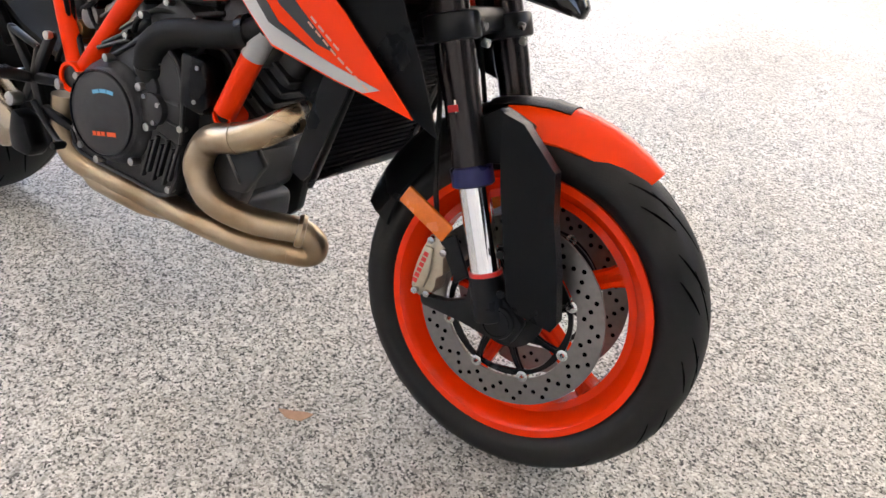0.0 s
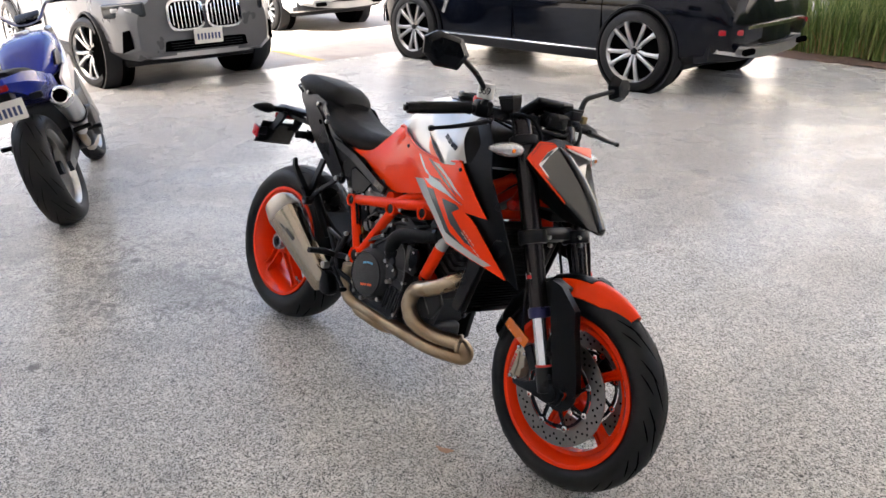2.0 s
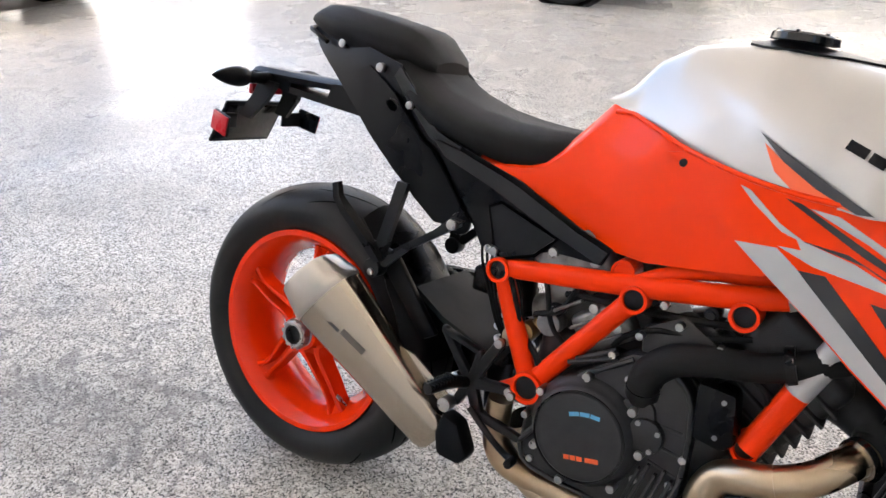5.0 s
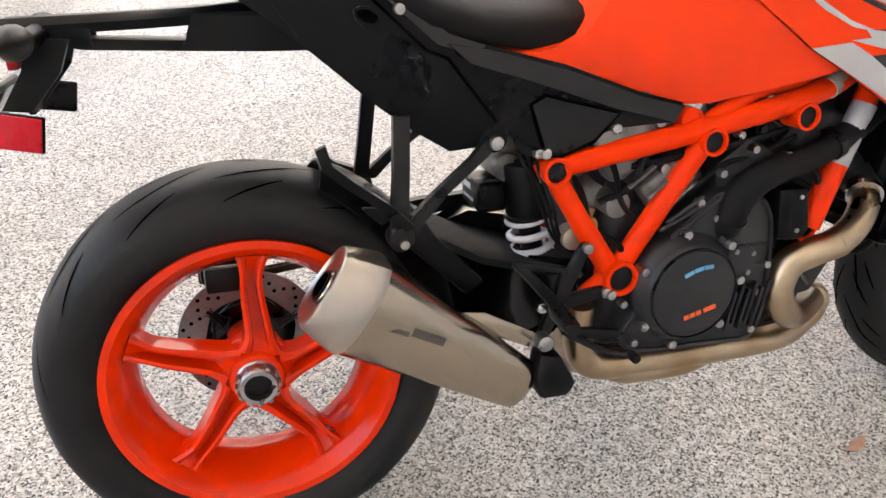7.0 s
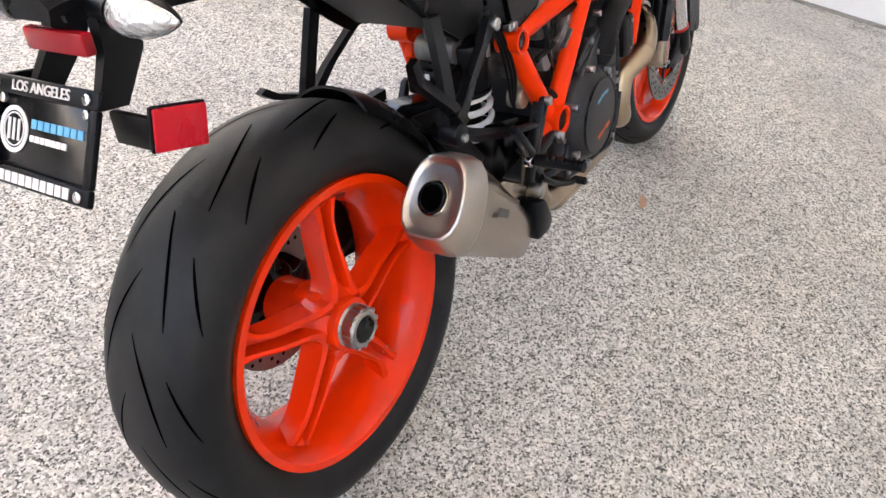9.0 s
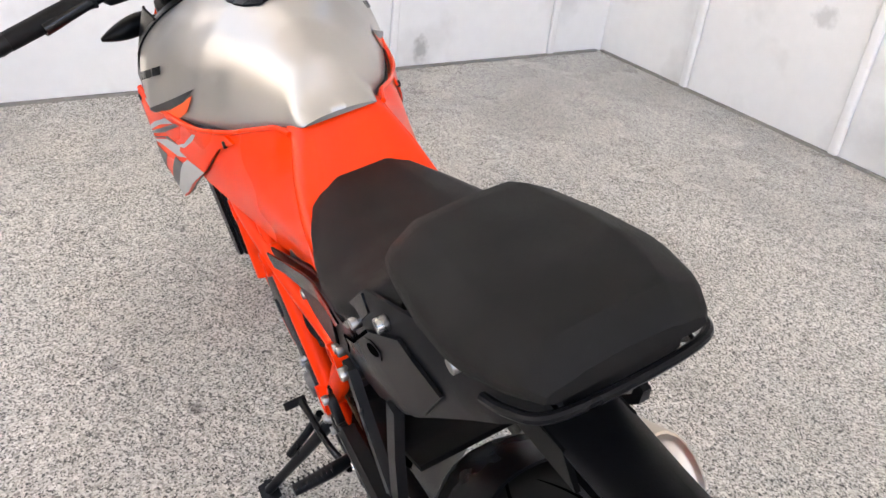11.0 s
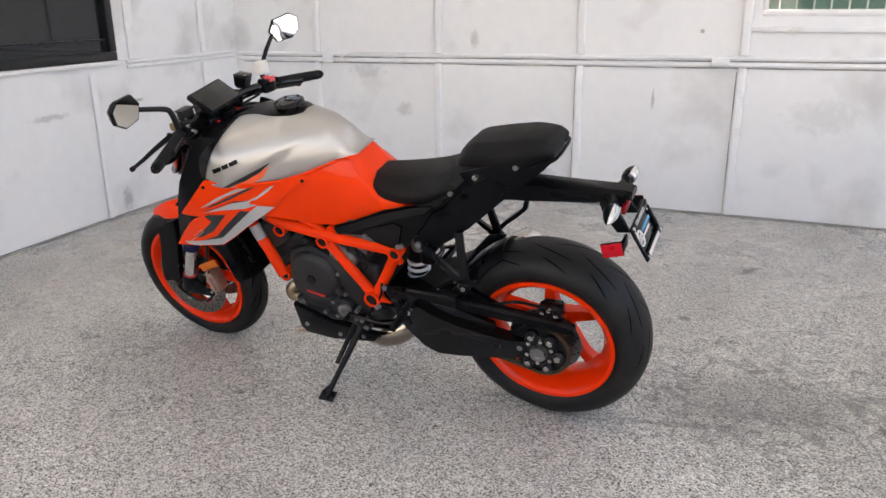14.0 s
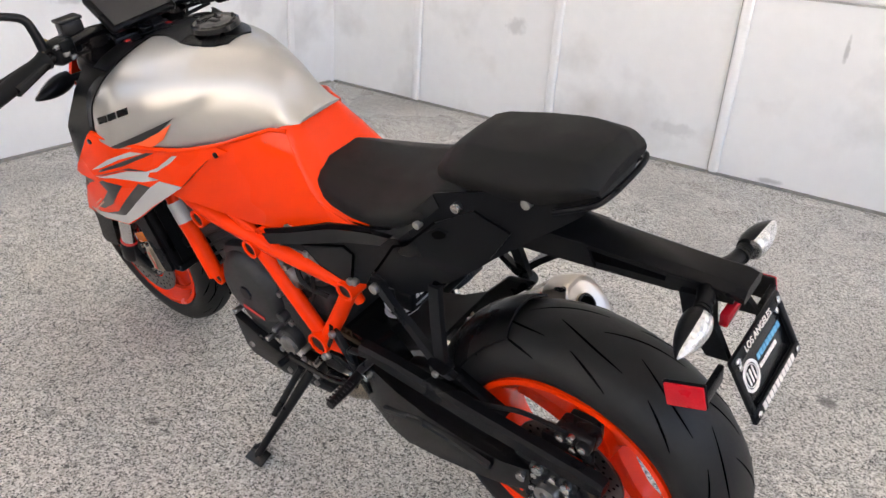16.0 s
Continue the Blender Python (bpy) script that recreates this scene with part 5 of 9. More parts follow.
part("brass_fitting", merge(cyl((0.535, -0.08, 0.20), (0.535, -0.118, 0.20), 0.018, seg=16, bev=0.003), cyl((0.53, -0.09, 0.175), (0.55, -0.09, 0.225), 0.010, seg=12)), mat("brass", (0.35, 0.24, 0.10), 0.35, metal=1.0, var=0.2), eng, "brass-coloured fitting")
# left: alternator cover, water lines, sump guard
AC = (0.815, 0.0, 0.165)
part("alternator_cover", revolve([(0.08, 0.105), (0.128, 0.102), (0.140, 0.094), (0.150, 0.082), (0.153, 0.07), (0.153, 0.0)], 48, AC, closed=False), ENGINE, eng, "round matt black alternator cover")
part("cover_lettering", bars([(0.845, 0.118, 0.772, 0.105, 0.010)], lambda x, z: 0.1545, 1, 0.0), RED_DECAL, eng, "small red lettering as a bar")
part("cover_cap", revolve([(0.150, 0.020), (0.158, 0.018), (0.158, 0.0)], 6, (0.815, 0, 0.165), closed=False), BLACK_METAL, eng)
part("left_case", merge(plate([(0.60, 0.05), (0.70, 0.0), (0.90, 0.03), (0.93, 0.12), (0.90, 0.26), (0.80, 0.29), (0.70, 0.24), (0.62, 0.19)], 0.08, 0.128, 0.012), cyl((0.705, 0.10, 0.062), (0.705, 0.155, 0.062), 0.034, seg=20, bev=0.006), cyl((0.715, 0.10, 0.125), (0.715, 0.150, 0.125), 0.014, seg=14, bev=0.003)), ENGINE, eng)
for x, z in ((0.705, 0.062), (0.74, 0.02), (0.62, 0.03), (0.655, 0.055), (0.70, 0.105), (0.745, 0.08), (0.79, 0.03), (0.90, 0.07), (0.71, 0.19)):
    part("case_bolt", cyl((x, 0.12, z), (x, 0.158 if z < 0.1 else 0.138, z), 0.0075, seg=10, bev=0.0014), BOLT, eng)
part("starter_cover", cyl((0.70, 0.12, 0.055), (0.70, 0.165, 0.055), 0.026, seg=18, bev=0.005), ENGINE_GREY, eng)
pan = part("belly_guard", plate([(0.945, 0.03), (0.935, -0.075), (0.915, -0.098), (0.80, -0.108), (0.62, -0.085), (0.60, -0.06), (0.70, -0.04), (0.80, -0.03)], 0.115, 0.140, 0.006), BLACK_METAL, bike, "black metal guard below the engine")
for x, z in ((0.90, -0.055), (0.76, -0.075), (0.66, -0.066)):
    part("guard_bolt", cyl((x, 0.138, z), (x, 0.146, z), 0.008, seg=10, bev=0.0015), BOLT, pan)

# radiator
RADM = pose(1.158, 0, 0.275, 0, 14, 0)
rad = part("radiator", box((0, 0, 0), (0.030, 0.28, 0.30), 0.006), FIN, bike, "black radiator behind the front wheel", local=RADM)
for k in range(28):
    part("radiator_tube", box((0.0165, 0, 0.0103 * (k - 13.5)), (0.006, 0.270, 0.0035)), FIN, rad)
for s in (-1, 1):
    part("radiator_tank", box((0, s * 0.150, -0.005), (0.045, 0.026, 0.315), 0.008), BLACK, rad)
    part("radiator_side_cover", loft([[V(x, s * y, z) for x, y in ((-0.022 + k, 0.164), (0.028 - k, 0.170), (0.028 - k, 0.176), (-0.022 + k, 0.172))] for z, k in ((-0.158, 0.012), (-0.145, 0.006), (0.0, 0.0), (0.17, 0.0))]), BLACK, rad)
part("radiator_lower_guard", box((-0.005, 0, -0.160), (0.045, 0.31, 0.02), 0.006), BLACK, rad)
part("fan_shroud", merge(box((-0.035, 0, 0), (0.03, 0.24, 0.24), 0.02), cyl((-0.06, 0, 0), (-0.04, 0, 0), 0.10, seg=32)), BLACK, rad)
part("overflow_hose", tube([(0.0, -0.12, -0.17), (-0.01, -0.10, -0.20), (-0.03, -0.06, -0.19)], 0.007, 8), RUBBER_SOFT, rad)

# exhaust
ex = part("exhaust", tube([(1.092, -0.095, 0.208), (1.066, -0.132, 0.192), (1.032, -0.156, 0.163), (0.985, -0.168, 0.138), (0.945, -0.162, 0.124), (0.912, -0.150, 0.104), (0.896, -0.149, 0.072), (0.898, -0.148, 0.040), (0.930, -0.140, -0.002), (0.990, -0.102, -0.026), (1.056, -0.060, -0.028)],
                         [0.0250, 0.0255, 0.0255, 0.0258, 0.0262, 0.0262, 0.0262, 0.0262, 0.0258, 0.0250, 0.0250], 24, 8), HEADER, bike, "brown heat-tinted steel exhaust headers and muffler")
part("header_return", tube([(1.030, -0.077, -0.029), (1.066, -0.053, -0.030), (1.090, -0.036, -0.050), (1.078, -0.036, -0.078), (1.00, -0.070, -0.082)], 0.0245, 20, 8), HEADER, ex)
part("header_collar", revolve([(-0.008, 0.0245), (-0.007, 0.030), (0.0, 0.0325), (0.007, 0.030), (0.008, 0.0245)], 28), HEADER, ex, "dark welded collar", local=Matrix.Translation((1.066, -0.053, -0.030)) @ V(0.06, 0.04, -0.006).to_track_quat("Y", "Z").to_matrix().to_4x4())
part("lower_pipe", tube([(1.045, -0.052, -0.082), (0.98, -0.085, -0.080), (0.90, -0.103, -0.074), (0.72, -0.115, -0.064), (0.585, -0.120, -0.056), (0.540, -0.123, -0.036), (0.522, -0.126, 0.010), (0.522, -0.128, 0.070)],
                         [0.024, 0.0245, 0.025, 0.026, 0.027, 0.027, 0.025, 0.024], 24, 8), HEADER, ex)
part("pipe_guard", tube([(0.82, -0.098, -0.085), (0.74, -0.105, -0.084), (0.62, -0.112, -0.076), (0.57, -0.114, -0.068)], [0.012, 0.026, 0.026, 0.010], 20, 6, flat=1.25), HEADER, ex)
part("collector", tube([(1.03, -0.03, -0.08), (0.93, 0.0, -0.095), (0.80, 0.03, -0.105), (0.70, 0.04, -0.112), (0.62, 0.045, -0.112), (0.55, 0.035, -0.085), (0.515, 0.0, -0.02)], [0.025, 0.03, 0.036, 0.050, 0.053, 0.046, 0.03], 24, 6), TITAN, ex, "dull steel exhaust collector below the engine")
part("weld_band", revolve([(-0.004, 0.0268), (0.004, 0.0268), (0.004, 0.024), (-0.004, 0.024)], 28), HEADER, ex, local=Matrix.Translation((0.985, -0.168, 0.138)) @ V(-0.045, -0.002, -0.020).to_track_quat("Y", "Z").to_matrix().to_4x4())


def muffler_ring(p, d, w, h, n=28, skew=0.0):
    """A rounded six-sided section round p, across the direction d."""
    d = Vector(d).normalized()
    sidev = V(0, 1, 0)
    sidev = (sidev - d * sidev.dot(d)).normalized()
    up = sidev.cross(d) * -1
    out = []
    for i in range(n):
        a = 2 * math.pi * i / n
        c, s = math.cos(a), math.sin(a)
        r = (abs(c) ** 4.4 + abs(s) ** 4.4) ** (-1 / 4.4)
        q = s * r * h
        taper = 1 - 0.24 * abs(s * r) ** 2.2 + 0.09 * s
        across = c * r * w * taper
        out.append(Vector(p) + sidev * across + up * q - d * skew * across)
    return out


CAP_M = mat("muffler_cap_steel", (0.44, 0.40, 0.35), 0.31, metal=1.0, var=0.08, scale=40)
m0, m1 = V(0.412, -0.150, -0.047), V(0.097, -0.186, 0.191)
md = m1 - m0
MUF = [(-0.02, 0.017, 0.028), (0.0, 0.023, 0.039), (0.03, 0.026, 0.043), (0.2, 0.033, 0.050), (0.5, 0.043, 0.061), (0.82, 0.0545, 0.0735), (0.842, 0.0552, 0.0742)]
muf = part("muffler", loft([muffler_ring(m0 + md * t, md, w, h) for t, w, h in MUF]), TITAN, ex, "brushed titanium-coloured muffler", angle=30)
cap_rows = [(0.840, 0.0557, 0.0747), (0.846, 0.0567, 0.0757), (0.87, 0.0567, 0.0757), (0.985, 0.0520, 0.063), (0.997, 0.0498, 0.060), (1.000, 0.0468, 0.057), (0.990, 0.0420, 0.050), (0.986, 0.0385, 0.045), (0.984, 0.0290, 0.0300), (0.978, 0.0240, 0.0245)]
part("muffler_cap", loft([muffler_ring(m0 + md * t, md, w, h, 28, 0.17 * min(1, max(0, (t - 0.86) / 0.12))) for t, w, h in cap_rows]), CAP_M, muf, "polished end cap", angle=25)
hd = (md.normalized() + V(0, 0.17, 0)).normalized()
hc = m0 + md * 0.970 + V(0.0, 0.002, -0.002)
part("muffler_outlet", revolve([(-0.02, 0.0225), (0.0130, 0.0225), (0.0130, 0.0200), (-0.02, 0.0200)], 32), BLACK_METAL, muf, local=Matrix.Translation(hc) @ hd.to_track_quat("Y", "Z").to_matrix().to_4x4())
part("outlet_hole", cyl(hc - hd * 0.01, hc + hd * 0.0085, 0.0200, seg=28), HOLLOW_BLACK, muf)
part("outlet_ring", revolve([(-0.008, 0.0262), (0.0085, 0.0262), (0.0100, 0.0245), (0.0085, 0.0225), (-0.008, 0.0225)], 32), TITAN, muf, local=Matrix.Translation(hc) @ hd.to_track_quat("Y", "Z").to_matrix().to_4x4())
part("muffler_lettering", bars([(0.178, 0.128, 0.208, 0.110, 0.007), (0.213, 0.110, 0.262, 0.080, 0.013)], lambda x, z: 0.2235 - 0.205 * (x - 0.2), -1, 0.001), mat("etched_mark", (0.10, 0.09, 0.08), 0.5, metal=0.6, var=0.1), muf, "dark etched lettering as bars")
part("muffler_clamp", merge(plate([(0.432, 0.020), (0.470, 0.010), (0.500, -0.045), (0.485, -0.068), (0.435, -0.066), (0.425, -0.03)], -0.180, -0.136, 0.010)), BLACK, ex, "black plastic clamp cover")
part("clamp_bolt", cyl((0.438, -0.160, 0.040), (0.438, -0.186, 0.040), 0.0135, seg=14, bev=0.002), BOLT, ex)
part("heat_shield", plate([(0.30, 0.105), (0.345, 0.098), (0.43, 0.05), (0.42, 0.025), (0.36, 0.055)], -0.160, -0.155, 0.002), TITAN, ex)

# ---- tank, panels, seat, tail ----
TK = [0.575, 0.60, 0.633, 0.688, 0.74, 0.824, 0.908, 1.0, 1.05, 1.085]
TKY = [0.056, 0.064, 0.074, 0.104, 0.130, 0.166, 0.199, 0.230, 0.232, 0.216]
TKZ = [0.618, 0.612, 0.600, 0.590, 0.574, 0.559, 0.550, 0.547, 0.555, 0.570]
TKT = [0.626, 0.648, 0.694, 0.727, 0.738, 0.752, 0.743, 0.731, 0.718, 0.706]
TKN = [1.66, 1.45, 1.25, 1.30, 1.6, 2.2, 2.9, 3.6, 4.2, 4.2]
TKM = [0.62, 0.59, 0.54, 0.53, 0.53, 0.51, 0.50, 0.50, 0.50, 0.50]


def tank_row(x):
    return tuple(float(np.interp(x, TK, a)) for a in (TKY, TKZ, TKT))


def tank_w(x, z):
    ys, zs, zt = tank_row(x)
    s = min(1, max(0, (z - zs) / (zt - zs)))
    below = 0.697 - 0.49 * (x - 0.71) - z
    dent = float(np.interp(x, [0.71, 0.80, 0.93, 1.04], [0, 0.007, 0.008, 0.002])) * min(1, max(0, below / 0.020)) * math.exp(-max(0, below) / 0.10)
    n, k = float(np.interp(x, TK, TKN)), float(np.interp(x, TK, TKM))
    return (ys - 0.20 * float(np.interp(x, [0.74, 0.95], [0, 1])) * max(0, z - zs)) * max(0.0, 1 - s ** n) ** k - dent * max(0.0, 1 - s) ** 0.3


rings = []
for x in np.linspace(0.575, 1.085, 64):
    ys, zs, zt = tank_row(float(x))
    half = []
    for i in range(25):
        s = 1 - (1 - i / 24) ** 1.8
        half.append((tank_w(x, zs + s * (zt - zs)), zs + s * (zt - zs)))
    rings.append([V(x, -y, z) for y, z in half] + [V(x, y, z) for y, z in reversed(half[:-1])])
tank = part("fuel_tank", loft(rings), SILVER, bike, "silver metallic fuel tank", angle=50)
# black inlay and filler cap on top
inlay = []
for i in range(15):
    t = i / 14
    x = 0.768 + 0.325 * t
    w = 0.064 * math.sin(math.pi * min(0.5, 0.09 + t * 1.7)) ** 0.6 * (1 - 0.30 * min(1, max(0, (t - 0.35) / 0.25)) + 0.5 * max(0, t - 0.6))
    top = []
    for j in range(9):
        y = w * (-1 + 2 * j / 8)
        ys, zs, zt = tank_row(x)
        lo, hi = zs + 0.4 * (zt - zs), zt
        for _ in range(20):
            mid = (lo + hi) / 2
            lo, hi = (mid, hi) if tank_w(x, mid) > abs(y) else (lo, mid)
        top.append(V(x, y, lo + 0.0035))
    inlay.append(top + [v - V(0, 0, 0.02) for v in reversed(top)])
part("tank_inlay", loft(inlay), BLACK, tank, "black plastic inlay round the filler cap")
part("filler_cap", revolve([(-0.004, 0.050), (0.006, 0.049), (0.009, 0.044), (0.007, 0.036), (0.009, 0.030), (0.009, 0.0)], 40, closed=False), BLACK_SATIN, tank, "round black filler cap", local=Matrix.Translation((0.838, 0, 0.757)) @ Matrix.Rotation(radians(90), 4, "X"))
for k in range(6):
    a = radians(60 * k + 20)
    part("cap_screw", cyl((0.838 + 0.041 * math.cos(a), 0.041 * math.sin(a), 0.762), (0.838 + 0.041 * math.cos(a), 0.041 * math.sin(a), 0.7683), 0.0032, seg=8), BLACK_METAL, tank)
part("key_flap", box((0.838, 0, 0.7670), (0.026, 0.012, 0.003), 0.001), BLACK_METAL, tank)

# black nose of the tank, ahead of the silver part
rings = []
for x, k, lean in ((1.047, 1.0, 1), (1.062, 1.0, 1), (1.095, 0.98, 0.5), (1.125, 0.93, 0), (1.145, 0.84, 0), (1.155, 0.72, 0)):
    half = []
    for i in range(17):
        s = 1 - (1 - i / 16) ** 1.8
        ys, zs, zt = tank_row(x)
        xx = x + 0.43 * lean * (0.64 - (zs + s * (zt - zs)))
        ys, zs, zt = tank_row(xx)
        z = zs + s * (zt - zs)
        half.append((xx, (tank_w(min(xx, 1.085), z) + 0.003) * k if i < 16 else 0.0, 0.60 + (z + 0.003 - 0.60) * (0.4 + 0.6 * k)))
    rings.append([V(a, -y, z) for a, y, z in half] + [V(a, y, z) for a, y, z in reversed(half[:-1])])
part("tank_nose", loft(rings), BLACK, tank, "matt black nose of the tank", angle=50)

# orange rear part of the tank, down to the seat
rings = []
for x, zc, yt, zt in ((0.37, 0.470, 0.060, 0.486), (0.42, 0.474, 0.056, 0.496), (0.48, 0.482, 0.054, 0.510), (0.505, 0.490, 0.054, 0.522), (0.53, 0.512, 0.053, 0.546), (0.56, 0.548, 0.052, 0.583),
                      (0.585, 0.580, 0.051, 0.615), (0.598, 0.600, 0.050, 0.627), (0.615, 0.602, 0.040, 0.626), (0.64, 0.592, 0.030, 0.615)):
    yc = side_w(x, zc) - 0.0015
    half = [(side_w(x, 0.462) - 0.0015, 0.462), (side_w(x, (0.462 + zc) / 2) - 0.0015, (0.462 + zc) / 2), (yc, zc)]
    half += [(yc + (yt - yc) * k, zc + (zt - zc) * k ** 0.85) for k in (0.25, 0.5, 0.75, 0.93)]
    half += [(yt - 0.006, zt + 0.0005), (yt * 0.45, zt + 0.002), (0.0, zt + 0.0025)]
    rings.append([V(x, -y, z) for y, z in half] + [V(x, y, z) for y, z in reversed(half[:-1])])
body = part("tank_cover", loft(rings), ORANGE, bike, "glossy orange tank cover", angle=50)

FLANK = [(0.345, 0.484), (0.42, 0.474), (0.479, 0.460), (0.545, 0.430), (0.612, 0.401), (0.665, 0.390), (0.719, 0.390), (0.80, 0.408), (0.895, 0.432), (0.96, 0.47), (0.96, 0.548), (0.908, 0.553), (0.824, 0.561), (0.74, 0.576), (0.688, 0.592), (0.65, 0.602), (0.618, 0.608), (0.598, 0.600), (0.585, 0.580), (0.56, 0.548), (0.53, 0.512), (0.505, 0.490), (0.47, 0.482), (0.42, 0.477)]
SHROUD = [(0.770, 0.540), (0.848, 0.474), (0.90, 0.440), (0.969, 0.396), (1.030, 0.354), (1.084, 0.322), (1.247, 0.298), (1.325, 0.284), (1.262, 0.345), (1.200, 0.402), (1.172, 0.420), (1.140, 0.432), (1.227, 0.435), (1.165, 0.490), (1.076, 0.573), (1.0, 0.561), (0.908, 0.557), (0.824, 0.563), (0.752, 0.574), (0.715, 0.566)]


def shroud_w(x, z):
    return side_w(x, z) + 0.006 + 0.010 * math.exp(-((z - 0.43 - 0.25 * (1.0 - x)) / 0.05) ** 2) * float(np.interp(x, [0.75, 0.95, 1.2], [0, 1, 0.3]))


INNER = [(1.036, 0.69), (1.054, 0.65), (1.078, 0.585), (1.070, 0.545), (1.10, 0.50), (1.13, 0.43), (1.20, 0.36), (1.30, 0.285), (1.352, 0.260), (1.310, 0.355), (1.255, 0.460), (1.200, 0.550), (1.150, 0.640), (1.100, 0.700)]


def inner_w(x, z):
    return side_w(x, min(z, 0.56)) - 0.010 - 0.10 * max(0, x - 1.20) - 0.35 * max(0, z - 0.56)


DECALS = [
    (GREY_DECAL, [(0.848, 0.472), (0.905, 0.480), (0.935, 0.462), (1.000, 0.412), (1.074, 0.354), (1.140, 0.338), (1.272, 0.311), (1.247, 0.300), (1.084, 0.325), (1.030, 0.357), (0.969, 0.398)]),
    (BLACK_DECAL, [(0.938, 0.460), (0.972, 0.463), (1.032, 0.414), (1.095, 0.360), (1.165, 0.333), (1.272, 0.312), (1.150, 0.336), (1.074, 0.354)]),
    (BLACK_DECAL, [(1.030, 0.447), (1.098, 0.447), (1.118, 0.437), (1.092, 0.420), (1.132, 0.388), (1.200, 0.342), (1.165, 0.347), (1.095, 0.384), (1.062, 0.416)]),
    (GREY_DECAL, [(0.905, 0.483), (0.935, 0.486), (0.925, 0.499), (1.000, 0.488), (1.090, 0.459), (1.126, 0.450), (1.050, 0.463), (0.955, 0.470)]),
    (BLACK_DECAL, [(0.930, 0.498), (1.010, 0.489), (1.085, 0.463), (1.126, 0.452), (1.060, 0.474), (0.990, 0.497)]),
    (GREY_DECAL, [(0.930, 0.541), (0.968, 0.540), (1.050, 0.508), (1.127, 0.467), (1.080, 0.484), (1.010, 0.515)]),
    (BLACK_DECAL, [(0.898, 0.546), (0.920, 0.544), (1.008, 0.509), (1.085, 0.478), (1.100, 0.468), (1.005, 0.500)]),
    (GREY_DECAL, [(0.835, 0.548), (0.850, 0.545), (0.900, 0.512), (0.945, 0.494), (0.905, 0.502), (0.860, 0.528)]),
]
for s in (-1, 1):
    part("side_cover", skin(FLANK, side_w, s, 0.004, 0.022), ORANGE, bike, "glossy orange side cover", angle=40)
    sh = part("tank_shroud", skin(SHROUD, shroud_w, s, 0.004, 0.018), ORANGE, bike, "orange shroud with grey and black graphics", angle=40)
    part("seam_lip", tube([(x, s * (side_w(x, z) + d), z) for x, z, d in ((0.600, 0.604, 0.001), (0.630, 0.606, 0.001), (0.65, 0.602, 0.001), (0.688, 0.592, 0.002), (0.74, 0.576, 0.004), (0.824, 0.561, 0.006), (0.908, 0.554, 0.006), (1.0, 0.557, 0.006), (1.074, 0.570, 0.006))], 0.0042, 8, 4), ORANGE, sh)
    part("shroud_liner", skin(SHROUD, shroud_w, s, 0.002, 0.03, -0.0065), BLACK, sh, "black inner face")
    part("cover_liner", skin(FLANK, side_w, s, 0.002, 0.04, -0.0065), BLACK, sh, "black inner face")
    for m_, pts in DECALS:
        part("decal", skin(pts, shroud_w, s, 0.0004, 0.018, 0.0012), m_, sh)
    part("shroud_lettering", bars([(1.150 + 0.014 * i, 0.380 - 0.0088 * i, 1.160 + 0.014 * i, 0.3737 - 0.0088 * i, 0.0030) for i in range(4)] + [(1.146 + 0.014 * i, 0.372 - 0.0088 * i, 1.156 + 0.014 * i, 0.3657 - 0.0088 * i, 0.0030) for i in range(8)], shroud_w, s, 0.0013), mat("pale_outline_decal", (0.62, 0.30, 0.22), 0.4, var=0.05), sh, "thin pale lettering as bars")
    part("inner_shroud", skin(INNER, inner_w, s, 0.004, 0.025), BLACK, bike, "matt black inner shroud", angle=40)
    for x, z in ((0.744, 0.556), (1.085, 0.548)):
        w = shroud_w(x, z)
        part("shroud_screw", cyl((x, s * (w - 0.004), z), (x, s * (w + 0.0022), z), 0.0062, seg=12, bev=0.001), BLACK_METAL, sh)
    # swoosh on the silver tank and the maker's mark as plain blocks
    part("decal", skin([(0.838, 0.622), (0.885, 0.601), (0.945, 0.576), (1.005, 0.552), (0.985, 0.549), (0.930, 0.566), (0.880, 0.590)], tank_w, s, 0.0004, 0.010, 0.0042), BLACK_DECAL, tank)
    part("decal", skin([(0.848, 0.609), (0.880, 0.590), (0.930, 0.566), (0.980, 0.550), (0.905, 0.555), (0.872, 0.575)], tank_w, s, 0.0004, 0.010, 0.0036), ORANGE_DECAL, tank)
    part("tank_mark", bars([(0.948, 0.6235, 0.974, 0.615, 0.0135), (0.978, 0.6135, 0.998, 0.607, 0.0135), (1.002, 0.6055, 1.034, 0.595, 0.0135)], tank_w, s, 0.0024), BLACK, tank, "black maker's mark as plain blocks")

# dark rail below the tank, duct panels and tail cowl
TAIL = [(0.093, 0.512), (0.150, 0.462), (0.198, 0.418), (0.255, 0.374), (0.308, 0.341), (0.350, 0.345), (0.395, 0.363), (0.418, 0.330), (0.450, 0.322), (0.480, 0.325), (0.560, 0.360), (0.655, 0.366), (0.668, 0.396), (0.600, 0.414), (0.479, 0.460), (0.36, 0.492), (0.300, 0.512), (0.235, 0.575), (0.195, 0.612), (0.10, 0.632), (0.0, 0.648), (-0.050, 0.656), (-0.072, 0.648), (-0.045, 0.618), (0.02, 0.570)]


def tail_w(x, z):
    w = float(np.interp(x, [-0.1, 0.0, 0.1, 0.2, 0.3, 0.45, 0.6, 0.67], [0.070, 0.092, 0.110, 0.122, 0.128, 0.122, 0.135, 0.148]))
    return w - 0.35 * max(0, 0.47 - z) * float(np.interp(x, [0.2, 0.45], [0.8, 0.05])) - 0.25 * max(0, z - 0.60)


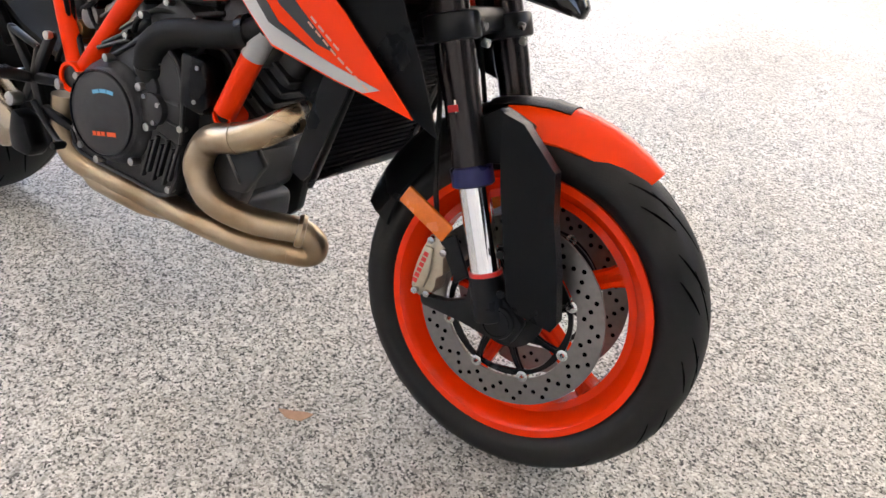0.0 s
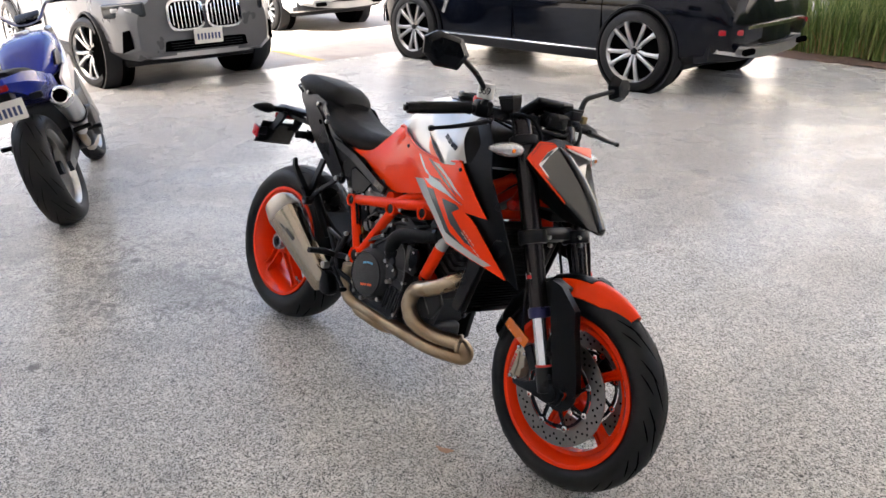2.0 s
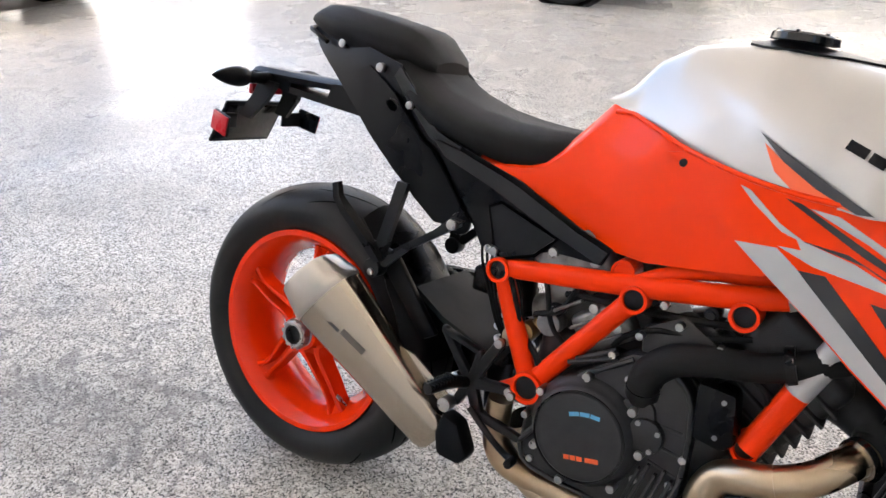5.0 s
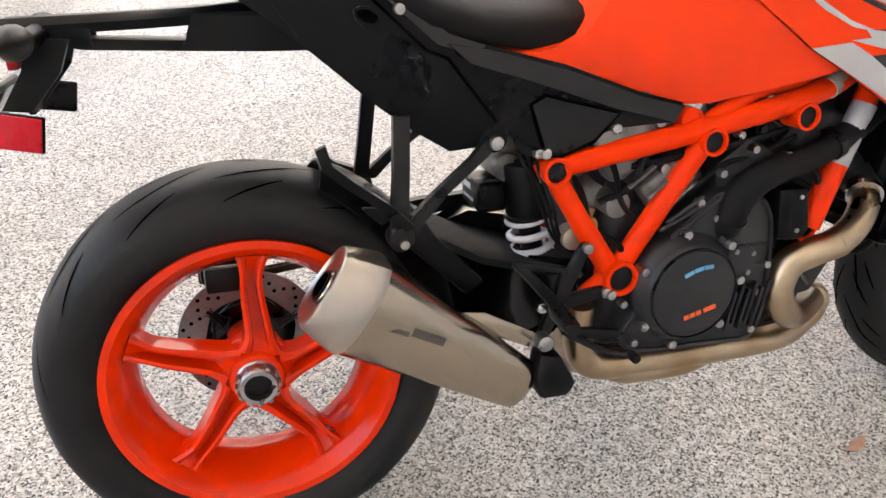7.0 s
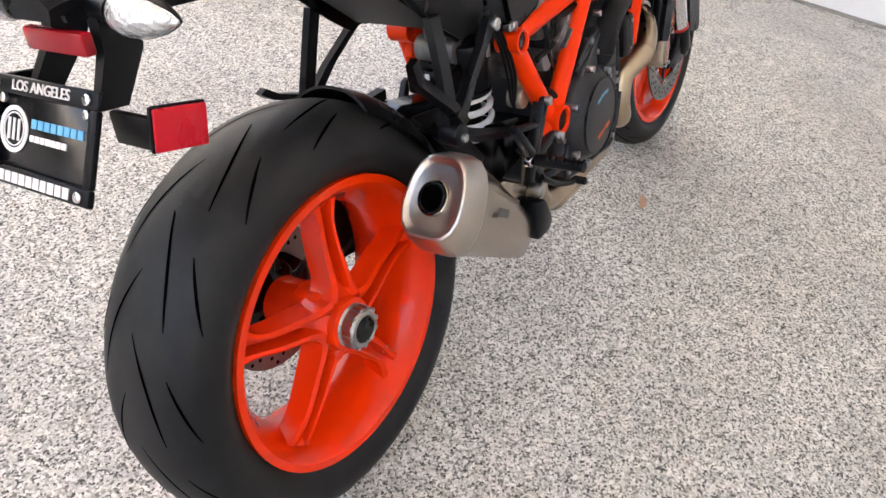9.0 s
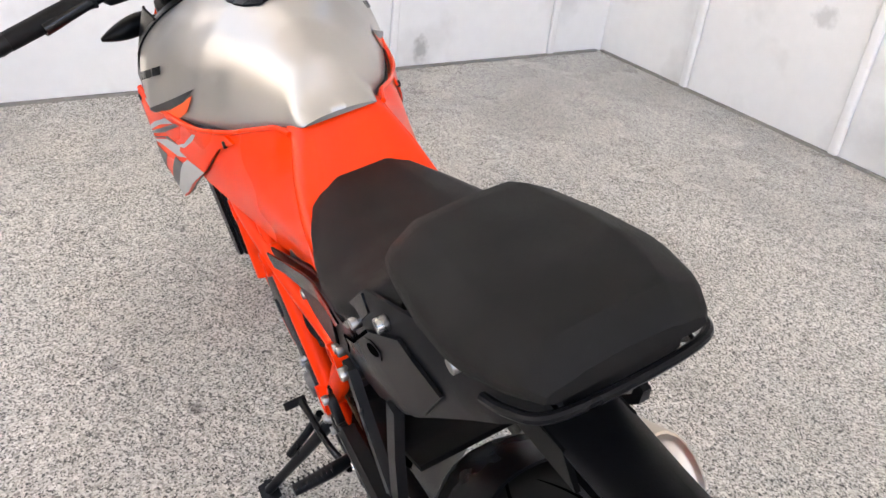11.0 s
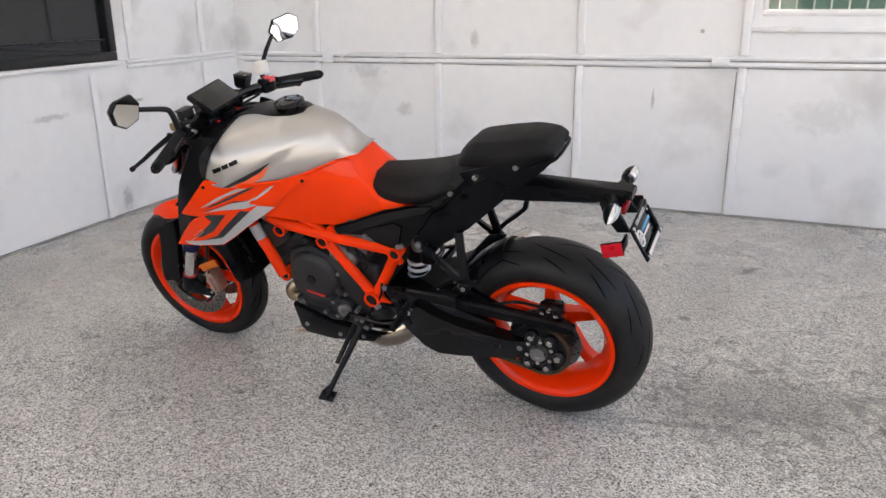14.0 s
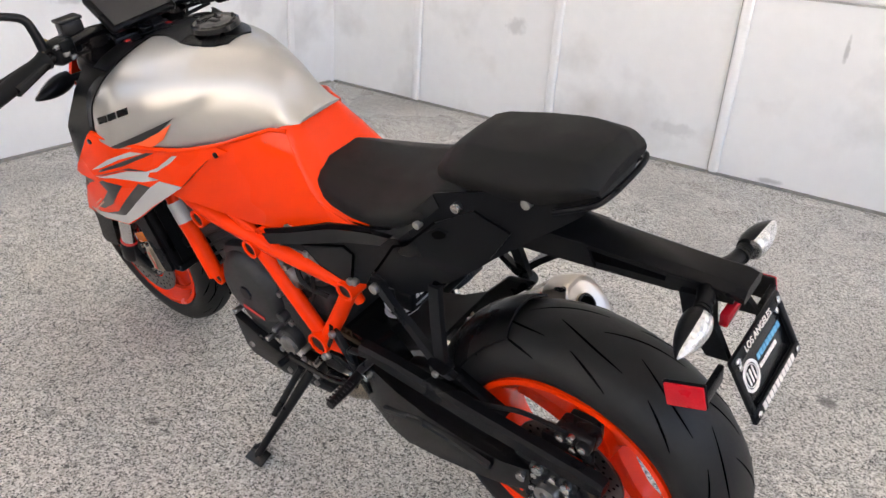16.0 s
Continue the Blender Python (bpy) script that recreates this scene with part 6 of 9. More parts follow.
for s in (-1, 1):
    tp = part("tail_cowl", skin(TAIL, tail_w, s, 0.004, 0.03), BLACK, bike, "matt black tail cowl", angle=40)
    part("cowl_rail", skin([(0.300, 0.497), (0.36, 0.487), (0.479, 0.453), (0.600, 0.408), (0.664, 0.392), (0.652, 0.368), (0.56, 0.392), (0.43, 0.438), (0.33, 0.470)], tail_w, s, 0.003, 0.03, 0.010), BLACK_SATIN, tp, "glossy black rail below the tank")
    part("cowl_recess", skin([(0.424, 0.405), (0.448, 0.419), (0.572, 0.386), (0.532, 0.341), (0.466, 0.316), (0.450, 0.328)], tail_w, s, 0.002, 0.03, 0.0030), HOLLOW_BLACK, tp)
    part("cowl_panel", skin([(0.430, 0.403), (0.450, 0.414), (0.564, 0.383), (0.528, 0.346), (0.468, 0.322), (0.455, 0.331)], tail_w, s, 0.003, 0.03, 0.0045), BLACK_METAL, tp)
    part("cowl_seam", skin([(0.198, 0.561), (0.270, 0.492), (0.300, 0.480), (0.377, 0.384), (0.373, 0.381), (0.297, 0.476), (0.267, 0.489), (0.195, 0.558)], tail_w, s, 0.001, 0.02, 0.0062), HOLLOW_BLACK, tp)
    part("cowl_rear_panel", skin([(0.100, 0.512), (0.154, 0.466), (0.202, 0.422), (0.258, 0.379), (0.310, 0.346), (0.350, 0.350), (0.384, 0.364), (0.374, 0.384), (0.298, 0.478), (0.268, 0.491), (0.200, 0.556), (0.120, 0.600), (0.060, 0.570)], tail_w, s, 0.004, 0.02, 0.0050), BLACK, tp)
    part("lobe_boss", cyl((0.372, s * (tail_w(0.372, 0.357) - 0.002), 0.357), (0.372, s * (tail_w(0.372, 0.357) + 0.009), 0.357), 0.021, seg=24, bev=0.004), BLACK, tp)
    part("cowl_ridge", skin([(0.195, 0.609), (0.235, 0.574), (0.300, 0.511), (0.355, 0.493), (0.345, 0.480), (0.285, 0.497), (0.215, 0.560), (0.185, 0.590)], tail_w, s, 0.003, 0.03, 0.0035), BLACK_SATIN, tp)
    part("duct_lip", skin([(0.172, 0.546), (0.182, 0.550), (0.194, 0.549), (0.214, 0.537), (0.221, 0.528), (0.216, 0.519), (0.204, 0.516), (0.188, 0.520), (0.175, 0.532)], tail_w, s, 0.0015, 0.02, 0.0068), BLACK, tp)
    part("duct_hole", skin([(0.176, 0.543), (0.184, 0.546), (0.193, 0.545), (0.203, 0.538), (0.205, 0.532), (0.199, 0.527), (0.188, 0.529), (0.178, 0.536)], tail_w, s, 0.001, 0.02, 0.0076), HOLLOW_BLACK, tp)
    for x, z, r in ((0.150, 0.600, 0.0085), (0.033, 0.629, 0.0085), (0.233, 0.545, 0.0075), (0.441, 0.331, 0.0080), (0.372, 0.357, 0.0075)):
        w = tail_w(x, z)
        part("cowl_bolt", cyl((x, s * (w - 0.002), z), (x, s * (w + 0.0115), z), r, seg=12, bev=0.0015), BOLT, tp)
rings = []
for x, w, z0, z1 in ((-0.066, 0.055, 0.634, 0.650), (-0.03, 0.076, 0.602, 0.646), (0.05, 0.095, 0.545, 0.632), (0.12, 0.105, 0.495, 0.615), (0.20, 0.112, 0.43, 0.585), (0.30, 0.113, 0.36, 0.51), (0.40, 0.105, 0.385, 0.47), (0.52, 0.095, 0.40, 0.445)):
    rings.append([V(x, -w, z1), V(x, -w * 0.98, (z0 + z1) / 2), V(x, -w * 0.72, z0), V(x, w * 0.72, z0), V(x, w * 0.98, (z0 + z1) / 2), V(x, w, z1)])
part("tail_underside", loft(rings), BLACK, bike)
lip = part("tail_lip", merge(tube([(-0.01, -0.094, 0.626), (-0.045, -0.090, 0.640), (-0.074, -0.070, 0.648), (-0.081, 0, 0.650), (-0.074, 0.070, 0.648), (-0.045, 0.090, 0.640), (-0.01, 0.094, 0.626)], 0.0050, 10, 5)), BLACK, bike)


def seat_bm(rows, e=0.42, belly=0.6):
    """A cushion: each row is x, half width, underside, shoulder height and crown height."""
    out = []
    for x, w, z0, zs, zt in rows:
        half = [(w * 0.88, z0), (w, z0 + (zs - z0) * 0.5), (w * 0.985, zs - 0.008), (w * 0.95, zs), (w * 0.80, zs + (zt - zs) * 0.42), (w * 0.50, zs + (zt - zs) * 0.92), (w * 0.42, zt), (0, zt)]
        out.append([V(x, -y, z) for y, z in half] + [V(x, y, z) for y, z in reversed(half[:-1])])
    return loft(out)


RIDER = [(0.580, 0.034, 0.492, 0.520, 0.536), (0.565, 0.062, 0.482, 0.525, 0.548), (0.53, 0.088, 0.474, 0.524, 0.551), (0.48, 0.108, 0.474, 0.522, 0.550), (0.42, 0.124, 0.482, 0.524, 0.552), (0.35, 0.136, 0.494, 0.532, 0.560), (0.28, 0.138, 0.508, 0.552, 0.580), (0.22, 0.128, 0.540, 0.582, 0.612), (0.185, 0.112, 0.575, 0.612, 0.634), (0.15, 0.10, 0.59, 0.615, 0.634)]
part("rider_seat", seat_bm(RIDER), SEAT, bike, "black vinyl rider seat", angle=50)


def wedge_seat(rows):
    """A cushion with a flat crown and bevelled shoulders."""
    out = []
    for x, w, z0, zs, zt in rows:
        half = [(w * 0.90, z0), (w * 0.99, z0 + (zs - z0) * 0.45), (w, zs - 0.007), (w * 0.975, zs), (w * 0.90, zs + (zt - zs) * 0.30), (w * 0.64, zt - 0.0035), (w * 0.58, zt - 0.0008), (0, zt + 0.002)]
        out.append([V(x, -y, z) for y, z in half] + [V(x, y, z) for y, z in reversed(half[:-1])])
    return loft(out)


PASS = [(0.232, 0.060, 0.604, 0.618, 0.626), (0.218, 0.078, 0.604, 0.630, 0.648), (0.190, 0.092, 0.606, 0.644, 0.671), (0.165, 0.097, 0.608, 0.650, 0.680), (0.09, 0.106, 0.618, 0.660, 0.691), (0.03, 0.108, 0.630, 0.668, 0.698), (0.010, 0.106, 0.633, 0.670, 0.700), (-0.035, 0.094, 0.646, 0.676, 0.700), (-0.050, 0.088, 0.651, 0.677, 0.698), (-0.066, 0.080, 0.656, 0.672, 0.686), (-0.073, 0.073, 0.658, 0.668, 0.676)]
part("passenger_seat", wedge_seat(PASS), SEAT, bike, "black vinyl passenger seat", angle=28)

# rear plate holder
arm = part("tail_arm", (
    loft([[V(x, -w, z), V(x, -w * 0.62, z + 0.010), V(x, w * 0.62, z + 0.010), V(x, w, z), V(x, w * 0.9, z - 0.012), V(x, -w * 0.9, z - 0.012)] for x, w, z in ((0.16, 0.045, 0.548), (0.10, 0.043, 0.546), (0.0, 0.040, 0.540), (-0.10, 0.036, 0.536), (-0.22, 0.034, 0.533), (-0.262, 0.036, 0.532), (-0.275, 0.034, 0.528))])), BLACK, bike, "black plate holder arm")
part("arm_lower_bar", loft([[V(x, -w, z), V(x, w, z), V(x, w, z - 0.014), V(x, -w, z - 0.014)] for x, w, z in ((0.16, 0.038, 0.500), (0.06, 0.036, 0.502), (-0.06, 0.033, 0.508), (-0.17, 0.031, 0.514), (-0.20, 0.030, 0.520))]), BLACK, arm)
for s in (-1, 1):
    part("arm_web", plate([(0.16, 0.488), (-0.046, 0.500), (-0.040, 0.512), (-0.030, 0.541), (0.16, 0.549)], s * 0.036 - 0.003, s * 0.036 + 0.003), BLACK, arm)
    part("arm_web", plate([(-0.158, 0.503), (-0.26, 0.513), (-0.262, 0.532), (-0.150, 0.536), (-0.160, 0.526)], s * 0.030 - 0.003, s * 0.030 + 0.003), BLACK, arm)
part("tail_lamp", box((-0.255, 0, 0.492), (0.014, 0.100, 0.024), 0.004), RED_LENS, arm, "dark red lamp bar")
PLM = Matrix.Translation((-0.303, 0.0, 0.407)) @ Matrix.Rotation(radians(26), 4, "Y")     # plate's own axes: x is its outward side, y left, z up
for s in (-1, 1):
    part("holder_strut", loft([[V(x, s * y, z) for x, y, z in sec] for sec in (
        ((-0.235, 0.026, 0.520), (-0.185, 0.028, 0.515), (-0.185, 0.044, 0.515), (-0.235, 0.044, 0.520)),
        ((-0.245, 0.040, 0.480), (-0.200, 0.042, 0.475), (-0.200, 0.054, 0.475), (-0.245, 0.054, 0.480)),
        ((-0.275, 0.052, 0.432), (-0.240, 0.052, 0.428), (-0.240, 0.062, 0.428), (-0.275, 0.062, 0.432)))]), BLACK, arm)
    part("reflector_arm", box((-0.268, s * 0.103, 0.418), (0.010, 0.060, 0.034), 0.003), BLACK, arm)
    rf = part("rear_reflector", moved(box((0, 0, 0), (0.060, 0.006, 0.046), 0.003), pose(-0.244, s * 0.136, 0.418, 0, 10, s * 10)), BLACK, arm)
    part("reflector_face", moved(box((0, s * 0.0052, 0), (0.056, 0.005, 0.042), 0.002), pose(-0.244, s * 0.136, 0.418, 0, 10, s * 10)), RED_REFL, rf, "bright red reflector")
    # indicators
    st = part("indicator", merge(tube([(-0.222, s * 0.028, 0.520), (-0.228, s * 0.055, 0.520), (-0.232, s * 0.092, 0.520)], [0.016, 0.0125, 0.011], 14, 2), *[cyl((-0.2315, s * y, 0.520), (-0.2318, s * (y + 0.004), 0.520), 0.0135, seg=14) for y in (0.066, 0.073, 0.080)]), BLACK, arm, "black stalk indicator with clear lens")
    body_rings, lens_rings = [], []
    for t in np.linspace(0, 1, 11):
        y = 0.088 + 0.086 * t
        r = 0.0205 * (math.sin(math.pi * (0.20 + 0.80 * t) ** 0.75)) ** 0.8 + 0.0015
        cx = -0.234 - 0.006 * t
        body_rings.append([V(cx + r * 0.95 * math.cos(a), s * y, 0.520 + r * math.sin(a)) for a in [2 * math.pi * i / 14 for i in range(14)]])
        lens_rings.append([V(cx - 0.003 - r * 0.98 * abs(math.cos(a)) ** 0.8, s * y, 0.520 + r * 0.94 * math.sin(a)) for a in [-math.pi / 2 + math.pi * i / 9 for i in range(10)]] + [V(cx - 0.002, s * y, 0.520 + r * 0.9 * math.sin(a)) for a in [math.pi / 2, 0, -math.pi / 2]])
    part("indicator_body", loft(body_rings), BLACK, st)
    part("indicator_lens", loft(lens_rings), LENS, st, "clear faceted lens")
    part("indicator_bulb", moved(box((0, 0, 0), (0.004, 0.014, 0.012), 0.002), pose(-0.2530, s * 0.122, 0.520)), AMBER, st)
npl = part("number_plate", box((0, 0, 0), (0.003, 0.178, 0.102), 0.001), BLACK_SATIN, arm, "black dealer plate in a black frame", local=PLM @ Matrix.Diagonal((1, 0.955, 0.93, 1)))
part("plate_frame", merge(box((-0.004, 0, 0.050), (0.008, 0.190, 0.020), 0.003), box((-0.004, 0, -0.050), (0.008, 0.190, 0.020), 0.003), box((-0.004, 0.088, 0), (0.008, 0.014, 0.082), 0.003), box((-0.004, -0.088, 0), (0.008, 0.014, 0.082), 0.003)), BLACK, npl)
TXT = Matrix(((0, 0, -1, -0.0085), (-1, 0, 0, 0), (0, 1, 0, 0), (0, 0, 0, 1)))
part("plate_lettering", text_mesh("LOS ANGELES", 0.0165, Matrix.Translation((0, 0, 0.050)) @ TXT), WHITE_DECAL, npl, "raised white lettering")
for k in range(10):
    part("plate_bar", box((-0.0085, 0.058 - 0.0129 * k, -0.050), (0.0012, 0.0098, 0.0118)), WHITE_DECAL, npl)
for k in range(8):
    part("plate_mark", box((-0.0022, 0.016 - 0.0115 * k, 0.012), (0.0012, 0.009, 0.010)), BLUE_DECAL, npl, "blue bar of the dealer name")
for k in range(7):
    part("plate_mark", box((-0.0022, 0.018 - 0.0095 * k, -0.004), (0.0012, 0.0075, 0.007)), WHITE_DECAL, npl, "white bar of the dealer name")
part("plate_emblem", merge(revolve([(-0.0006, 0.026), (0.0006, 0.026), (0.0006, 0.021), (-0.0006, 0.021)], 32), revolve([(-0.0006, 0.019), (0.0006, 0.019), (0.0006, 0.0175), (-0.0006, 0.0175)], 32), *[box((x, 0, 0), (0.004, 0.0012, 0.024)) for x in (-0.009, 0.0, 0.009)]), WHITE_DECAL, npl, "round white emblem as plain rings", local=pose(-0.0024, 0.052, 0.002, 0, 0, 90))
for y in (0.080, -0.080):
    for z in (0.050, -0.050):
        part("plate_screw", cyl((-0.0075, y, z), (-0.0115, y, z), 0.0062, seg=12, bev=0.001), STEEL, npl)
    part("plate_screw", cyl((-0.001, y * 0.92, 0.034), (-0.006, y * 0.92, 0.034), 0.0055, seg=12, bev=0.001), STEEL, npl)

# ---- swing arm, chain, shock, stand, pegs ----
swing = part("swing_arm", merge(
    loft([[V(x, y0, z0), V(x, y1, z0 + 0.008), V(x, y1 + 0.003, (z0 + z1) / 2), V(x, y1, z1 - 0.008), V(x, y0, z1), V(x, y0 - 0.004, (z0 + z1) / 2)] for x, y0, y1, z0, z1 in (
        (0.53, -0.09, 0.12, 0.050, 0.135), (0.46, -0.06, 0.150, 0.000, 0.140), (0.40, 0.05, 0.158, -0.050, 0.130), (0.35, 0.105, 0.160, -0.068, 0.105), (0.27, 0.112, 0.160, -0.062, 0.080), (0.18, 0.112, 0.158, -0.050, 0.062), (0.10, 0.108, 0.150, -0.042, 0.045), (0.045, 0.100, 0.135, -0.040, 0.040))]),
    cyl((0, 0.085, 0), (0, 0.112, 0), 0.064, seg=36, bev=0.006),
    box((0.55, 0, 0.092), (0.07, 0.22, 0.07), 0.02, 3)), BLACK_SATIN, bike, "black single-sided swing arm", angle=50)
part("swing_arm_rib", loft([[V(x, 0.158, z - 0.010), V(x, 0.166, z - 0.006), V(x, 0.166, z + 0.006), V(x, 0.158, z + 0.010)] for x, z in ((0.40, 0.02), (0.30, 0.045), (0.20, 0.038), (0.12, 0.02))]), BLACK_METAL, swing)
part("swing_arm_brace", loft([[V(x, y0, z0), V(x, y1, z0), V(x, y1, z1), V(x, y0, z1)] for x, y0, y1, z0, z1 in ((0.50, 0.06, 0.12, 0.13, 0.165), (0.40, 0.085, 0.135, 0.125, 0.18), (0.30, 0.11, 0.14, 0.10, 0.135), (0.15, 0.108, 0.125, 0.055, 0.075))]), BLACK_SATIN, swing)
part("chain_guard", loft([[V(x, 0.140, z - h), V(x, 0.168, z - h), V(x, 0.168, z - 0.006), V(x, 0.160, z), V(x, 0.140, z)] for x, z, h in ((0.43, 0.195, 0.020), (0.33, 0.192, 0.034), (0.15, 0.172, 0.036), (0.0, 0.158, 0.034), (-0.11, 0.146, 0.030), (-0.128, 0.140, 0.020))]), BLACK, swing, "black chain guard")
# chain: links round the rear sprocket and the small front one
def chain_line():
    out = []
    r1, r2, c2 = 0.0945, 0.036, V(0.545, 0, 0.115)
    ang = math.atan2(c2.z, c2.x)
    for k in range(20):
        a = ang + radians(95) + radians(170) * k / 19
        out.append(V(r1 * math.cos(a), 0, r1 * math.sin(a)))
    lo0, lo1 = out[-1], c2 + V(r2 * math.cos(ang - radians(93)), 0, r2 * math.sin(ang - radians(93)))
    out += [lo0.lerp(lo1, k / 34) - V(0, 0, 0.012 * math.sin(math.pi * k / 34)) for k in range(1, 35)]
    for k in range(1, 8):
        a = ang - radians(93) + radians(186) * k / 7
        out.append(c2 + V(r2 * math.cos(a), 0, r2 * math.sin(a)))
    up0, up1 = out[-1], out[0]
    out += [up0.lerp(up1, k / 34) for k in range(1, 34)]
    return out
cl_pts = chain_line()
ch = part("chain", merge(*[moved(box((0, 0, 0), (0.0165, 0.0035, 0.0125), 0.0), Matrix.Translation(((p + q) / 2) + V(0, 0.118 + dy, 0)) @ Matrix.Rotation(-math.atan2((q - p).z, (q - p).x), 4, "Y")) for p, q in zip(cl_pts, cl_pts[1:] + cl_pts[:1]) for dy in (-0.0065, 0.0065)], *[cyl(p + V(0, 0.109, 0), p + V(0, 0.127, 0), 0.005, seg=8) for p in cl_pts]), CHAIN_M, bike, "brown greased drive chain")
# rear caliper
rc = part("rear_caliper", merge(box((-0.030, 0.075, 0.128), (0.080, 0.048, 0.042), 0.010, 3), box((-0.02, 0.098, 0.110), (0.11, 0.012, 0.03), 0.005), cyl((-0.055, 0.09, 0.130), (-0.055, 0.106, 0.130), 0.015, seg=16, bev=0.003), cyl((-0.010, 0.09, 0.136), (-0.010, 0.106, 0.136), 0.015, seg=16, bev=0.003), box((-0.030, 0.045, 0.122), (0.066, 0.018, 0.045), 0.006)), BLACK_METAL, bike, "black rear brake caliper with steel bolts")
for x, z in ((-0.055, 0.130), (-0.010, 0.136), (-0.032, 0.148)):
    part("caliper_bolt", cyl((x, 0.100, z), (x, 0.111, z), 0.0075, seg=10, bev=0.001), STEEL, rc)
part("caliper_pin", cyl((-0.035, 0.10, 0.118), (-0.035, 0.110, 0.118), 0.007, seg=10, bev=0.001), STEEL, rc)
part("brake_hose", tube([(-0.02, 0.10, 0.15), (0.06, 0.12, 0.175), (0.16, 0.132, 0.155), (0.30, 0.138, 0.14), (0.42, 0.12, 0.15)], 0.005, 8, 6), RUBBER_SOFT, rc)
# hugger over the tyre
rows = []
for i in range(13):
    t = i / 12
    a = radians(68 - 60 * t)
    r = 0.343
    w = 0.070 + 0.035 * min(1, t * 2.2)
    sec = []
    for j in range(11):
        u = -1 + 2 * j / 10
        sec.append((r - 0.055 * abs(u) ** 2.4 * (0.5 + 0.5 * min(1, t * 2)), u * w))
    rad_v = V(math.cos(a), 0, math.sin(a))
    rows.append([rad_v * r_ + V(0, y, 0) for r_, y in sec] + [rad_v * (r_ - 0.004) + V(0, y * 0.97, 0) for r_, y in reversed(sec)])
hug = part("rear_hugger", loft(rows), BLACK, bike, "black rear tyre hugger")
part("hugger_arm", plate([(0.10, 0.13), (0.22, 0.19), (0.34, 0.16), (0.34, 0.12), (0.22, 0.15)], 0.095, 0.125, 0.006), BLACK, hug)
part("hugger_arm", plate([(0.17, 0.27), (0.24, 0.26), (0.36, 0.13), (0.33, 0.11), (0.24, 0.20)], -0.118, -0.100, 0.006), BLACK, hug)
part("hugger_shield", loft([[V(x, -0.10, z), V(x, 0.09, z), V(x, 0.09, z - 0.012), V(x, -0.10, z - 0.012)] for x, z in ((0.29, 0.205), (0.36, 0.165), (0.44, 0.140), (0.50, 0.125))]), SEAT, hug)
# shock
sh0, sh1 = V(0.485, -0.020, 0.095), V(0.458, -0.025, 0.300)
sd = (sh1 - sh0)
shock = part("shock", merge(cyl(sh0, sh1, 0.019, seg=18), cyl(sh0 + sd * 0.52, sh0 + sd * 0.98, 0.038, seg=24, bev=0.005), cyl(sh0 + sd * 0.50, sh0 + sd * 0.545, 0.0415, seg=24, bev=0.003), cyl(sh0 + sd * 0.02, sh0 + sd * 0.12, 0.036, seg=24, bev=0.004)), BLACK_METAL, bike, "black rear shock with white spring")
helix = []
dn = sd.normalized()
su = dn.cross(V(0, 1, 0)).normalized()
sv = dn.cross(su)
for k in range(97):
    t = k / 96
    a = 2 * math.pi * 3.3 * t
    helix.append(sh0 + sd * (0.08 + 0.43 * t) + (su * math.cos(a) + sv * math.sin(a)) * 0.036)
part("spring", tube(helix, 0.0062, 10, 1), WHITE_SPRING, shock, "white coil spring")
part("reservoir", box((0.400, 0.003, 0.240), (0.050, 0.090, 0.050), 0.008, 3), BLACK, shock, "black box-shaped shock reservoir")
for k in range(3):
    part("reservoir_label", box((0.3745, 0.026 - 0.012 * k, 0.252), (0.0015, 0.009, 0.010)), WHITE_DECAL, shock)
part("reservoir_label", box((0.3745, 0.010, 0.232), (0.0015, 0.050, 0.005)), GREY_DECAL, shock)
part("linkage", merge(cyl((0.43, -0.03, 0.285), (0.43, 0.05, 0.285), 0.024, seg=20, bev=0.004), box((0.44, 0.01, 0.31), (0.05, 0.05, 0.05), 0.008)), ENGINE_GREY, shock)
part("shock_sticker", box((0.478, -0.0615, 0.275), (0.012, 0.002, 0.022), 0.0005), WHITE_DECAL, shock)
part("gold_adjuster", cyl((0.512, -0.085, 0.182), (0.512, -0.115, 0.182), 0.020, seg=18, bev=0.003), GOLD, shock)
part("hydraulic_line", tube([(0.44, -0.11, 0.36), (0.50, -0.125, 0.28), (0.53, -0.13, 0.20), (0.50, -0.13, 0.13)], 0.005, 8, 6), RUBBER_SOFT, shock)
part("hydraulic_line", tube([(0.45, -0.10, 0.35), (0.515, -0.118, 0.27), (0.535, -0.122, 0.19), (0.54, -0.12, 0.12)], 0.004, 8, 6), RUBBER_SOFT, shock)
part("orange_fitting", merge(cyl((0.485, 0.088, 0.285), (0.485, 0.118, 0.285), 0.016, seg=14, bev=0.003), cyl((0.47, 0.10, 0.25), (0.48, 0.105, 0.285), 0.012, seg=12)), ORANGE_FRAME, shock)

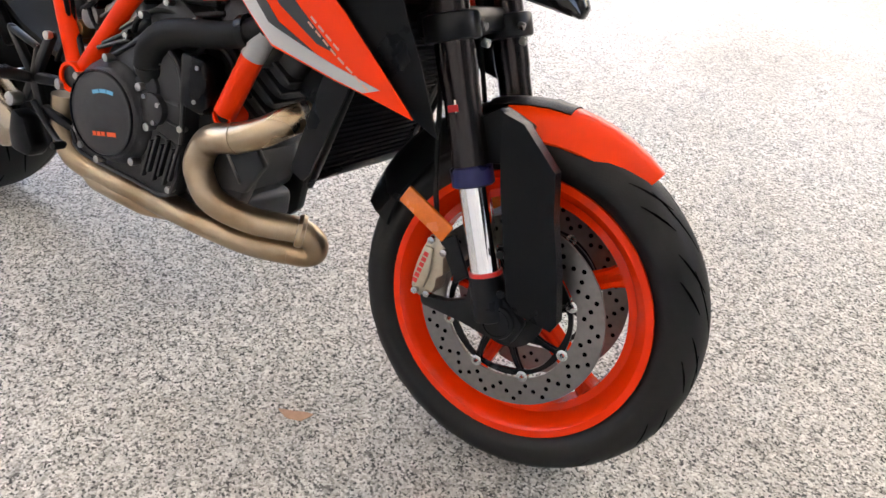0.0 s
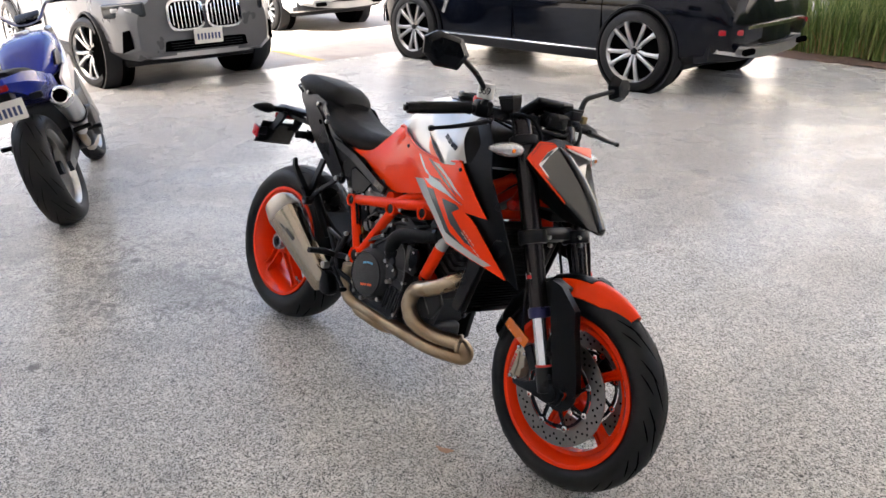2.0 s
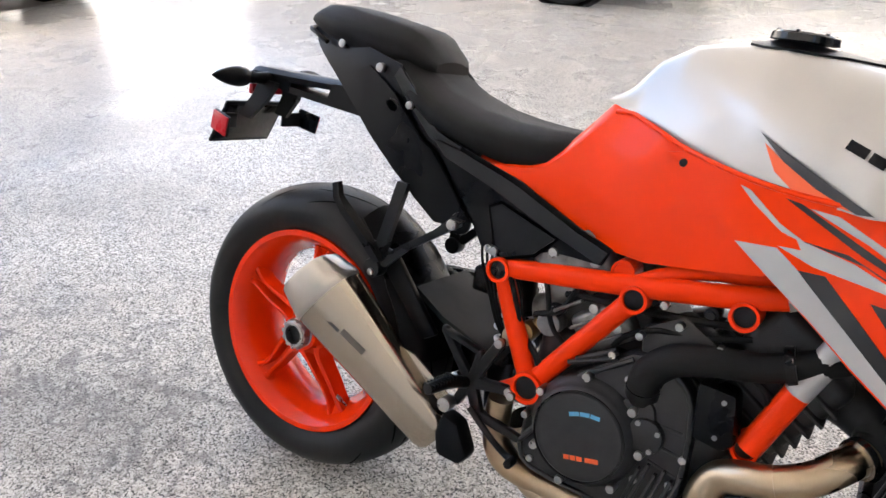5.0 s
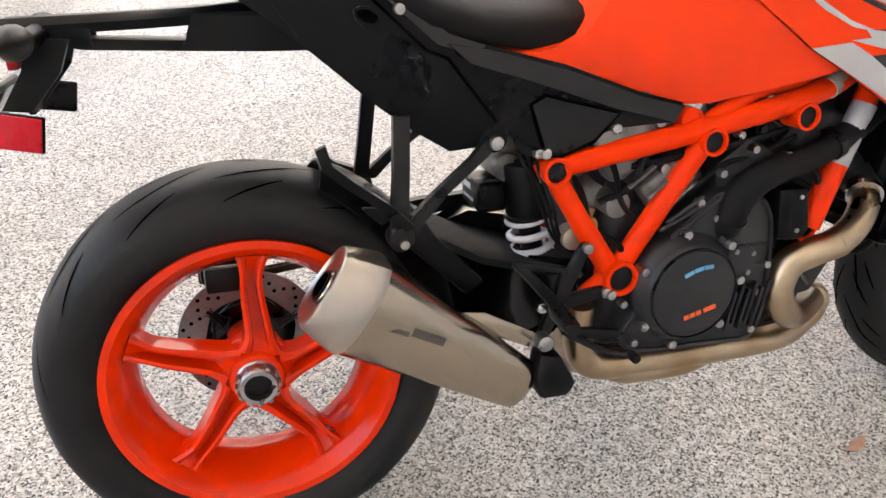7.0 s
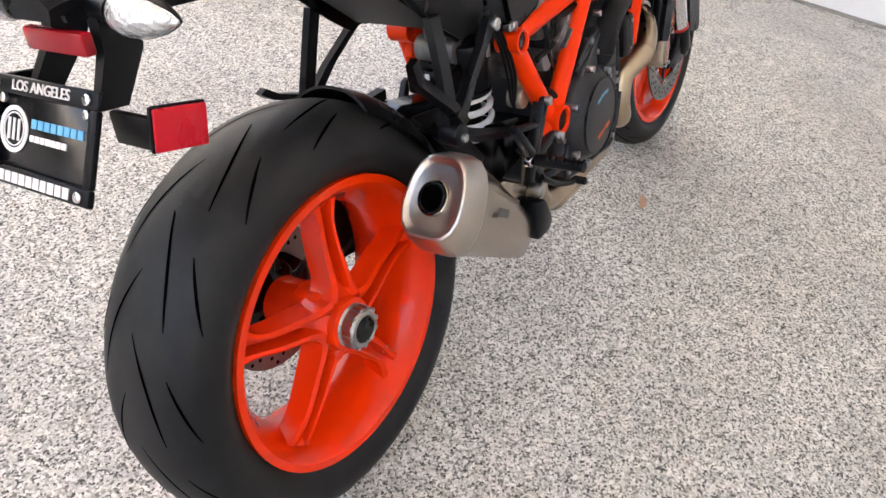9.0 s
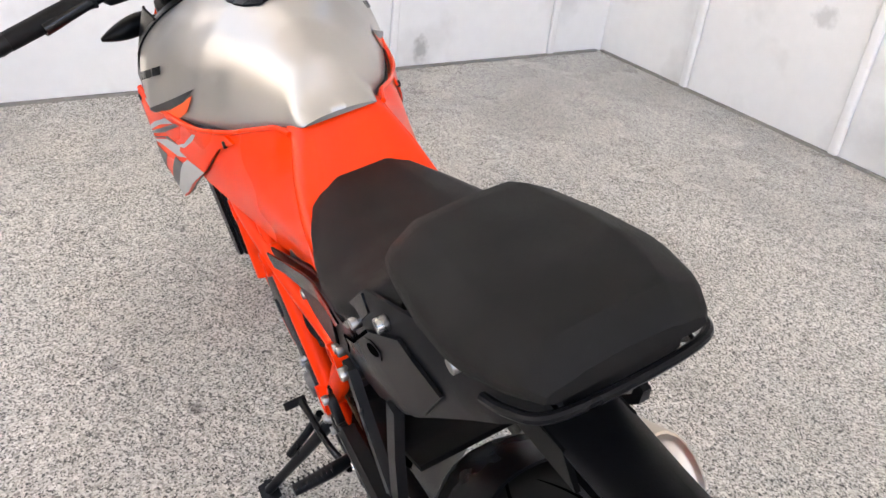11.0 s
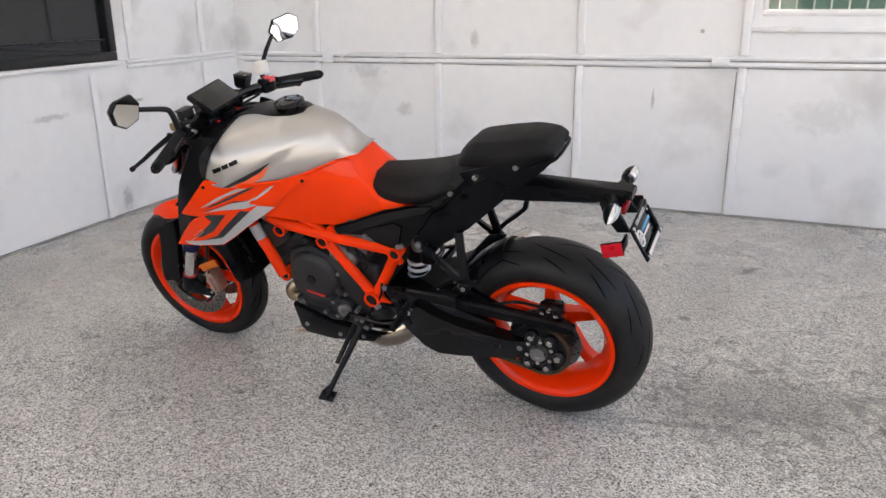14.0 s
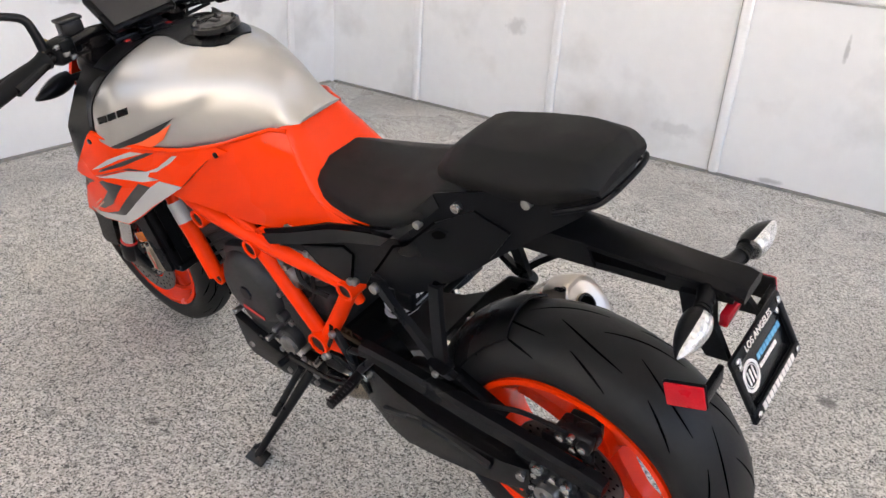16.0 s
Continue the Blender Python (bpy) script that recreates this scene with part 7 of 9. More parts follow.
# pillion peg brackets and pegs
for s in (-1, 1):
    pb = part("peg_bracket", merge(
        loft([[V(x, s * (y - 0.007), z), V(x + w, s * (y - 0.007), z), V(x + w, s * (y + 0.007), z), V(x, s * (y + 0.007), z)] for x, w, y, z in ((0.358, 0.026, 0.128, 0.365), (0.330, 0.024, 0.132, 0.335), (0.270, 0.024, 0.140, 0.290), (0.215, 0.030, 0.146, 0.240))]),
        loft([[V(x, s * (y - 0.007), z), V(x + w, s * (y - 0.007), z), V(x + w, s * (y + 0.007), z), V(x, s * (y + 0.007), z)] for x, w, y, z in ((0.222, 0.024, 0.112, 0.400), (0.216, 0.024, 0.128, 0.330), (0.205, 0.026, 0.146, 0.235))]),
        cyl((0.219, s * 0.130, 0.232), (0.219, s * 0.162, 0.232), 0.019, seg=16, bev=0.003)), BLACK_METAL, bike, "black passenger peg bracket")
    part("bracket_bolt", cyl((0.368, s * 0.132, 0.356), (0.368, s * 0.146, 0.356), 0.0105, seg=12, bev=0.002), BOLT, pb)
    part("bracket_bolt", cyl((0.222, s * 0.158, 0.226), (0.222, s * 0.168, 0.226), 0.007, seg=10, bev=0.0015), BOLT, pb)
    part("passenger_peg", loft([[V(x, s * (y - h), z), V(x + 0.014, s * (y - h), z + 0.006), V(x + 0.014, s * (y + h), z + 0.006), V(x, s * (y + h), z)] for x, y, h, z in (((0.225, 0.155, 0.010, 0.245), (0.185, 0.158, 0.012, 0.285), (0.140, 0.160, 0.012, 0.320), (0.112, 0.160, 0.008, 0.345), (0.105, 0.160, 0.006, 0.372)) if s < 0 else ((0.225, 0.155, 0.010, 0.245), (0.195, 0.166, 0.012, 0.252), (0.165, 0.176, 0.012, 0.262), (0.150, 0.182, 0.007, 0.274)))]), BLACK, pb, "folded black passenger peg")
    # rider's peg and hanger
    star = [((0.467, 0.090), (0.513, 0.183), 0.012), ((0.467, 0.090), (0.549, 0.103), 0.012), ((0.467, 0.090), (0.398, 0.170), 0.010), ((0.467, 0.090), (0.446, 0.040), 0.012), ((0.467, 0.090), (0.494, 0.036), 0.013), ((0.494, 0.036), (0.580, 0.022), 0.010), ((0.398, 0.168), (0.474, 0.150), 0.006), ((0.470, 0.095), (0.478, 0.150), 0.009)]
    hang = []
    for (xa, za), (xb, zb), hw_ in star:
        lx, lz = xb - xa, zb - za
        ll = math.hypot(lx, lz)
        nx, nz = -lz / ll * hw_, lx / ll * hw_
        hang.append(plate([(xa + nx - lx / ll * hw_ * 0.6, za + nz - lz / ll * hw_ * 0.6), (xa - nx - lx / ll * hw_ * 0.6, za - nz - lz / ll * hw_ * 0.6), (xb - nx * 0.75, zb - nz * 0.75), (xb + lx / ll * hw_ * 0.7, zb + lz / ll * hw_ * 0.7), (xb + nx * 0.75, zb + nz * 0.75)], s * 0.144, s * 0.160, 0.004))
    hg = part("peg_hanger", hang[0], BLACK_METAL, bike, "black skeleton footpeg hanger")
    for piece in hang[1:]:
        part("hanger_arm", piece, BLACK_METAL, hg)
    for x, z in ((0.513, 0.183), (0.549, 0.103)):
        part("hanger_bolt", cyl((x, s * 0.155, z), (x, s * 0.167, z), 0.0085, seg=12, bev=0.002), BOLT, hg)
    part("hanger_bolt", cyl((0.440, s * 0.150, 0.092), (0.440, s * 0.165, 0.092), 0.009, seg=12, bev=0.002), STEEL, hg)
    part("rider_peg", (tube([(0.462, s * 0.160, 0.088), (0.450, s * 0.200, 0.096), (0.444, s * 0.262, 0.100)], [0.011, 0.0125, 0.010], 12, 3)), BLACK_METAL, hg, "ribbed black footpeg")
    for k in range(8):
        part("peg_rib", box((0.449 - 0.0006 * k, s * (0.195 + 0.009 * k), 0.106), (0.022, 0.003, 0.006)), BLACK_METAL, hg)
    part("foot_lever", tube([(0.480, s * 0.162, 0.045), (0.53, s * 0.168, 0.012), (0.57, s * 0.176, -0.004), (0.590, s * 0.182, -0.004)] if s < 0 else [(0.470, s * 0.165, 0.055), (0.54, s * 0.178, 0.045), (0.62, s * 0.186, 0.060), (0.66, s * 0.190, 0.066)], [0.007, 0.006, 0.006, 0.008], 10, 5), BLACK_METAL, hg)
    part("lever_toe", cyl((0.590 if s < 0 else 0.66, s * 0.180, -0.004 if s < 0 else 0.066), (0.590 if s < 0 else 0.66, s * 0.205 if s < 0 else s * 0.222, -0.004 if s < 0 else 0.066), 0.008, seg=12, bev=0.002), RUBBER_SOFT, hg)
part("gear_rod", tube([(0.60, 0.165, 0.055), (0.545, 0.150, 0.135), (0.530, 0.145, 0.19)], 0.005, 8, 3), BLACK_METAL, bike)

# side stand
foot = V(0.742, 0.312, -0.2195)
stand = part("side_stand", merge(
    tube([(0.655, 0.150, -0.015), (0.690, 0.215, -0.095), (0.720, 0.270, -0.160), foot + V(0, 0, 0.010)], [0.013, 0.0115, 0.010, 0.010], 12, 4),
    box((0.648, 0.138, 0.0), (0.055, 0.030, 0.06), 0.006),
    moved(box((0, 0, 0), (0.060, 0.042, 0.006), 0.0025), Matrix.Translation(foot + V(0.004, 0, 0.001)) @ Matrix.Rotation(radians(-15.7), 4, "X"))), BLACK_METAL, bike, "black side stand, folded out to the floor")
part("stand_spring", tube([(0.668, 0.165, 0.005), (0.700, 0.205, -0.065), (0.722, 0.245, -0.118)], 0.0085, 10, 3), BLACK_METAL, stand)
part("stand_toe", tube([(0.735, 0.290, -0.185), (0.750, 0.312, -0.190)], 0.005, 8, 1), BLACK_METAL, stand)
for x, z in ((0.640, 0.020), (0.662, 0.022), (0.630, -0.012)):
    part("stand_bolt", cyl((x, 0.148, z), (x, 0.160, z), 0.0085, seg=10, bev=0.0015), BOLT, stand)

# ---- handlebar, lamps and mirrors ----
# turned slightly to the rider's right about the steering axis
STEER = Matrix.Translation((1.16, 0, 0.72)) @ Matrix.Rotation(radians(-3), 4, V(-math.sin(RAKE), 0, math.cos(RAKE))) @ Matrix.Translation((-1.16, 0, -0.72))
bar = part("handlebar", tube([(1.040, -0.335, 0.712), (1.085, -0.225, 0.735), (1.125, -0.130, 0.742), (1.155, -0.055, 0.728), (1.160, 0, 0.726), (1.155, 0.055, 0.728), (1.125, 0.130, 0.742), (1.085, 0.225, 0.735), (1.040, 0.335, 0.712)], 0.0125, 16, 6), BLACK_SATIN, bike, "black tapered handlebar with grips and levers", local=STEER)
part("bar_clamp", merge(box((1.162, -0.045, 0.716), (0.048, 0.034, 0.060), 0.006), box((1.162, 0.045, 0.716), (0.048, 0.034, 0.060), 0.006), box((1.160, 0, 0.700), (0.06, 0.14, 0.016), 0.005)), BLACK_METAL, bar)
for s in (-1, 1):
    g0, g1 = V(1.082, s * 0.245, 0.7345), V(1.032, s * 0.395, 0.7095)
    part("grip", tube([g0, g0.lerp(g1, 0.1), g0.lerp(g1, 0.5), g1], [0.0205, 0.0172, 0.0178, 0.0172], 18, 3), RUBBER_SOFT, bar, "black rubber grip")
    part("bar_end", tube([g1, g1.lerp(g0, -0.10), g1.lerp(g0, -0.20)], [0.0165, 0.0178, 0.0150], 18, 1, hollow=0.55), BLACK_METAL, bar)
    part("switch_housing", moved(merge(box((0, 0, 0), (0.046, 0.052, 0.050), 0.010, 3), box((-0.02, 0, 0.012), (0.02, 0.034, 0.022), 0.005)), pose(1.094, s * 0.205, 0.738, 0, 0, s * 18)), BLACK, bar)
    if s < 0:
        part("kill_switch", moved(box((0, 0, 0), (0.016, 0.026, 0.020), 0.004), pose(1.070, -0.208, 0.760, 0, 20, -18)), RED_ANOD, bar, "red engine switch")
        part("kill_switch", moved(box((0, 0, 0), (0.012, 0.020, 0.012), 0.003), pose(1.074, -0.190, 0.772, 0, 20, -18)), RED_ANOD, bar)
    else:
        for k, (dx, dz) in enumerate(((-0.022, 0.012), (-0.024, -0.006), (-0.018, -0.018))):
            part("switch_button", moved(box((0, 0, 0), (0.010, 0.014, 0.010), 0.003), pose(1.090 + dx, 0.205 - 0.014 * (k - 1), 0.742 + dz, 0, 0, 18)), BOLT, bar)
    reach = [(1.128, 0.190, 0.722), (1.150, 0.235, 0.716), (1.152, 0.294, 0.706), (1.146, 0.356, 0.696), (1.138, 0.412, 0.690)] if s > 0 else [(1.128, 0.190, 0.718), (1.150, 0.232, 0.708), (1.150, 0.290, 0.694), (1.140, 0.352, 0.679), (1.124, 0.408, 0.667)]
    line = [V(x, s * y, z) for x, y, z in reach]
    lv = part("lever", tube(line, [0.010, 0.0095, 0.0080, 0.0068, 0.0055], 12, 5, flat=0.7), BLACK_METAL, bar, "black brake or clutch lever")
    part("lever_ball", cyl(line[4] + (line[3] - line[4]) * 0.1, line[4] + (line[4] - line[3]) * 0.16, 0.0085, seg=12, bev=0.003), BLACK_METAL, lv)
    part("lever_adjuster", cyl(line[1] + V(-0.004, 0, 0.004), line[1] + V(0.010, -s * 0.012, 0.004), 0.009, seg=14, bev=0.002), BLACK_SATIN, lv)
    part("lever_perch", moved(merge(box((0, 0, 0), (0.040, 0.040, 0.034), 0.007, 3), cyl((0, -0.03, 0), (0, 0.03, 0), 0.012, seg=14)), pose(1.122, s * 0.175, 0.732, 0, 0, s * 18)), BLACK_METAL, bar)
    part("master_cylinder", moved(cyl((0, -0.035, 0), (0, 0.035, 0), 0.013, seg=16, bev=0.003), pose(1.140, s * 0.150, 0.735, 0, 0, s * 20)), BLACK_METAL, bar)
    part("cable", tube([(1.13, s * 0.14, 0.735), (1.20, s * 0.115, 0.740), (1.235, s * 0.085, 0.690), (1.20, s * 0.06, 0.62), (1.16, s * 0.045, 0.55)], 0.0055, 8, 6), RUBBER_SOFT, bar)
    part("cable", tube([(1.10, s * 0.19, 0.725), (1.17, s * 0.125, 0.705), (1.215, s * 0.09, 0.665), (1.19, s * 0.07, 0.58)], 0.005, 8, 6), RUBBER_SOFT, bar)
    # mirror
    mc = STEER.inverted() @ (V(1.138, -0.446, 0.866) if s < 0 else V(1.110, 0.408, 0.882))
    mb = V(1.118, s * 0.225, 0.752) if s < 0 else V(1.092, 0.236, 0.752)
    stalk = [mb, mb + V(0.012, s * 0.010, 0.028), V(mb.x + 0.03, s * 0.300, 0.828)] if s < 0 else [mb, mb + V(0.002, 0.004, 0.040), mb + V(0.006, 0.012, 0.066), mb + V(0.012, 0.045, 0.082)]
    mi = part("mirror", tube(stalk + [V(mc.x + 0.022, s * (abs(mc.y) - 0.050), mc.z - 0.012)], [0.011, 0.008, 0.0080, 0.0075] if s < 0 else [0.011, 0.0095, 0.0090, 0.0080, 0.0075], 12, 4), BLACK_METAL, bar, "black angular mirror on a bent stalk")
    face = pose(*mc, 0, 0, 0) @ Matrix.Rotation(radians(-6 if s > 0 else 6), 4, "Y") @ Matrix.Rotation(radians(13 if s > 0 else -24), 4, "Z")
    outline = [(0.062, 0.024), (0.030, 0.046), (-0.040, 0.040), (-0.068, 0.002), (-0.046, -0.042), (0.018, -0.044), (0.056, -0.018)]
    outline = [(a * s, b) for a, b in outline]
    rear = [(a * 0.72, b * 0.70) for a, b in outline]
    shell = loft([[V(-0.006, a, b) for a, b in outline], [V(0.004, a, b) for a, b in outline], [V(0.024, a, b) for a, b in rear]])
    part("mirror_shell", moved(shell, face), BLACK, mi)
    part("mirror_glass", moved(loft([[V(-0.0075, a * 0.93, b * 0.93) for a, b in outline], [V(-0.0055, a * 0.93, b * 0.93) for a, b in outline]]), face), MIRROR, mi, "mirror glass")
# brake fluid pot with a white numbered tag
pot_m = pose(1.160, -0.160, 0.768, 8, -14, 16)
pot = part("fluid_reservoir", moved(loft([[V(-a, -b, z), V(a, -b, z), V(a, b, z), V(-a, b, z)] for a, b, z in ((0.012, 0.016, -0.026), (0.019, 0.024, -0.018), (0.022, 0.028, 0.010), (0.022, 0.028, 0.016))]), pot_m), BLACK, bar, "black brake fluid pot")
part("reservoir_cap", moved(box((0, 0, 0.0205), (0.048, 0.060, 0.009), 0.003), pot_m), BLACK_METAL, pot)
for a, b in ((-1, -1), (1, 1), (-1, 1), (1, -1)):
    part("cap_screw", moved(cyl((a * 0.018, b * 0.024, 0.024), (a * 0.018, b * 0.024, 0.0268), 0.0034, seg=8), pot_m), BOLT, pot)
part("reservoir_hose", tube([(1.155, -0.158, 0.744), (1.150, -0.150, 0.728), (1.142, -0.160, 0.716)], 0.006, 10, 4), RUBBER_SOFT, pot)
tagp = part("paper_tag", tube([(1.128, -0.236, 0.770), (1.130, -0.238, 0.812)], 0.0245, 20, 1), WHITE_TAG, bar, "white paper tag wrapped round the mirror stalk")
for k in range(3):
    a = radians(-40 + 26 * k)
    dgt = text_mesh("56"[k] if k < 2 else "9", 0.030, Matrix.Rotation(radians(90), 4, "X"), 0.0004)
    part("tag_digit", moved(dgt, Matrix.Translation((1.129, -0.237, 0.790)) @ Matrix.Rotation(a + radians(48), 4, "Z") @ Matrix.Translation((0, -0.0252, 0))), BLACK_DECAL, tagp)
part("clutch_pot", merge(box((1.140, 0.150, 0.762), (0.036, 0.048, 0.030), 0.006), box((1.140, 0.150, 0.780), (0.040, 0.052, 0.008), 0.003)), BLACK_METAL, bar)
part("brass_clamp", box((1.118, 0.225, 0.752), (0.030, 0.022, 0.026), 0.005), mat("dull_brass", (0.30, 0.22, 0.10), 0.45, metal=0.9, var=0.25), bar)

# looms and brake lines before the clamps
for pts, rad in (([(1.120, -0.150, 0.728), (1.175, -0.120, 0.722), (1.212, -0.060, 0.706), (1.218, 0.020, 0.700), (1.190, 0.080, 0.706), (1.130, 0.150, 0.728)], 0.0050),
                 ([(1.105, -0.170, 0.716), (1.165, -0.105, 0.690), (1.205, -0.045, 0.680), (1.195, 0.010, 0.660), (1.170, 0.030, 0.600)], 0.0042),
                 ([(1.105, 0.170, 0.716), (1.160, 0.110, 0.694), (1.200, 0.060, 0.676), (1.190, 0.025, 0.640), (1.165, 0.015, 0.590)], 0.0042),
                 ([(1.145, -0.130, 0.742), (1.185, -0.150, 0.690), (1.196, -0.128, 0.640), (1.200, -0.112, 0.560)], 0.0036)):
    part("loom", tube(pts, rad, 8, 6), RUBBER_SOFT, bar)
for s in (-1, 1):
    for dx in (-0.015, 0.015):
        part("clamp_bolt", cyl((1.162 + dx, s * 0.045, 0.744), (1.162 + dx, s * 0.045, 0.7505), 0.0048, seg=10, bev=0.001), BOLT, bar)
    part("banjo_bolt", moved(cyl((0, -0.008, 0), (0, 0.008, 0), 0.0085, seg=12, bev=0.002), pose(1.150, s * 0.128, 0.738, 0, 0, s * 20)), BOLT, bar)
    part("housing_screw", moved(cyl((0, 0, 0.024), (0, 0, 0.0275), 0.0042, seg=8), pose(1.100, s * 0.190, 0.740, 0, 0, s * 18)), BOLT, bar)

# dashboard
dash = part("dashboard", merge(moved(box((0, 0, 0), (0.110, 0.170, 0.020), 0.008, 3), pose(1.148, 0, 0.764, 0, -36, 0)), box((1.185, 0, 0.740), (0.06, 0.10, 0.05), 0.012)), BLACK, bike, "black dashboard with a dark screen")
part("screen", moved(box((0, 0, 0.0115), (0.092, 0.150, 0.004), 0.002), pose(1.148, 0, 0.764, 0, -36, 0)), SCREEN, dash)
part("ignition_switch", cyl((1.125, 0, 0.700), (1.118, 0, 0.722), 0.020, seg=20, bev=0.003), BLACK_METAL, dash)
for s in (-1, 1):
    part("clamp_spacer", box((1.112, s * 0.055, 0.702), (0.014, 0.012, 0.008), 0.002), RED_ANOD, dash, "red anodised spacer")

# headlamp: two slanted lens halves about a black ridge
def hl(x, y, z):
    return V(x, y, z)
head = part("headlamp", loft([[hl(*p) for p in ring] for ring in (
    ((1.235, -0.030, 0.690), (1.235, 0.030, 0.690), (1.240, 0.108, 0.668), (1.236, 0.136, 0.616), (1.345, 0.066, 0.515), (1.420, 0.028, 0.463), (1.440, 0.0, 0.456), (1.420, -0.028, 0.463), (1.345, -0.066, 0.515), (1.236, -0.136, 0.616), (1.240, -0.108, 0.668)),
    ((1.170, -0.028, 0.690), (1.170, 0.028, 0.690), (1.165, 0.060, 0.670), (1.160, 0.088, 0.610), (1.215, 0.070, 0.530), (1.330, 0.025, 0.470), (1.350, 0.0, 0.462), (1.330, -0.025, 0.470), (1.215, -0.070, 0.530), (1.160, -0.088, 0.610), (1.165, -0.060, 0.670)))]), BLACK, bike, "angular split headlamp with a smoked lens")


def lamp_face(pts, s, off):
    n = V(0.72, s * 0.62, 0.30).normalized()
    return loft([[V(x, s * y, z) + n * off for x, y, z in pts], [V(x, s * y, z) + n * (off - 0.006) for x, y, z in pts]])


LAMP = [(1.236, 0.020, 0.674), (1.258, 0.117, 0.672), (1.251, 0.145, 0.622), (1.300, 0.108, 0.568), (1.356, 0.070, 0.522), (1.425, 0.030, 0.468), (1.452, 0.014, 0.462), (1.402, 0.016, 0.534), (1.345, 0.018, 0.587), (1.285, 0.019, 0.636)]


def band(a0, a1, b0, b1):
    """A strip along the lamp's two outer edges: how far inwards it lies on the top edge and at the corner."""
    top, shoulder, corner, low, far, mid = V(*LAMP[0]), V(*LAMP[1]), V(*LAMP[2]), V(*LAMP[4]), V(*LAMP[9]), V(1.335, 0.052, 0.585)
    return [tuple(p) for p in (top.lerp(far, a0), shoulder.lerp(mid, b0), corner.lerp(mid, b0), low.lerp(mid, b0 * 0.5), low.lerp(mid, b1 * 0.40), corner.lerp(mid, b1 * 0.9), shoulder.lerp(mid, b1 * 0.9), top.lerp(far, a1))]


for s in (-1, 1):
    part("headlamp_glass", lamp_face(LAMP, s, 0.006), SMOKE, head, "smoked dark lens")
    part("headlamp_strip", lamp_face(band(0.15, 0.25, 0.24, 0.36), s, 0.0085), WHITE_DECAL, head, "pale light strip")
    part("headlamp_trim", lamp_face(band(-0.06, 0.16, -0.06, 0.27), s, 0.010), ORANGE, head, "red-orange trim strip")
    fi = part("front_indicator", tube([(1.205, s * 0.105, 0.640), (1.218, s * 0.175, 0.642)], 0.0085, 10, 1), BLACK, bike, "clear front indicator")
    brs, lrs = [], []
    for t in np.linspace(0, 1, 10):
        y = 0.165 + 0.098 * t
        r = 0.0205 * math.sin(math.pi * (0.18 + 0.80 * t) ** 0.8) ** 0.8 + 0.0015
        cx = 1.222 - 0.024 * t
        brs.append([V(cx + r * math.cos(a), s * y, 0.642 - 0.006 * t + r * math.sin(a)) for a in [2 * math.pi * i / 12 for i in range(12)]])
        lrs.append([V(cx + 0.003 + r * abs(math.cos(a)) ** 0.8, s * y, 0.642 - 0.006 * t + r * 0.95 * math.sin(a)) for a in [-math.pi / 2 + math.pi * i / 8 for i in range(9)]] + [V(cx, s * y, 0.642 - 0.006 * t + r * 0.9 * math.sin(a)) for a in (1.5, 0, -1.5)])
    part("indicator_body", loft(brs), BLACK, fi)
    part("indicator_lens", loft(lrs), LENS, fi)
    part("indicator_bulb", box((1.238, s * 0.200, 0.640), (0.004, 0.013, 0.011), 0.002), AMBER, fi)
ridge = [(1.222, 0.684), (1.289, 0.647), (1.352, 0.598), (1.410, 0.542), (1.460, 0.474), (1.455, 0.455), (1.430, 0.462), (1.385, 0.522), (1.330, 0.572), (1.270, 0.620), (1.212, 0.664)]
part("headlamp_ridge", plate(ridge, -0.015, 0.015, 0.004), BLACK_SATIN, head)
part("head_bracket", merge(box((1.185, 0, 0.60), (0.03, 0.13, 0.12), 0.008), box((1.25, 0, 0.47), (0.12, 0.10, 0.03), 0.008)), BLACK, bike)
part("horn", cyl((1.20, 0.03, 0.44), (1.235, 0.03, 0.43), 0.036, seg=22, bev=0.005), BLACK_METAL, bike)
part("brake_line", tube([(1.17, -0.10, 0.70), (1.23, -0.075, 0.55), (1.265, -0.07, 0.40), (1.30, -0.085, 0.28), (1.33, -0.10, 0.17), (1.355, -0.10, 0.09)], 0.0045, 8, 6), RUBBER_SOFT, bike)
part("brake_line", tube([(1.17, 0.10, 0.70), (1.23, 0.075, 0.55), (1.265, 0.07, 0.40), (1.30, 0.085, 0.28), (1.33, 0.10, 0.17), (1.355, 0.10, 0.09)], 0.0045, 8, 6), RUBBER_SOFT, bike)
part("steering_damper", cyl((1.20, -0.11, 0.475), (1.20, 0.11, 0.475), 0.016, seg=16, bev=0.003), RED_ANOD, bike, "red steering damper")

# ---- parked cars, second motorcycle, planting ----
CAR_GREY = mat("grey_car_paint", (0.085, 0.087, 0.092), 0.30, metal=0.30, spec=0.4, coat=0.25, var=0.04)
CAR_BLACK = mat("black_car_paint", (0.0022, 0.003, 0.006), 0.07, coat=0.0, var=0.05, spec=0.30)
CAR_WHITE = mat("white_car_paint", (0.78, 0.77, 0.74), 0.3, coat=0.5, var=0.03)
CAR_TRIM = mat("black_car_trim", (0.010, 0.010, 0.011), 0.5, spec=0.2, var=0.15)
ALLOY = mat("silver_alloy", (0.36, 0.36, 0.355), 0.34, metal=0.9, var=0.08)
CHROME_TRIM = mat("chrome_trim", (0.72, 0.72, 0.72), 0.12, metal=1.0, var=0.03)
CAR_GLASS = mat("car_glass", (0.015, 0.018, 0.02), 0.05, var=0.05)
PLATE_M = mat("number_plate_white", (0.68, 0.66, 0.60), 0.45, var=0.08)
PLATE_INK = mat("plate_ink", (0.035, 0.05, 0.13), 0.5, var=0.1)
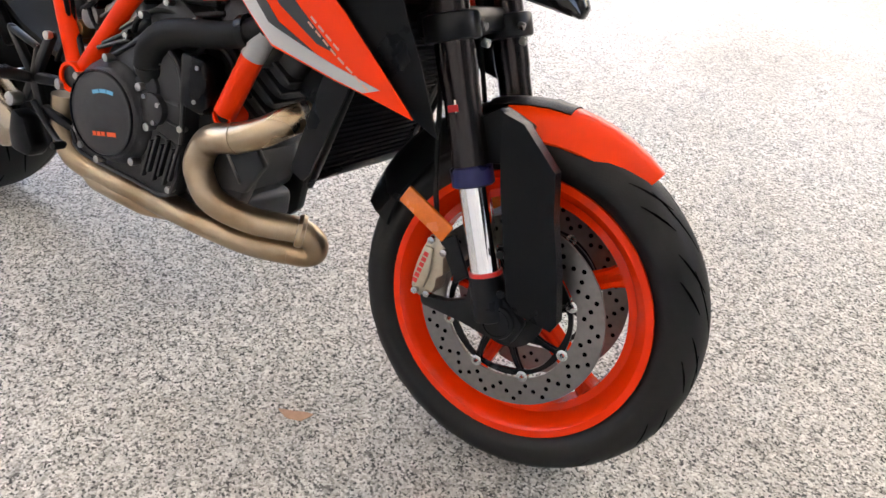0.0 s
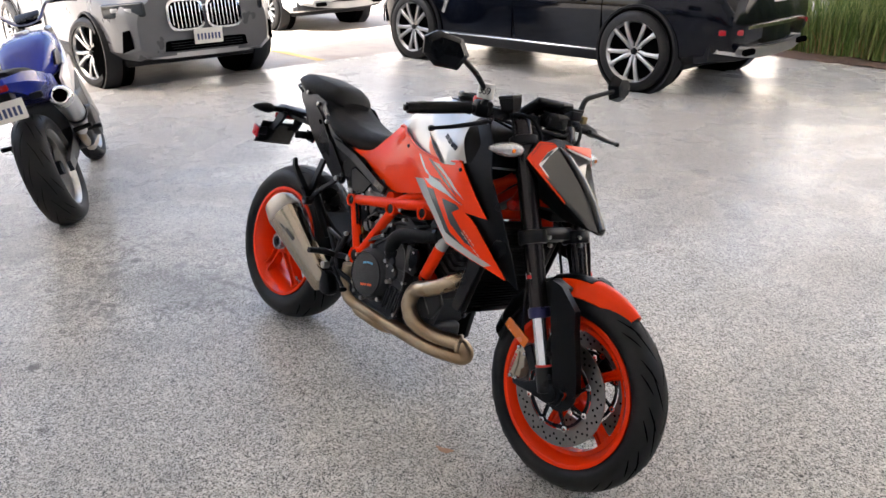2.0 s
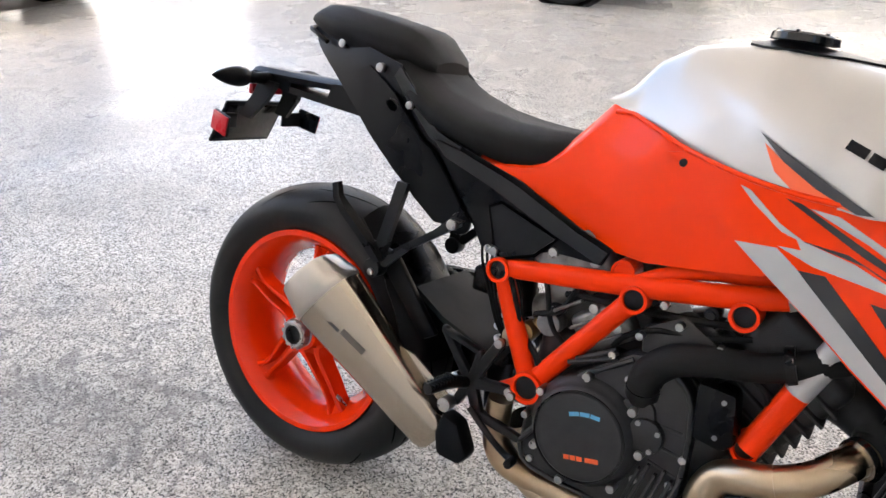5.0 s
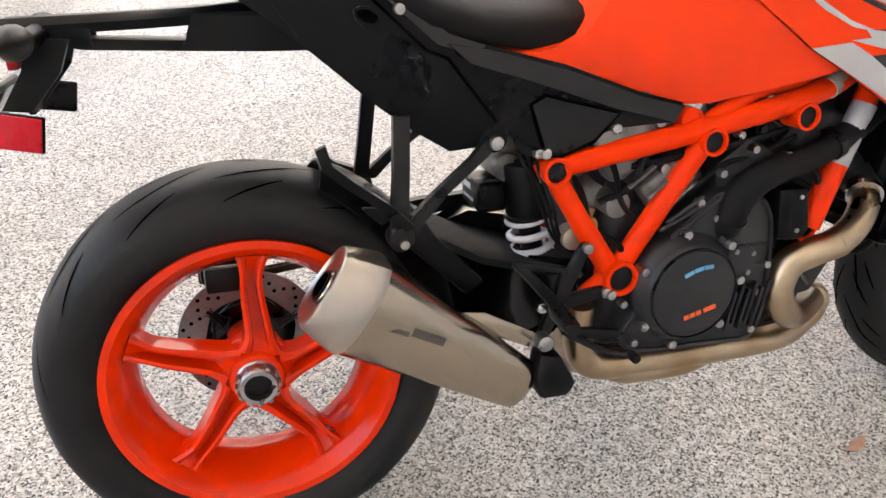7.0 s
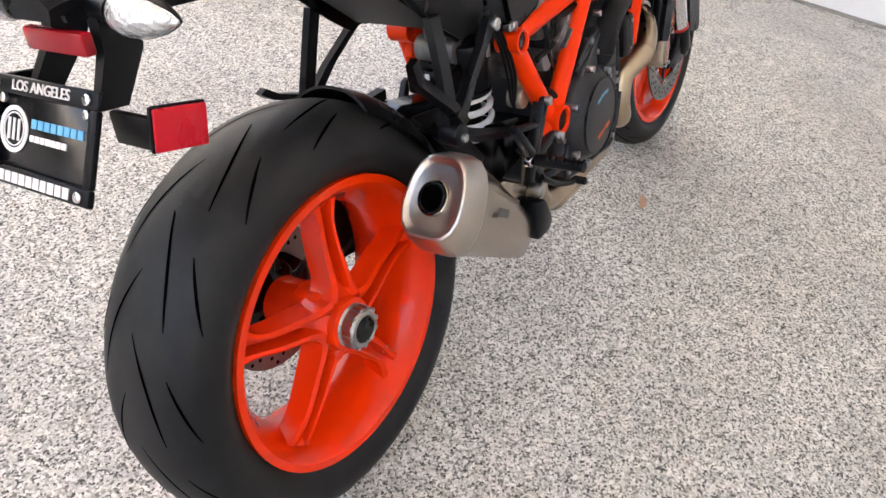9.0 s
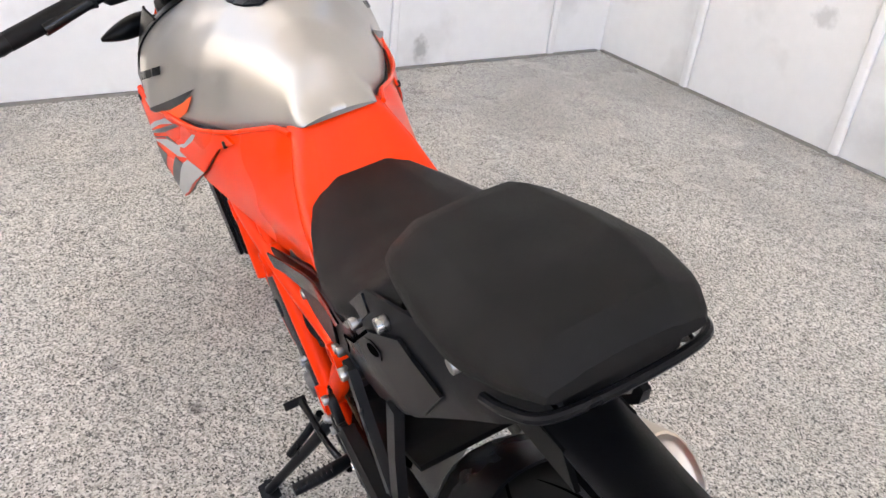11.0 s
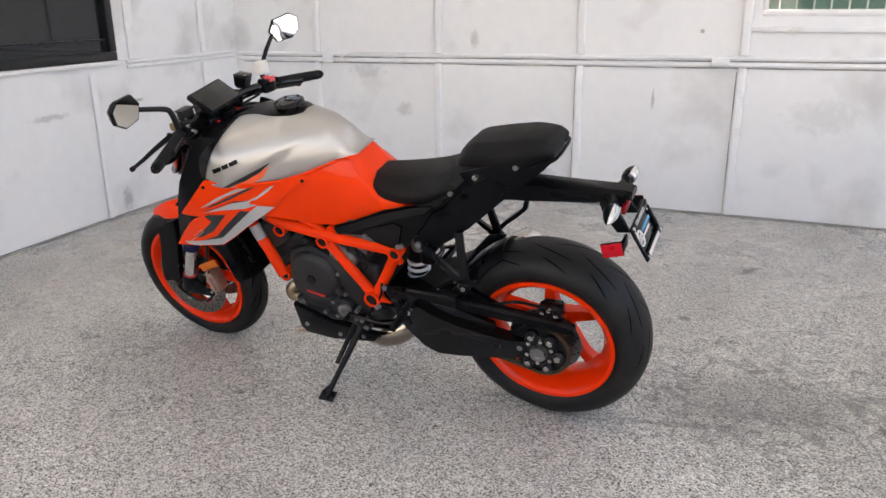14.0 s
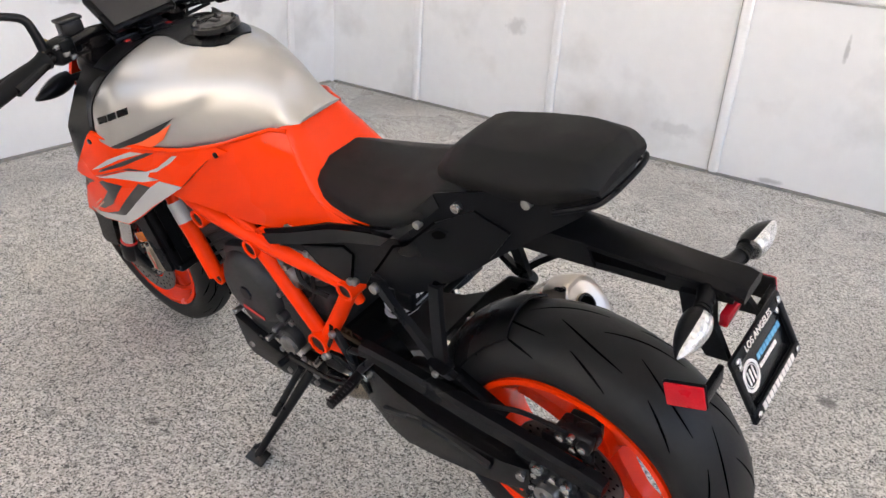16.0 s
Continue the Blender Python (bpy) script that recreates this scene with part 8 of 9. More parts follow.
BLUE_BIKE = mat("blue_gloss_paint", (0.006, 0.018, 0.24), 0.25, spec=0.3, coat=0.2, var=0.06)
ALU = mat("bare_aluminium", (0.55, 0.54, 0.52), 0.35, metal=1.0, var=0.12, scale=60)


def car_wheel(parent, x, y, r, w, out, spokes, steer=0.0):
    """A road wheel; out is the side (+1 or -1 in y) that its face shows."""
    m = Matrix.Translation((x, y, r)) @ Matrix.Rotation(radians(steer), 4, "Z")
    h = w / 2
    wheel = part("wheel", revolve([(-h, r * 0.76), (-h * 1.02, r * 0.88), (-h * 0.85, r * 0.97), (-h * 0.5, r), (h * 0.5, r), (h * 0.85, r * 0.97), (h * 1.02, r * 0.88), (h, r * 0.76)], 40), RUBBER, parent, local=m)
    part("rim", revolve([(out * h * 0.95, r * 0.77), (out * h * 0.80, r * 0.74), (out * h * 0.70, r * 0.71), (-out * h * 0.6, r * 0.67), (-out * h * 0.6, r * 0.755), (out * h * 0.6, r * 0.755)], 40), ALLOY, wheel)
    part("brake", cyl((0, -out * h * 0.3, 0), (0, out * h * 0.1, 0), r * 0.55, seg=28), DISC, wheel)
    for k in range(spokes):
        a = 2 * math.pi * k / spokes + 0.3
        for da in (-1, 1):
            rows_ = []
            for q, off, wid, face in ((0.08, 0.035, 0.060, 0.62), (0.30, 0.062, 0.050, 0.80), (0.55, 0.130, 0.050, 0.86), (0.75, 0.200, 0.075, 0.84)):
                cx, cz = r * q, da * r * off
                yf = out * h * face
                rows_.append([V(cx, yf - out * 0.03, cz - r * wid), V(cx, yf - out * 0.006, cz - r * wid), V(cx, yf, cz - r * wid * 0.6), V(cx, yf, cz + r * wid * 0.6), V(cx, yf - out * 0.006, cz + r * wid), V(cx, yf - out * 0.03, cz + r * wid)])
            part("spoke", moved(loft(rows_), Matrix.Rotation(a, 4, "Y")), ALLOY, wheel)
        part("wheel_nut", moved(cyl((r * 0.15, out * h * 0.60, 0), (r * 0.15, out * h * 0.74, 0), r * 0.022, seg=8), Matrix.Rotation(a + 0.63, 4, "Y")), CAR_TRIM, wheel)
    part("hub_cap", cyl((0, out * h * 0.6, 0), (0, out * h * 0.76, 0), r * 0.075, seg=18, bev=0.006), CAR_TRIM, wheel)
    return wheel


def kidney(x, deep, hy, hz, n=28):
    """A rounded upright opening, hy and hz its half sizes."""
    def ring(xx, k):
        out = []
        for i in range(n):
            a = 2 * math.pi * i / n
            c, s = math.cos(a), math.sin(a)
            r = (abs(c) ** 4 + abs(s) ** 4) ** -0.25
            out.append(V(xx, hy * k * c * r, hz * k * s * r))
        return out
    return loft([ring(x - deep / 2, 1.0), ring(x + deep * 0.3, 1.0), ring(x + deep / 2, 0.95)])


def suv(m, label, paint, wb, W, wheel_r, spokes, steer=0.0, trim_chrome=False):
    """A tall car; x ahead from the rear axle, y left. Front and rear overhangs follow the wheelbase."""
    car = empty("car", m, label, "car", "parked cars")
    hw = W / 2
    fo, ro = 0.82, 0.98
    # x, sill z, half width low, half width waist, waist z, bonnet or roof z, half width top
    st = [(-ro, 0.55, 0.70, 0.72, 0.80, 1.02, 0.60), (-ro + 0.06, 0.42, 0.82, 0.86, 0.82, 1.10, 0.70), (-0.70, 0.32, 0.92, 0.96, 0.95, 1.52, 0.62), (-0.35, 0.28, 0.965, 0.985, 0.98, 1.64, 0.63), (0.2, 0.27, 0.97, 1.0, 0.98, 1.70, 0.65), (1.0, 0.27, 0.97, 1.0, 0.97, 1.71, 0.66),
          (wb * 0.57, 0.27, 0.97, 1.0, 0.96, 1.66, 0.64), (wb * 0.72, 0.27, 0.97, 1.0, 0.96, 1.38, 0.66), (wb * 0.86, 0.28, 0.97, 0.99, 0.95, 1.09, 0.76), (wb + 0.1, 0.30, 0.965, 0.985, 0.92, 1.04, 0.80), (wb + 0.45, 0.32, 0.94, 0.95, 0.90, 1.05, 0.78), (wb + fo - 0.14, 0.32, 0.88, 0.89, 0.84, 0.99, 0.70), (wb + fo, 0.36, 0.76, 0.77, 0.76, 0.94, 0.60)]
    rings = []
    for x, z0, a, b, zw, zt, c in st:
        half = [(a * hw * 0.86, z0), (a * hw, z0 + 0.09), (b * hw, zw - 0.22), (b * hw * 1.0, zw - 0.06), (b * hw * 0.97, zw + 0.02), ((b * 0.4 + c * 0.6) * hw, zw + (zt - zw) * 0.62), (c * hw, zt - 0.02), (c * hw * 0.6, zt)]
        rings.append([V(x, -y, z) for y, z in half] + [V(x, y, z) for y, z in reversed(half)])
    part("body", loft(rings), paint, car, angle=32)
    part("underbody", box((wb / 2, 0, 0.30), (wb + 0.9, W * 0.80, 0.14), 0.03), CAR_TRIM, car)
    for side in (-1, 1):
        y = side * hw
        part("sill_cladding", box((wb / 2, side * (hw * 0.965), 0.33), (wb - 2.0 * wheel_r, 0.05, 0.13), 0.02), CAR_TRIM, car)
        part("sill_strip", box((wb / 2, side * (hw * 0.985), 0.375), (wb - 2.25 * wheel_r, 0.028, 0.022), 0.008), CHROME_TRIM if trim_chrome else CAR_TRIM, car)
        part("side_window", loft([[V(x, side * (hw * 0.955 - (z - 1.0) * 0.42), z) for z in (1.02, 1.02 + h)] + [V(x, side * (hw * 0.955 - (z - 1.0) * 0.42) + side * 0.012, z) for z in (1.02 + h, 1.02)] for x, h in ((-0.35, 0.30), (0.2, 0.46), (1.0, 0.48), (wb * 0.57, 0.44), (wb * 0.74, 0.10))]), CAR_GLASS, car)
        for xw, stv in ((0, 0.0), (wb, steer)):
            part("wheel_arch", revolve([(side * (hw - 0.16), wheel_r * 1.07), (side * (hw + 0.008), wheel_r * 1.07), (side * (hw + 0.008), wheel_r * 1.125), (side * (hw - 0.005), wheel_r * 1.14), (side * (hw - 0.16), wheel_r * 1.14)], 48, (xw, 0, wheel_r)), CAR_TRIM, car)
            # a solid black plug paints the shade inside the wheel well
            part("wheel_well", cyl((xw, side * (hw - 0.3), wheel_r), (xw, side * (hw + 0.004), wheel_r), wheel_r * 1.08, seg=40), HOLLOW_BLACK, car)
            car_wheel(car, xw, side * (hw - 0.075), wheel_r, 0.26, side, spokes, stv)
        for xd in (0.42, wb * 0.50):
            part("door_seam", box((xd, side * (hw * 0.998), 0.68), (0.008, 0.012, 0.56)), HOLLOW_BLACK, car)
        for xd in (0.72, wb * 0.50 + 0.25):
            part("door_handle", box((xd, side * (hw * 1.0 + 0.012), 0.86), (0.20, 0.03, 0.03), 0.012), paint, car)
        part("front_lamp", moved(box((0, 0, 0), (0.47, 0.05, 0.14), 0.035, 3), pose(wb + fo - 0.150, side * (hw * 0.835), 0.82, 0, -4, -side * 38)), CAR_GLASS, car)
        for k in (-0.09, 0.06):
            part("lamp_ring", moved(box((0, 0, 0), (0.085, 0.02, 0.045), 0.010), pose(wb + fo - 0.135 + k * 0.78, side * (hw * 0.850 - k * 0.6), 0.82, 0, -4, -side * 38)), ALLOY, car)
        part("tail_lamp", moved(box((0, 0, 0), (0.24, 0.05, 0.13), 0.03, 3), pose(-ro + 0.115, side * (hw * 0.80), 1.06, 0, 0, side * 48)), RED_LENS, car)
        part("rear_reflector", moved(box((0, 0, 0), (0.24, 0.03, 0.055), 0.012), pose(-ro + 0.08, side * (hw * 0.83), 0.635, 0, 0, side * 50)), RED_LENS, car)
        part("air_curtain", moved(loft([[V(-0.06, 0, -0.11), V(0.07, 0, -0.06), V(0.05, 0, 0.12), V(-0.03, 0, 0.10)], [V(-0.05, 0.02, -0.10), V(0.06, 0.02, -0.05), V(0.04, 0.02, 0.11), V(-0.02, 0.02, 0.09)]]), pose(wb + fo - 0.105, side * (hw * 0.865), 0.52, 0, 0, -side * 40) @ Matrix.Diagonal((1, side, 1, 1))), HOLLOW_BLACK, car)
    # front: twin grille, lower intake, skid strip, plate
    xf = wb + fo
    for side in (-1, 1):
        gm = Matrix.Translation((xf + 0.012, side * 0.212, 0.755)) @ Matrix.Rotation(radians(-6), 4, "Y")
        grille = part("grille", kidney(0.0, 0.030, 0.2, 0.158), CHROME_TRIM, car, "chrome-framed grille", local=gm)
        part("grille_back", kidney(0.012, 0.012, 0.178, 0.136), HOLLOW_BLACK, grille)
        for k in range(8):
            part("grille_slat", box((0.024, -0.147 + 0.042 * k, 0), (0.02, 0.013, 0.25 if 0 < k < 7 else 0.19), 0.004), CHROME_TRIM, grille)
    part("lower_intake", loft([[V(xf - 0.08, y, z0), V(xf + 0.022 - dx, y, z0), V(xf + 0.016 - dx, y, z1), V(xf - 0.08, y, z1)] for y, z0, z1, dx in ((-W * 0.36, 0.415, 0.435, 0.13), (-W * 0.29, 0.408, 0.475, 0.05), (-W * 0.22, 0.404, 0.508, 0.0), (W * 0.22, 0.404, 0.508, 0.0), (W * 0.29, 0.408, 0.475, 0.05), (W * 0.36, 0.415, 0.435, 0.13))]), HOLLOW_BLACK, car)
    for z in (0.430, 0.456, 0.482):
        part("intake_slat", box((xf + 0.022, 0, z), (0.008, W * 0.43, 0.006), 0.002), CAR_TRIM, car)
    part("bumper_lip", loft([[V(xf - 0.06 - dx, y, z) for z in (0.385, 0.405)] + [V(xf + 0.030 - dx, y, z) for z in (0.402, 0.388)] for y, dx in ((-W * 0.40, 0.20), (-W * 0.28, 0.03), (0, 0.0), (W * 0.28, 0.03), (W * 0.40, 0.20))]), paint, car)
    part("front_skid", loft([[V(xf - 0.06 - dx, y, z) for z in (0.335, 0.385)] + [V(xf + 0.015 - dx, y, z) for z in (0.385, 0.335)] for y, dx in ((-W * 0.36, 0.16), (-W * 0.25, 0.02), (0, 0.0), (W * 0.25, 0.02), (W * 0.36, 0.16))]), ALLOY, car)
    fp = part("front_plate", box((xf + 0.045, 0, 0.535), (0.012, 0.32, 0.155), 0.006), PLATE_M, car)
    for k in range(7):
        part("plate_bar", box((xf + 0.053, -0.117 + 0.039 * k, 0.530), (0.004, 0.020, 0.062)), PLATE_INK, fp)
    part("bonnet_badge", moved(cyl((0, 0, 0), (0.012, 0, 0.004), 0.04, seg=20), pose(xf - 0.02, 0, 0.865)), CHROME_TRIM, car)
    # rear: bumper, bright insert, glass, plate
    part("rear_bumper", loft([[V(-ro - 0.02 + dx, y, z) for z in (0.50, 0.66)] + [V(-ro + 0.10 + dx, y, z) for z in (0.66, 0.50)] for y, dx in ((-W * 0.44, 0.20), (-W * 0.33, 0.04), (0, 0.0), (W * 0.33, 0.04), (W * 0.44, 0.20))]), paint, car)
    part("rear_valance", loft([[V(-ro - 0.005 + dx, y, z) for z in (0.36, 0.50)] + [V(-ro + 0.14 + dx, y, z) for z in (0.50, 0.33)] for y, dx in ((-W * 0.46, 0.24), (-W * 0.34, 0.06), (0, 0.02), (W * 0.34, 0.06), (W * 0.46, 0.24))]), CAR_TRIM, car)
    part("rear_insert", loft([[V(-ro - 0.030 + dx, y, z) for z in (z0, z1)] + [V(-ro + 0.03 + dx, y, z) for z in (z1, z0)] for y, dx, z0, z1 in ((-W * 0.44, 0.20, 0.44, 0.49), (-W * 0.34, 0.045, 0.40, 0.50), (-W * 0.2, 0.01, 0.37, 0.47), (0, 0.0, 0.36, 0.46), (W * 0.2, 0.01, 0.37, 0.47), (W * 0.34, 0.045, 0.40, 0.50), (W * 0.44, 0.20, 0.44, 0.49))]), ALLOY, car, "bright bumper insert")
    part("bumper_step", loft([[V(-ro - 0.045 + dx, y, z) for z in (0.655, 0.685)] + [V(-ro + 0.10 + dx, y, z) for z in (0.700, 0.655)] for y, dx in ((-W * 0.40, 0.14), (-W * 0.32, 0.04), (0, 0.0), (W * 0.32, 0.04), (W * 0.40, 0.14))]), CHROME_TRIM if trim_chrome else paint, car)
    for side in (-1, 1):
        part("tailpipe", box((-ro - 0.022, side * W * 0.31, 0.445), (0.06, 0.20, 0.060), 0.022, 3), HOLLOW_BLACK, car, "flat dark tailpipe")
    rp = part("rear_plate", box((-ro + 0.01, 0, 0.95), (0.03, 0.32, 0.155), 0.006), PLATE_M, car)
    for k in range(7):
        part("plate_bar", box((-ro - 0.007, -0.117 + 0.039 * k, 0.95), (0.004, 0.020, 0.062)), PLATE_INK, rp)
    part("rear_window", moved(box((0, 0, 0), (0.02, W * 0.58, 0.42), 0.01), pose(-0.80, 0, 1.30, 0, 32, 0)), CAR_GLASS, car)
    part("windscreen", moved(box((0, 0, 0), (0.75, W * 0.60, 0.02), 0.01), pose(wb * 0.735, 0, 1.385, 0, 32, 0)), CAR_GLASS, car)
    return car


grey = suv(Matrix.Translation((-8.85, 2.15, 0)) @ Matrix.Diagonal((1, 1, 1, 1)), "grey metallic SUV parked facing the bay", CAR_GREY, 2.86, 1.86, 0.365, 5, 14)
dark = suv(Matrix.Translation((-1.95, 6.15, 0)) @ pose(0, 0, 0, 0, 0, 180 + 3.5), "black SUV with bright sill strip parked side on", CAR_BLACK, 3.20, 2.05, 0.400, 5, 0, True)
# a slim bright vent behind the front wheel
part("fender_vent", moved(box((0, 0, 0), (0.05, 0.02, 0.24), 0.01), pose(3.20 - 0.56, 1.027, 0.72, 0, -22, 0)), CHROME_TRIM, dark)
suv(Matrix.Translation((-9.15, 6.10, 0)) @ pose(0, 0, 0, 0, 0, 180 + 2), "white car parked out on the sunlit driveway", CAR_WHITE, 2.80, 1.86, 0.34, 6)

suv(Matrix.Translation((6.05, 2.88, 0)) @ pose(0, 0, 0, 0, 0, 180), "dark SUV parked beyond the short wall", CAR_BLACK, 2.86, 1.86, 0.365, 5)


def naked_bike(m, label):
    """A sport motorcycle seen from behind: x ahead from the rear axle, z from the floor."""
    b = empty("motorcycle", m, label, "motorcycle", "parked motorcycles")
    for x, R, w, nm in ((0, 0.318, 0.18, "rear_wheel"), (1.40, 0.30, 0.12, "front_wheel")):
        tb_, _ = tyre_bm(R, w, 0.222, 64, 0.85)
        wl = part(nm, tb_, RUBBER, b, local=Matrix.Translation((x, 0, R)))
        part("rim", rim_bm(0.226, w * 0.40, 0.016, 64), ALU, wl)
        for k in range(3):
            part("spoke", spoke_bm(radians(30 + 120 * k), 0.03, 0.20, 0.05, 0.04, 0, 0, 0.04, 0.03, 0.2), BLACK_METAL, wl)
        part("tread", tread(R, w, 0.222, ROWS_R, 12, 0.85, 0.002), HOLLOW_BLACK, wl)
        part("disc", disc_bm(0.15 if x else 0.11, 0.09, 0.06, 0.005, 48), DISC, wl)
        part("hub", cyl((0, -0.06, 0), (0, 0.06, 0), 0.04, seg=20), BLACK_METAL, wl)
    part("swing_arm", merge(loft([[V(x, y0, z - h), V(x, y1, z - h), V(x, y1, z + h), V(x, y0, z + h)] for x, y0, y1, z, h in ((-0.03, 0.095, 0.12, 0.318, 0.03), (0.3, 0.09, 0.115, 0.35, 0.045), (0.52, -0.1, 0.1, 0.38, 0.05))]),
                             loft([[V(x, y0, z - h), V(x, y1, z - h), V(x, y1, z + h), V(x, y0, z + h)] for x, y0, y1, z, h in ((-0.03, -0.12, -0.095, 0.318, 0.03), (0.3, -0.115, -0.09, 0.35, 0.045), (0.52, -0.1, 0.1, 0.38, 0.05))])), BLACK_METAL, b)
    part("engine", merge(box((0.72, 0, 0.44), (0.40, 0.36, 0.34), 0.04, 3), cyl((0.70, -0.22, 0.40), (0.70, 0.22, 0.40), 0.10, seg=28, bev=0.01), moved(box((0, 0, 0), (0.22, 0.34, 0.26), 0.03, 3), pose(0.86, 0, 0.62, 0, 25, 0))), ENGINE, b)
    part("frame_spar", merge(*[tube([(0.50, s * 0.13, 0.48), (0.62, s * 0.17, 0.70), (0.95, s * 0.14, 0.86), (1.10, s * 0.04, 0.90)], 0.035, 12, 5, flat=0.6) for s in (-1, 1)]), ALU, b)
    tank_r = [(0.36, 0.075, 0.76, 0.79), (0.42, 0.105, 0.75, 0.84), (0.50, 0.130, 0.73, 0.91), (0.58, 0.150, 0.72, 0.965), (0.70, 0.165, 0.72, 0.99), (0.82, 0.172, 0.73, 1.00), (0.95, 0.155, 0.76, 0.985), (1.03, 0.115, 0.80, 0.95), (1.06, 0.07, 0.83, 0.92)]
    part("fuel_tank", loft([[V(x, w * math.copysign(abs(math.cos(a)) ** (0.62 if math.sin(a) > 0 else 0.4), math.cos(a)), (z0 + z1) / 2 + (z1 - z0) / 2 * math.copysign(abs(math.sin(a)) ** 0.62, math.sin(a))) for a in [2 * math.pi * k / 28 for k in range(28)]] for x, w, z0, z1 in tank_r]), BLUE_BIKE, b, "glossy blue fuel tank")
    part("seat", seat_bm([(0.46, 0.06, 0.77, 0.80, 0.815), (0.36, 0.12, 0.765, 0.80, 0.815), (0.20, 0.13, 0.78, 0.82, 0.84), (0.05, 0.12, 0.82, 0.87, 0.89), (-0.12, 0.10, 0.86, 0.90, 0.91), (-0.20, 0.06, 0.89, 0.905, 0.91)]), SEAT, b)
    part("tail_cowl", loft([[V(x, -w, z1), V(x, -w * 1.05, (z0 + z1) / 2), V(x, -w * 0.6, z0), V(x, w * 0.6, z0), V(x, w * 1.05, (z0 + z1) / 2), V(x, w, z1)] for x, w, z0, z1 in ((0.38, 0.145, 0.64, 0.775), (0.25, 0.150, 0.66, 0.795), (0.10, 0.152, 0.70, 0.83), (-0.04, 0.145, 0.74, 0.865), (-0.16, 0.122, 0.78, 0.885), (-0.25, 0.085, 0.815, 0.888), (-0.29, 0.05, 0.84, 0.885))]), BLUE_BIKE, b, "blue tail cowl")
    part("tank_recess", merge(*[plate([(0.52, 0.80), (0.66, 0.78), (0.90, 0.84), (0.82, 0.885), (0.62, 0.87)], s * 0.152, s * 0.168, 0.010) for s in (-1, 1)]), BLACK, b, "dark knee recess")
    part("filler_cap", cyl((0.80, 0, 0.99), (0.80, 0, 1.012), 0.045, seg=24, bev=0.004), ALU, b)
    part("side_panel", merge(*[plate([(0.40, 0.66), (0.52, 0.60), (0.66, 0.63), (0.86, 0.70), (0.94, 0.80), (0.60, 0.775), (0.42, 0.74)], s * 0.165, s * 0.185, 0.008) for s in (-1, 1)]), WHITE_DECAL, b)
    part("tail_lamp", box((-0.275, 0, 0.845), (0.03, 0.11, 0.045), 0.01), RED_LENS, b)
    part("plate_holder", merge(box((-0.20, 0, 0.79), (0.10, 0.09, 0.12), 0.02), box((-0.26, 0, 0.72), (0.02, 0.11, 0.10), 0.006)), BLACK, b)
    pl = part("number_plate", moved(box((0, 0, 0), (0.006, 0.18, 0.105), 0.003), pose(-0.277, 0, 0.725, 0, 14, 0)), PLATE_M, b)
    for k in range(6):
        part("plate_bar", moved(box((-0.005, -0.062 + 0.025 * k, -0.006), (0.003, 0.014, 0.046)), pose(-0.277, 0, 0.725, 0, 14, 0)), PLATE_INK, pl)
    for s in (-1, 1):
        part("indicator", merge(cyl((-0.22, s * 0.05, 0.76), (-0.22, s * 0.13, 0.76), 0.008, seg=10), moved(box((0, 0, 0), (0.03, 0.07, 0.035), 0.012, 3), pose(-0.225, s * 0.15, 0.76))), BLACK, b)
        part("peg_bracket", plate([(0.30, 0.62), (0.34, 0.62), (0.30, 0.46), (0.24, 0.44), (0.26, 0.50)], s * 0.14, s * 0.155, 0.004), ALU, b)
        part("passenger_peg", cyl((0.25, s * 0.15, 0.45), (0.23, s * 0.26, 0.46), 0.014, seg=12, bev=0.003), RUBBER_SOFT, b)
        part("rider_peg", cyl((0.46, s * 0.17, 0.40), (0.45, s * 0.27, 0.40), 0.014, seg=12, bev=0.003), RUBBER_SOFT, b)
    mf = part("muffler", tube([(0.42, -0.155, 0.41), (0.32, -0.180, 0.47), (0.22, -0.205, 0.545), (0.02, -0.228, 0.645), (-0.11, -0.238, 0.700)], [0.035, 0.045, 0.058, 0.062, 0.060], 24, 4), ALU, b, "brushed aluminium muffler")
    out_d = V(-0.13, -0.010, 0.055).normalized()
    out_m = Matrix.Translation((-0.11, -0.238, 0.700)) @ out_d.to_track_quat("Y", "Z").to_matrix().to_4x4()
    part("muffler_outlet", revolve([(-0.004, 0.0605), (0.020, 0.0585), (0.036, 0.048), (0.038, 0.043), (0.036, 0.037), (-0.004, 0.037)], 28), CHROME_TRIM, mf, "polished muffler outlet", local=out_m)
    part("muffler_bore", cyl((0, 0.0, 0), (0, 0.010, 0), 0.0372, seg=24), HOLLOW_BLACK, mf, local=out_m)
    part("muffler_band", revolve([(-0.012, 0.0595), (-0.012, 0.0655), (0.012, 0.0655), (0.012, 0.0595)], 28), BLACK_METAL, mf, local=Matrix.Translation((0.205, -0.2075, 0.553)) @ V(-0.20, -0.023, 0.10).to_track_quat("Y", "Z").to_matrix().to_4x4())
    part("header", tube([(0.98, -0.10, 0.60), (1.04, -0.12, 0.45), (0.95, -0.12, 0.26), (0.70, -0.12, 0.24), (0.48, -0.14, 0.34), (0.40, -0.15, 0.41)], 0.026, 14, 6), HEADER, b)
    for s in (-1, 1):
        part("fork_leg", merge(cyl((1.40, s * 0.10, 0.30), (1.27, s * 0.10, 0.60), 0.03, seg=16), cyl((1.27, s * 0.10, 0.60), (1.11, s * 0.10, 0.98), 0.025, seg=16)), ALU, b)
        part("grip", tube([(1.05, s * 0.22, 1.13), (1.00, s * 0.34, 1.12)], 0.018, 14, 1), RUBBER_SOFT, b)
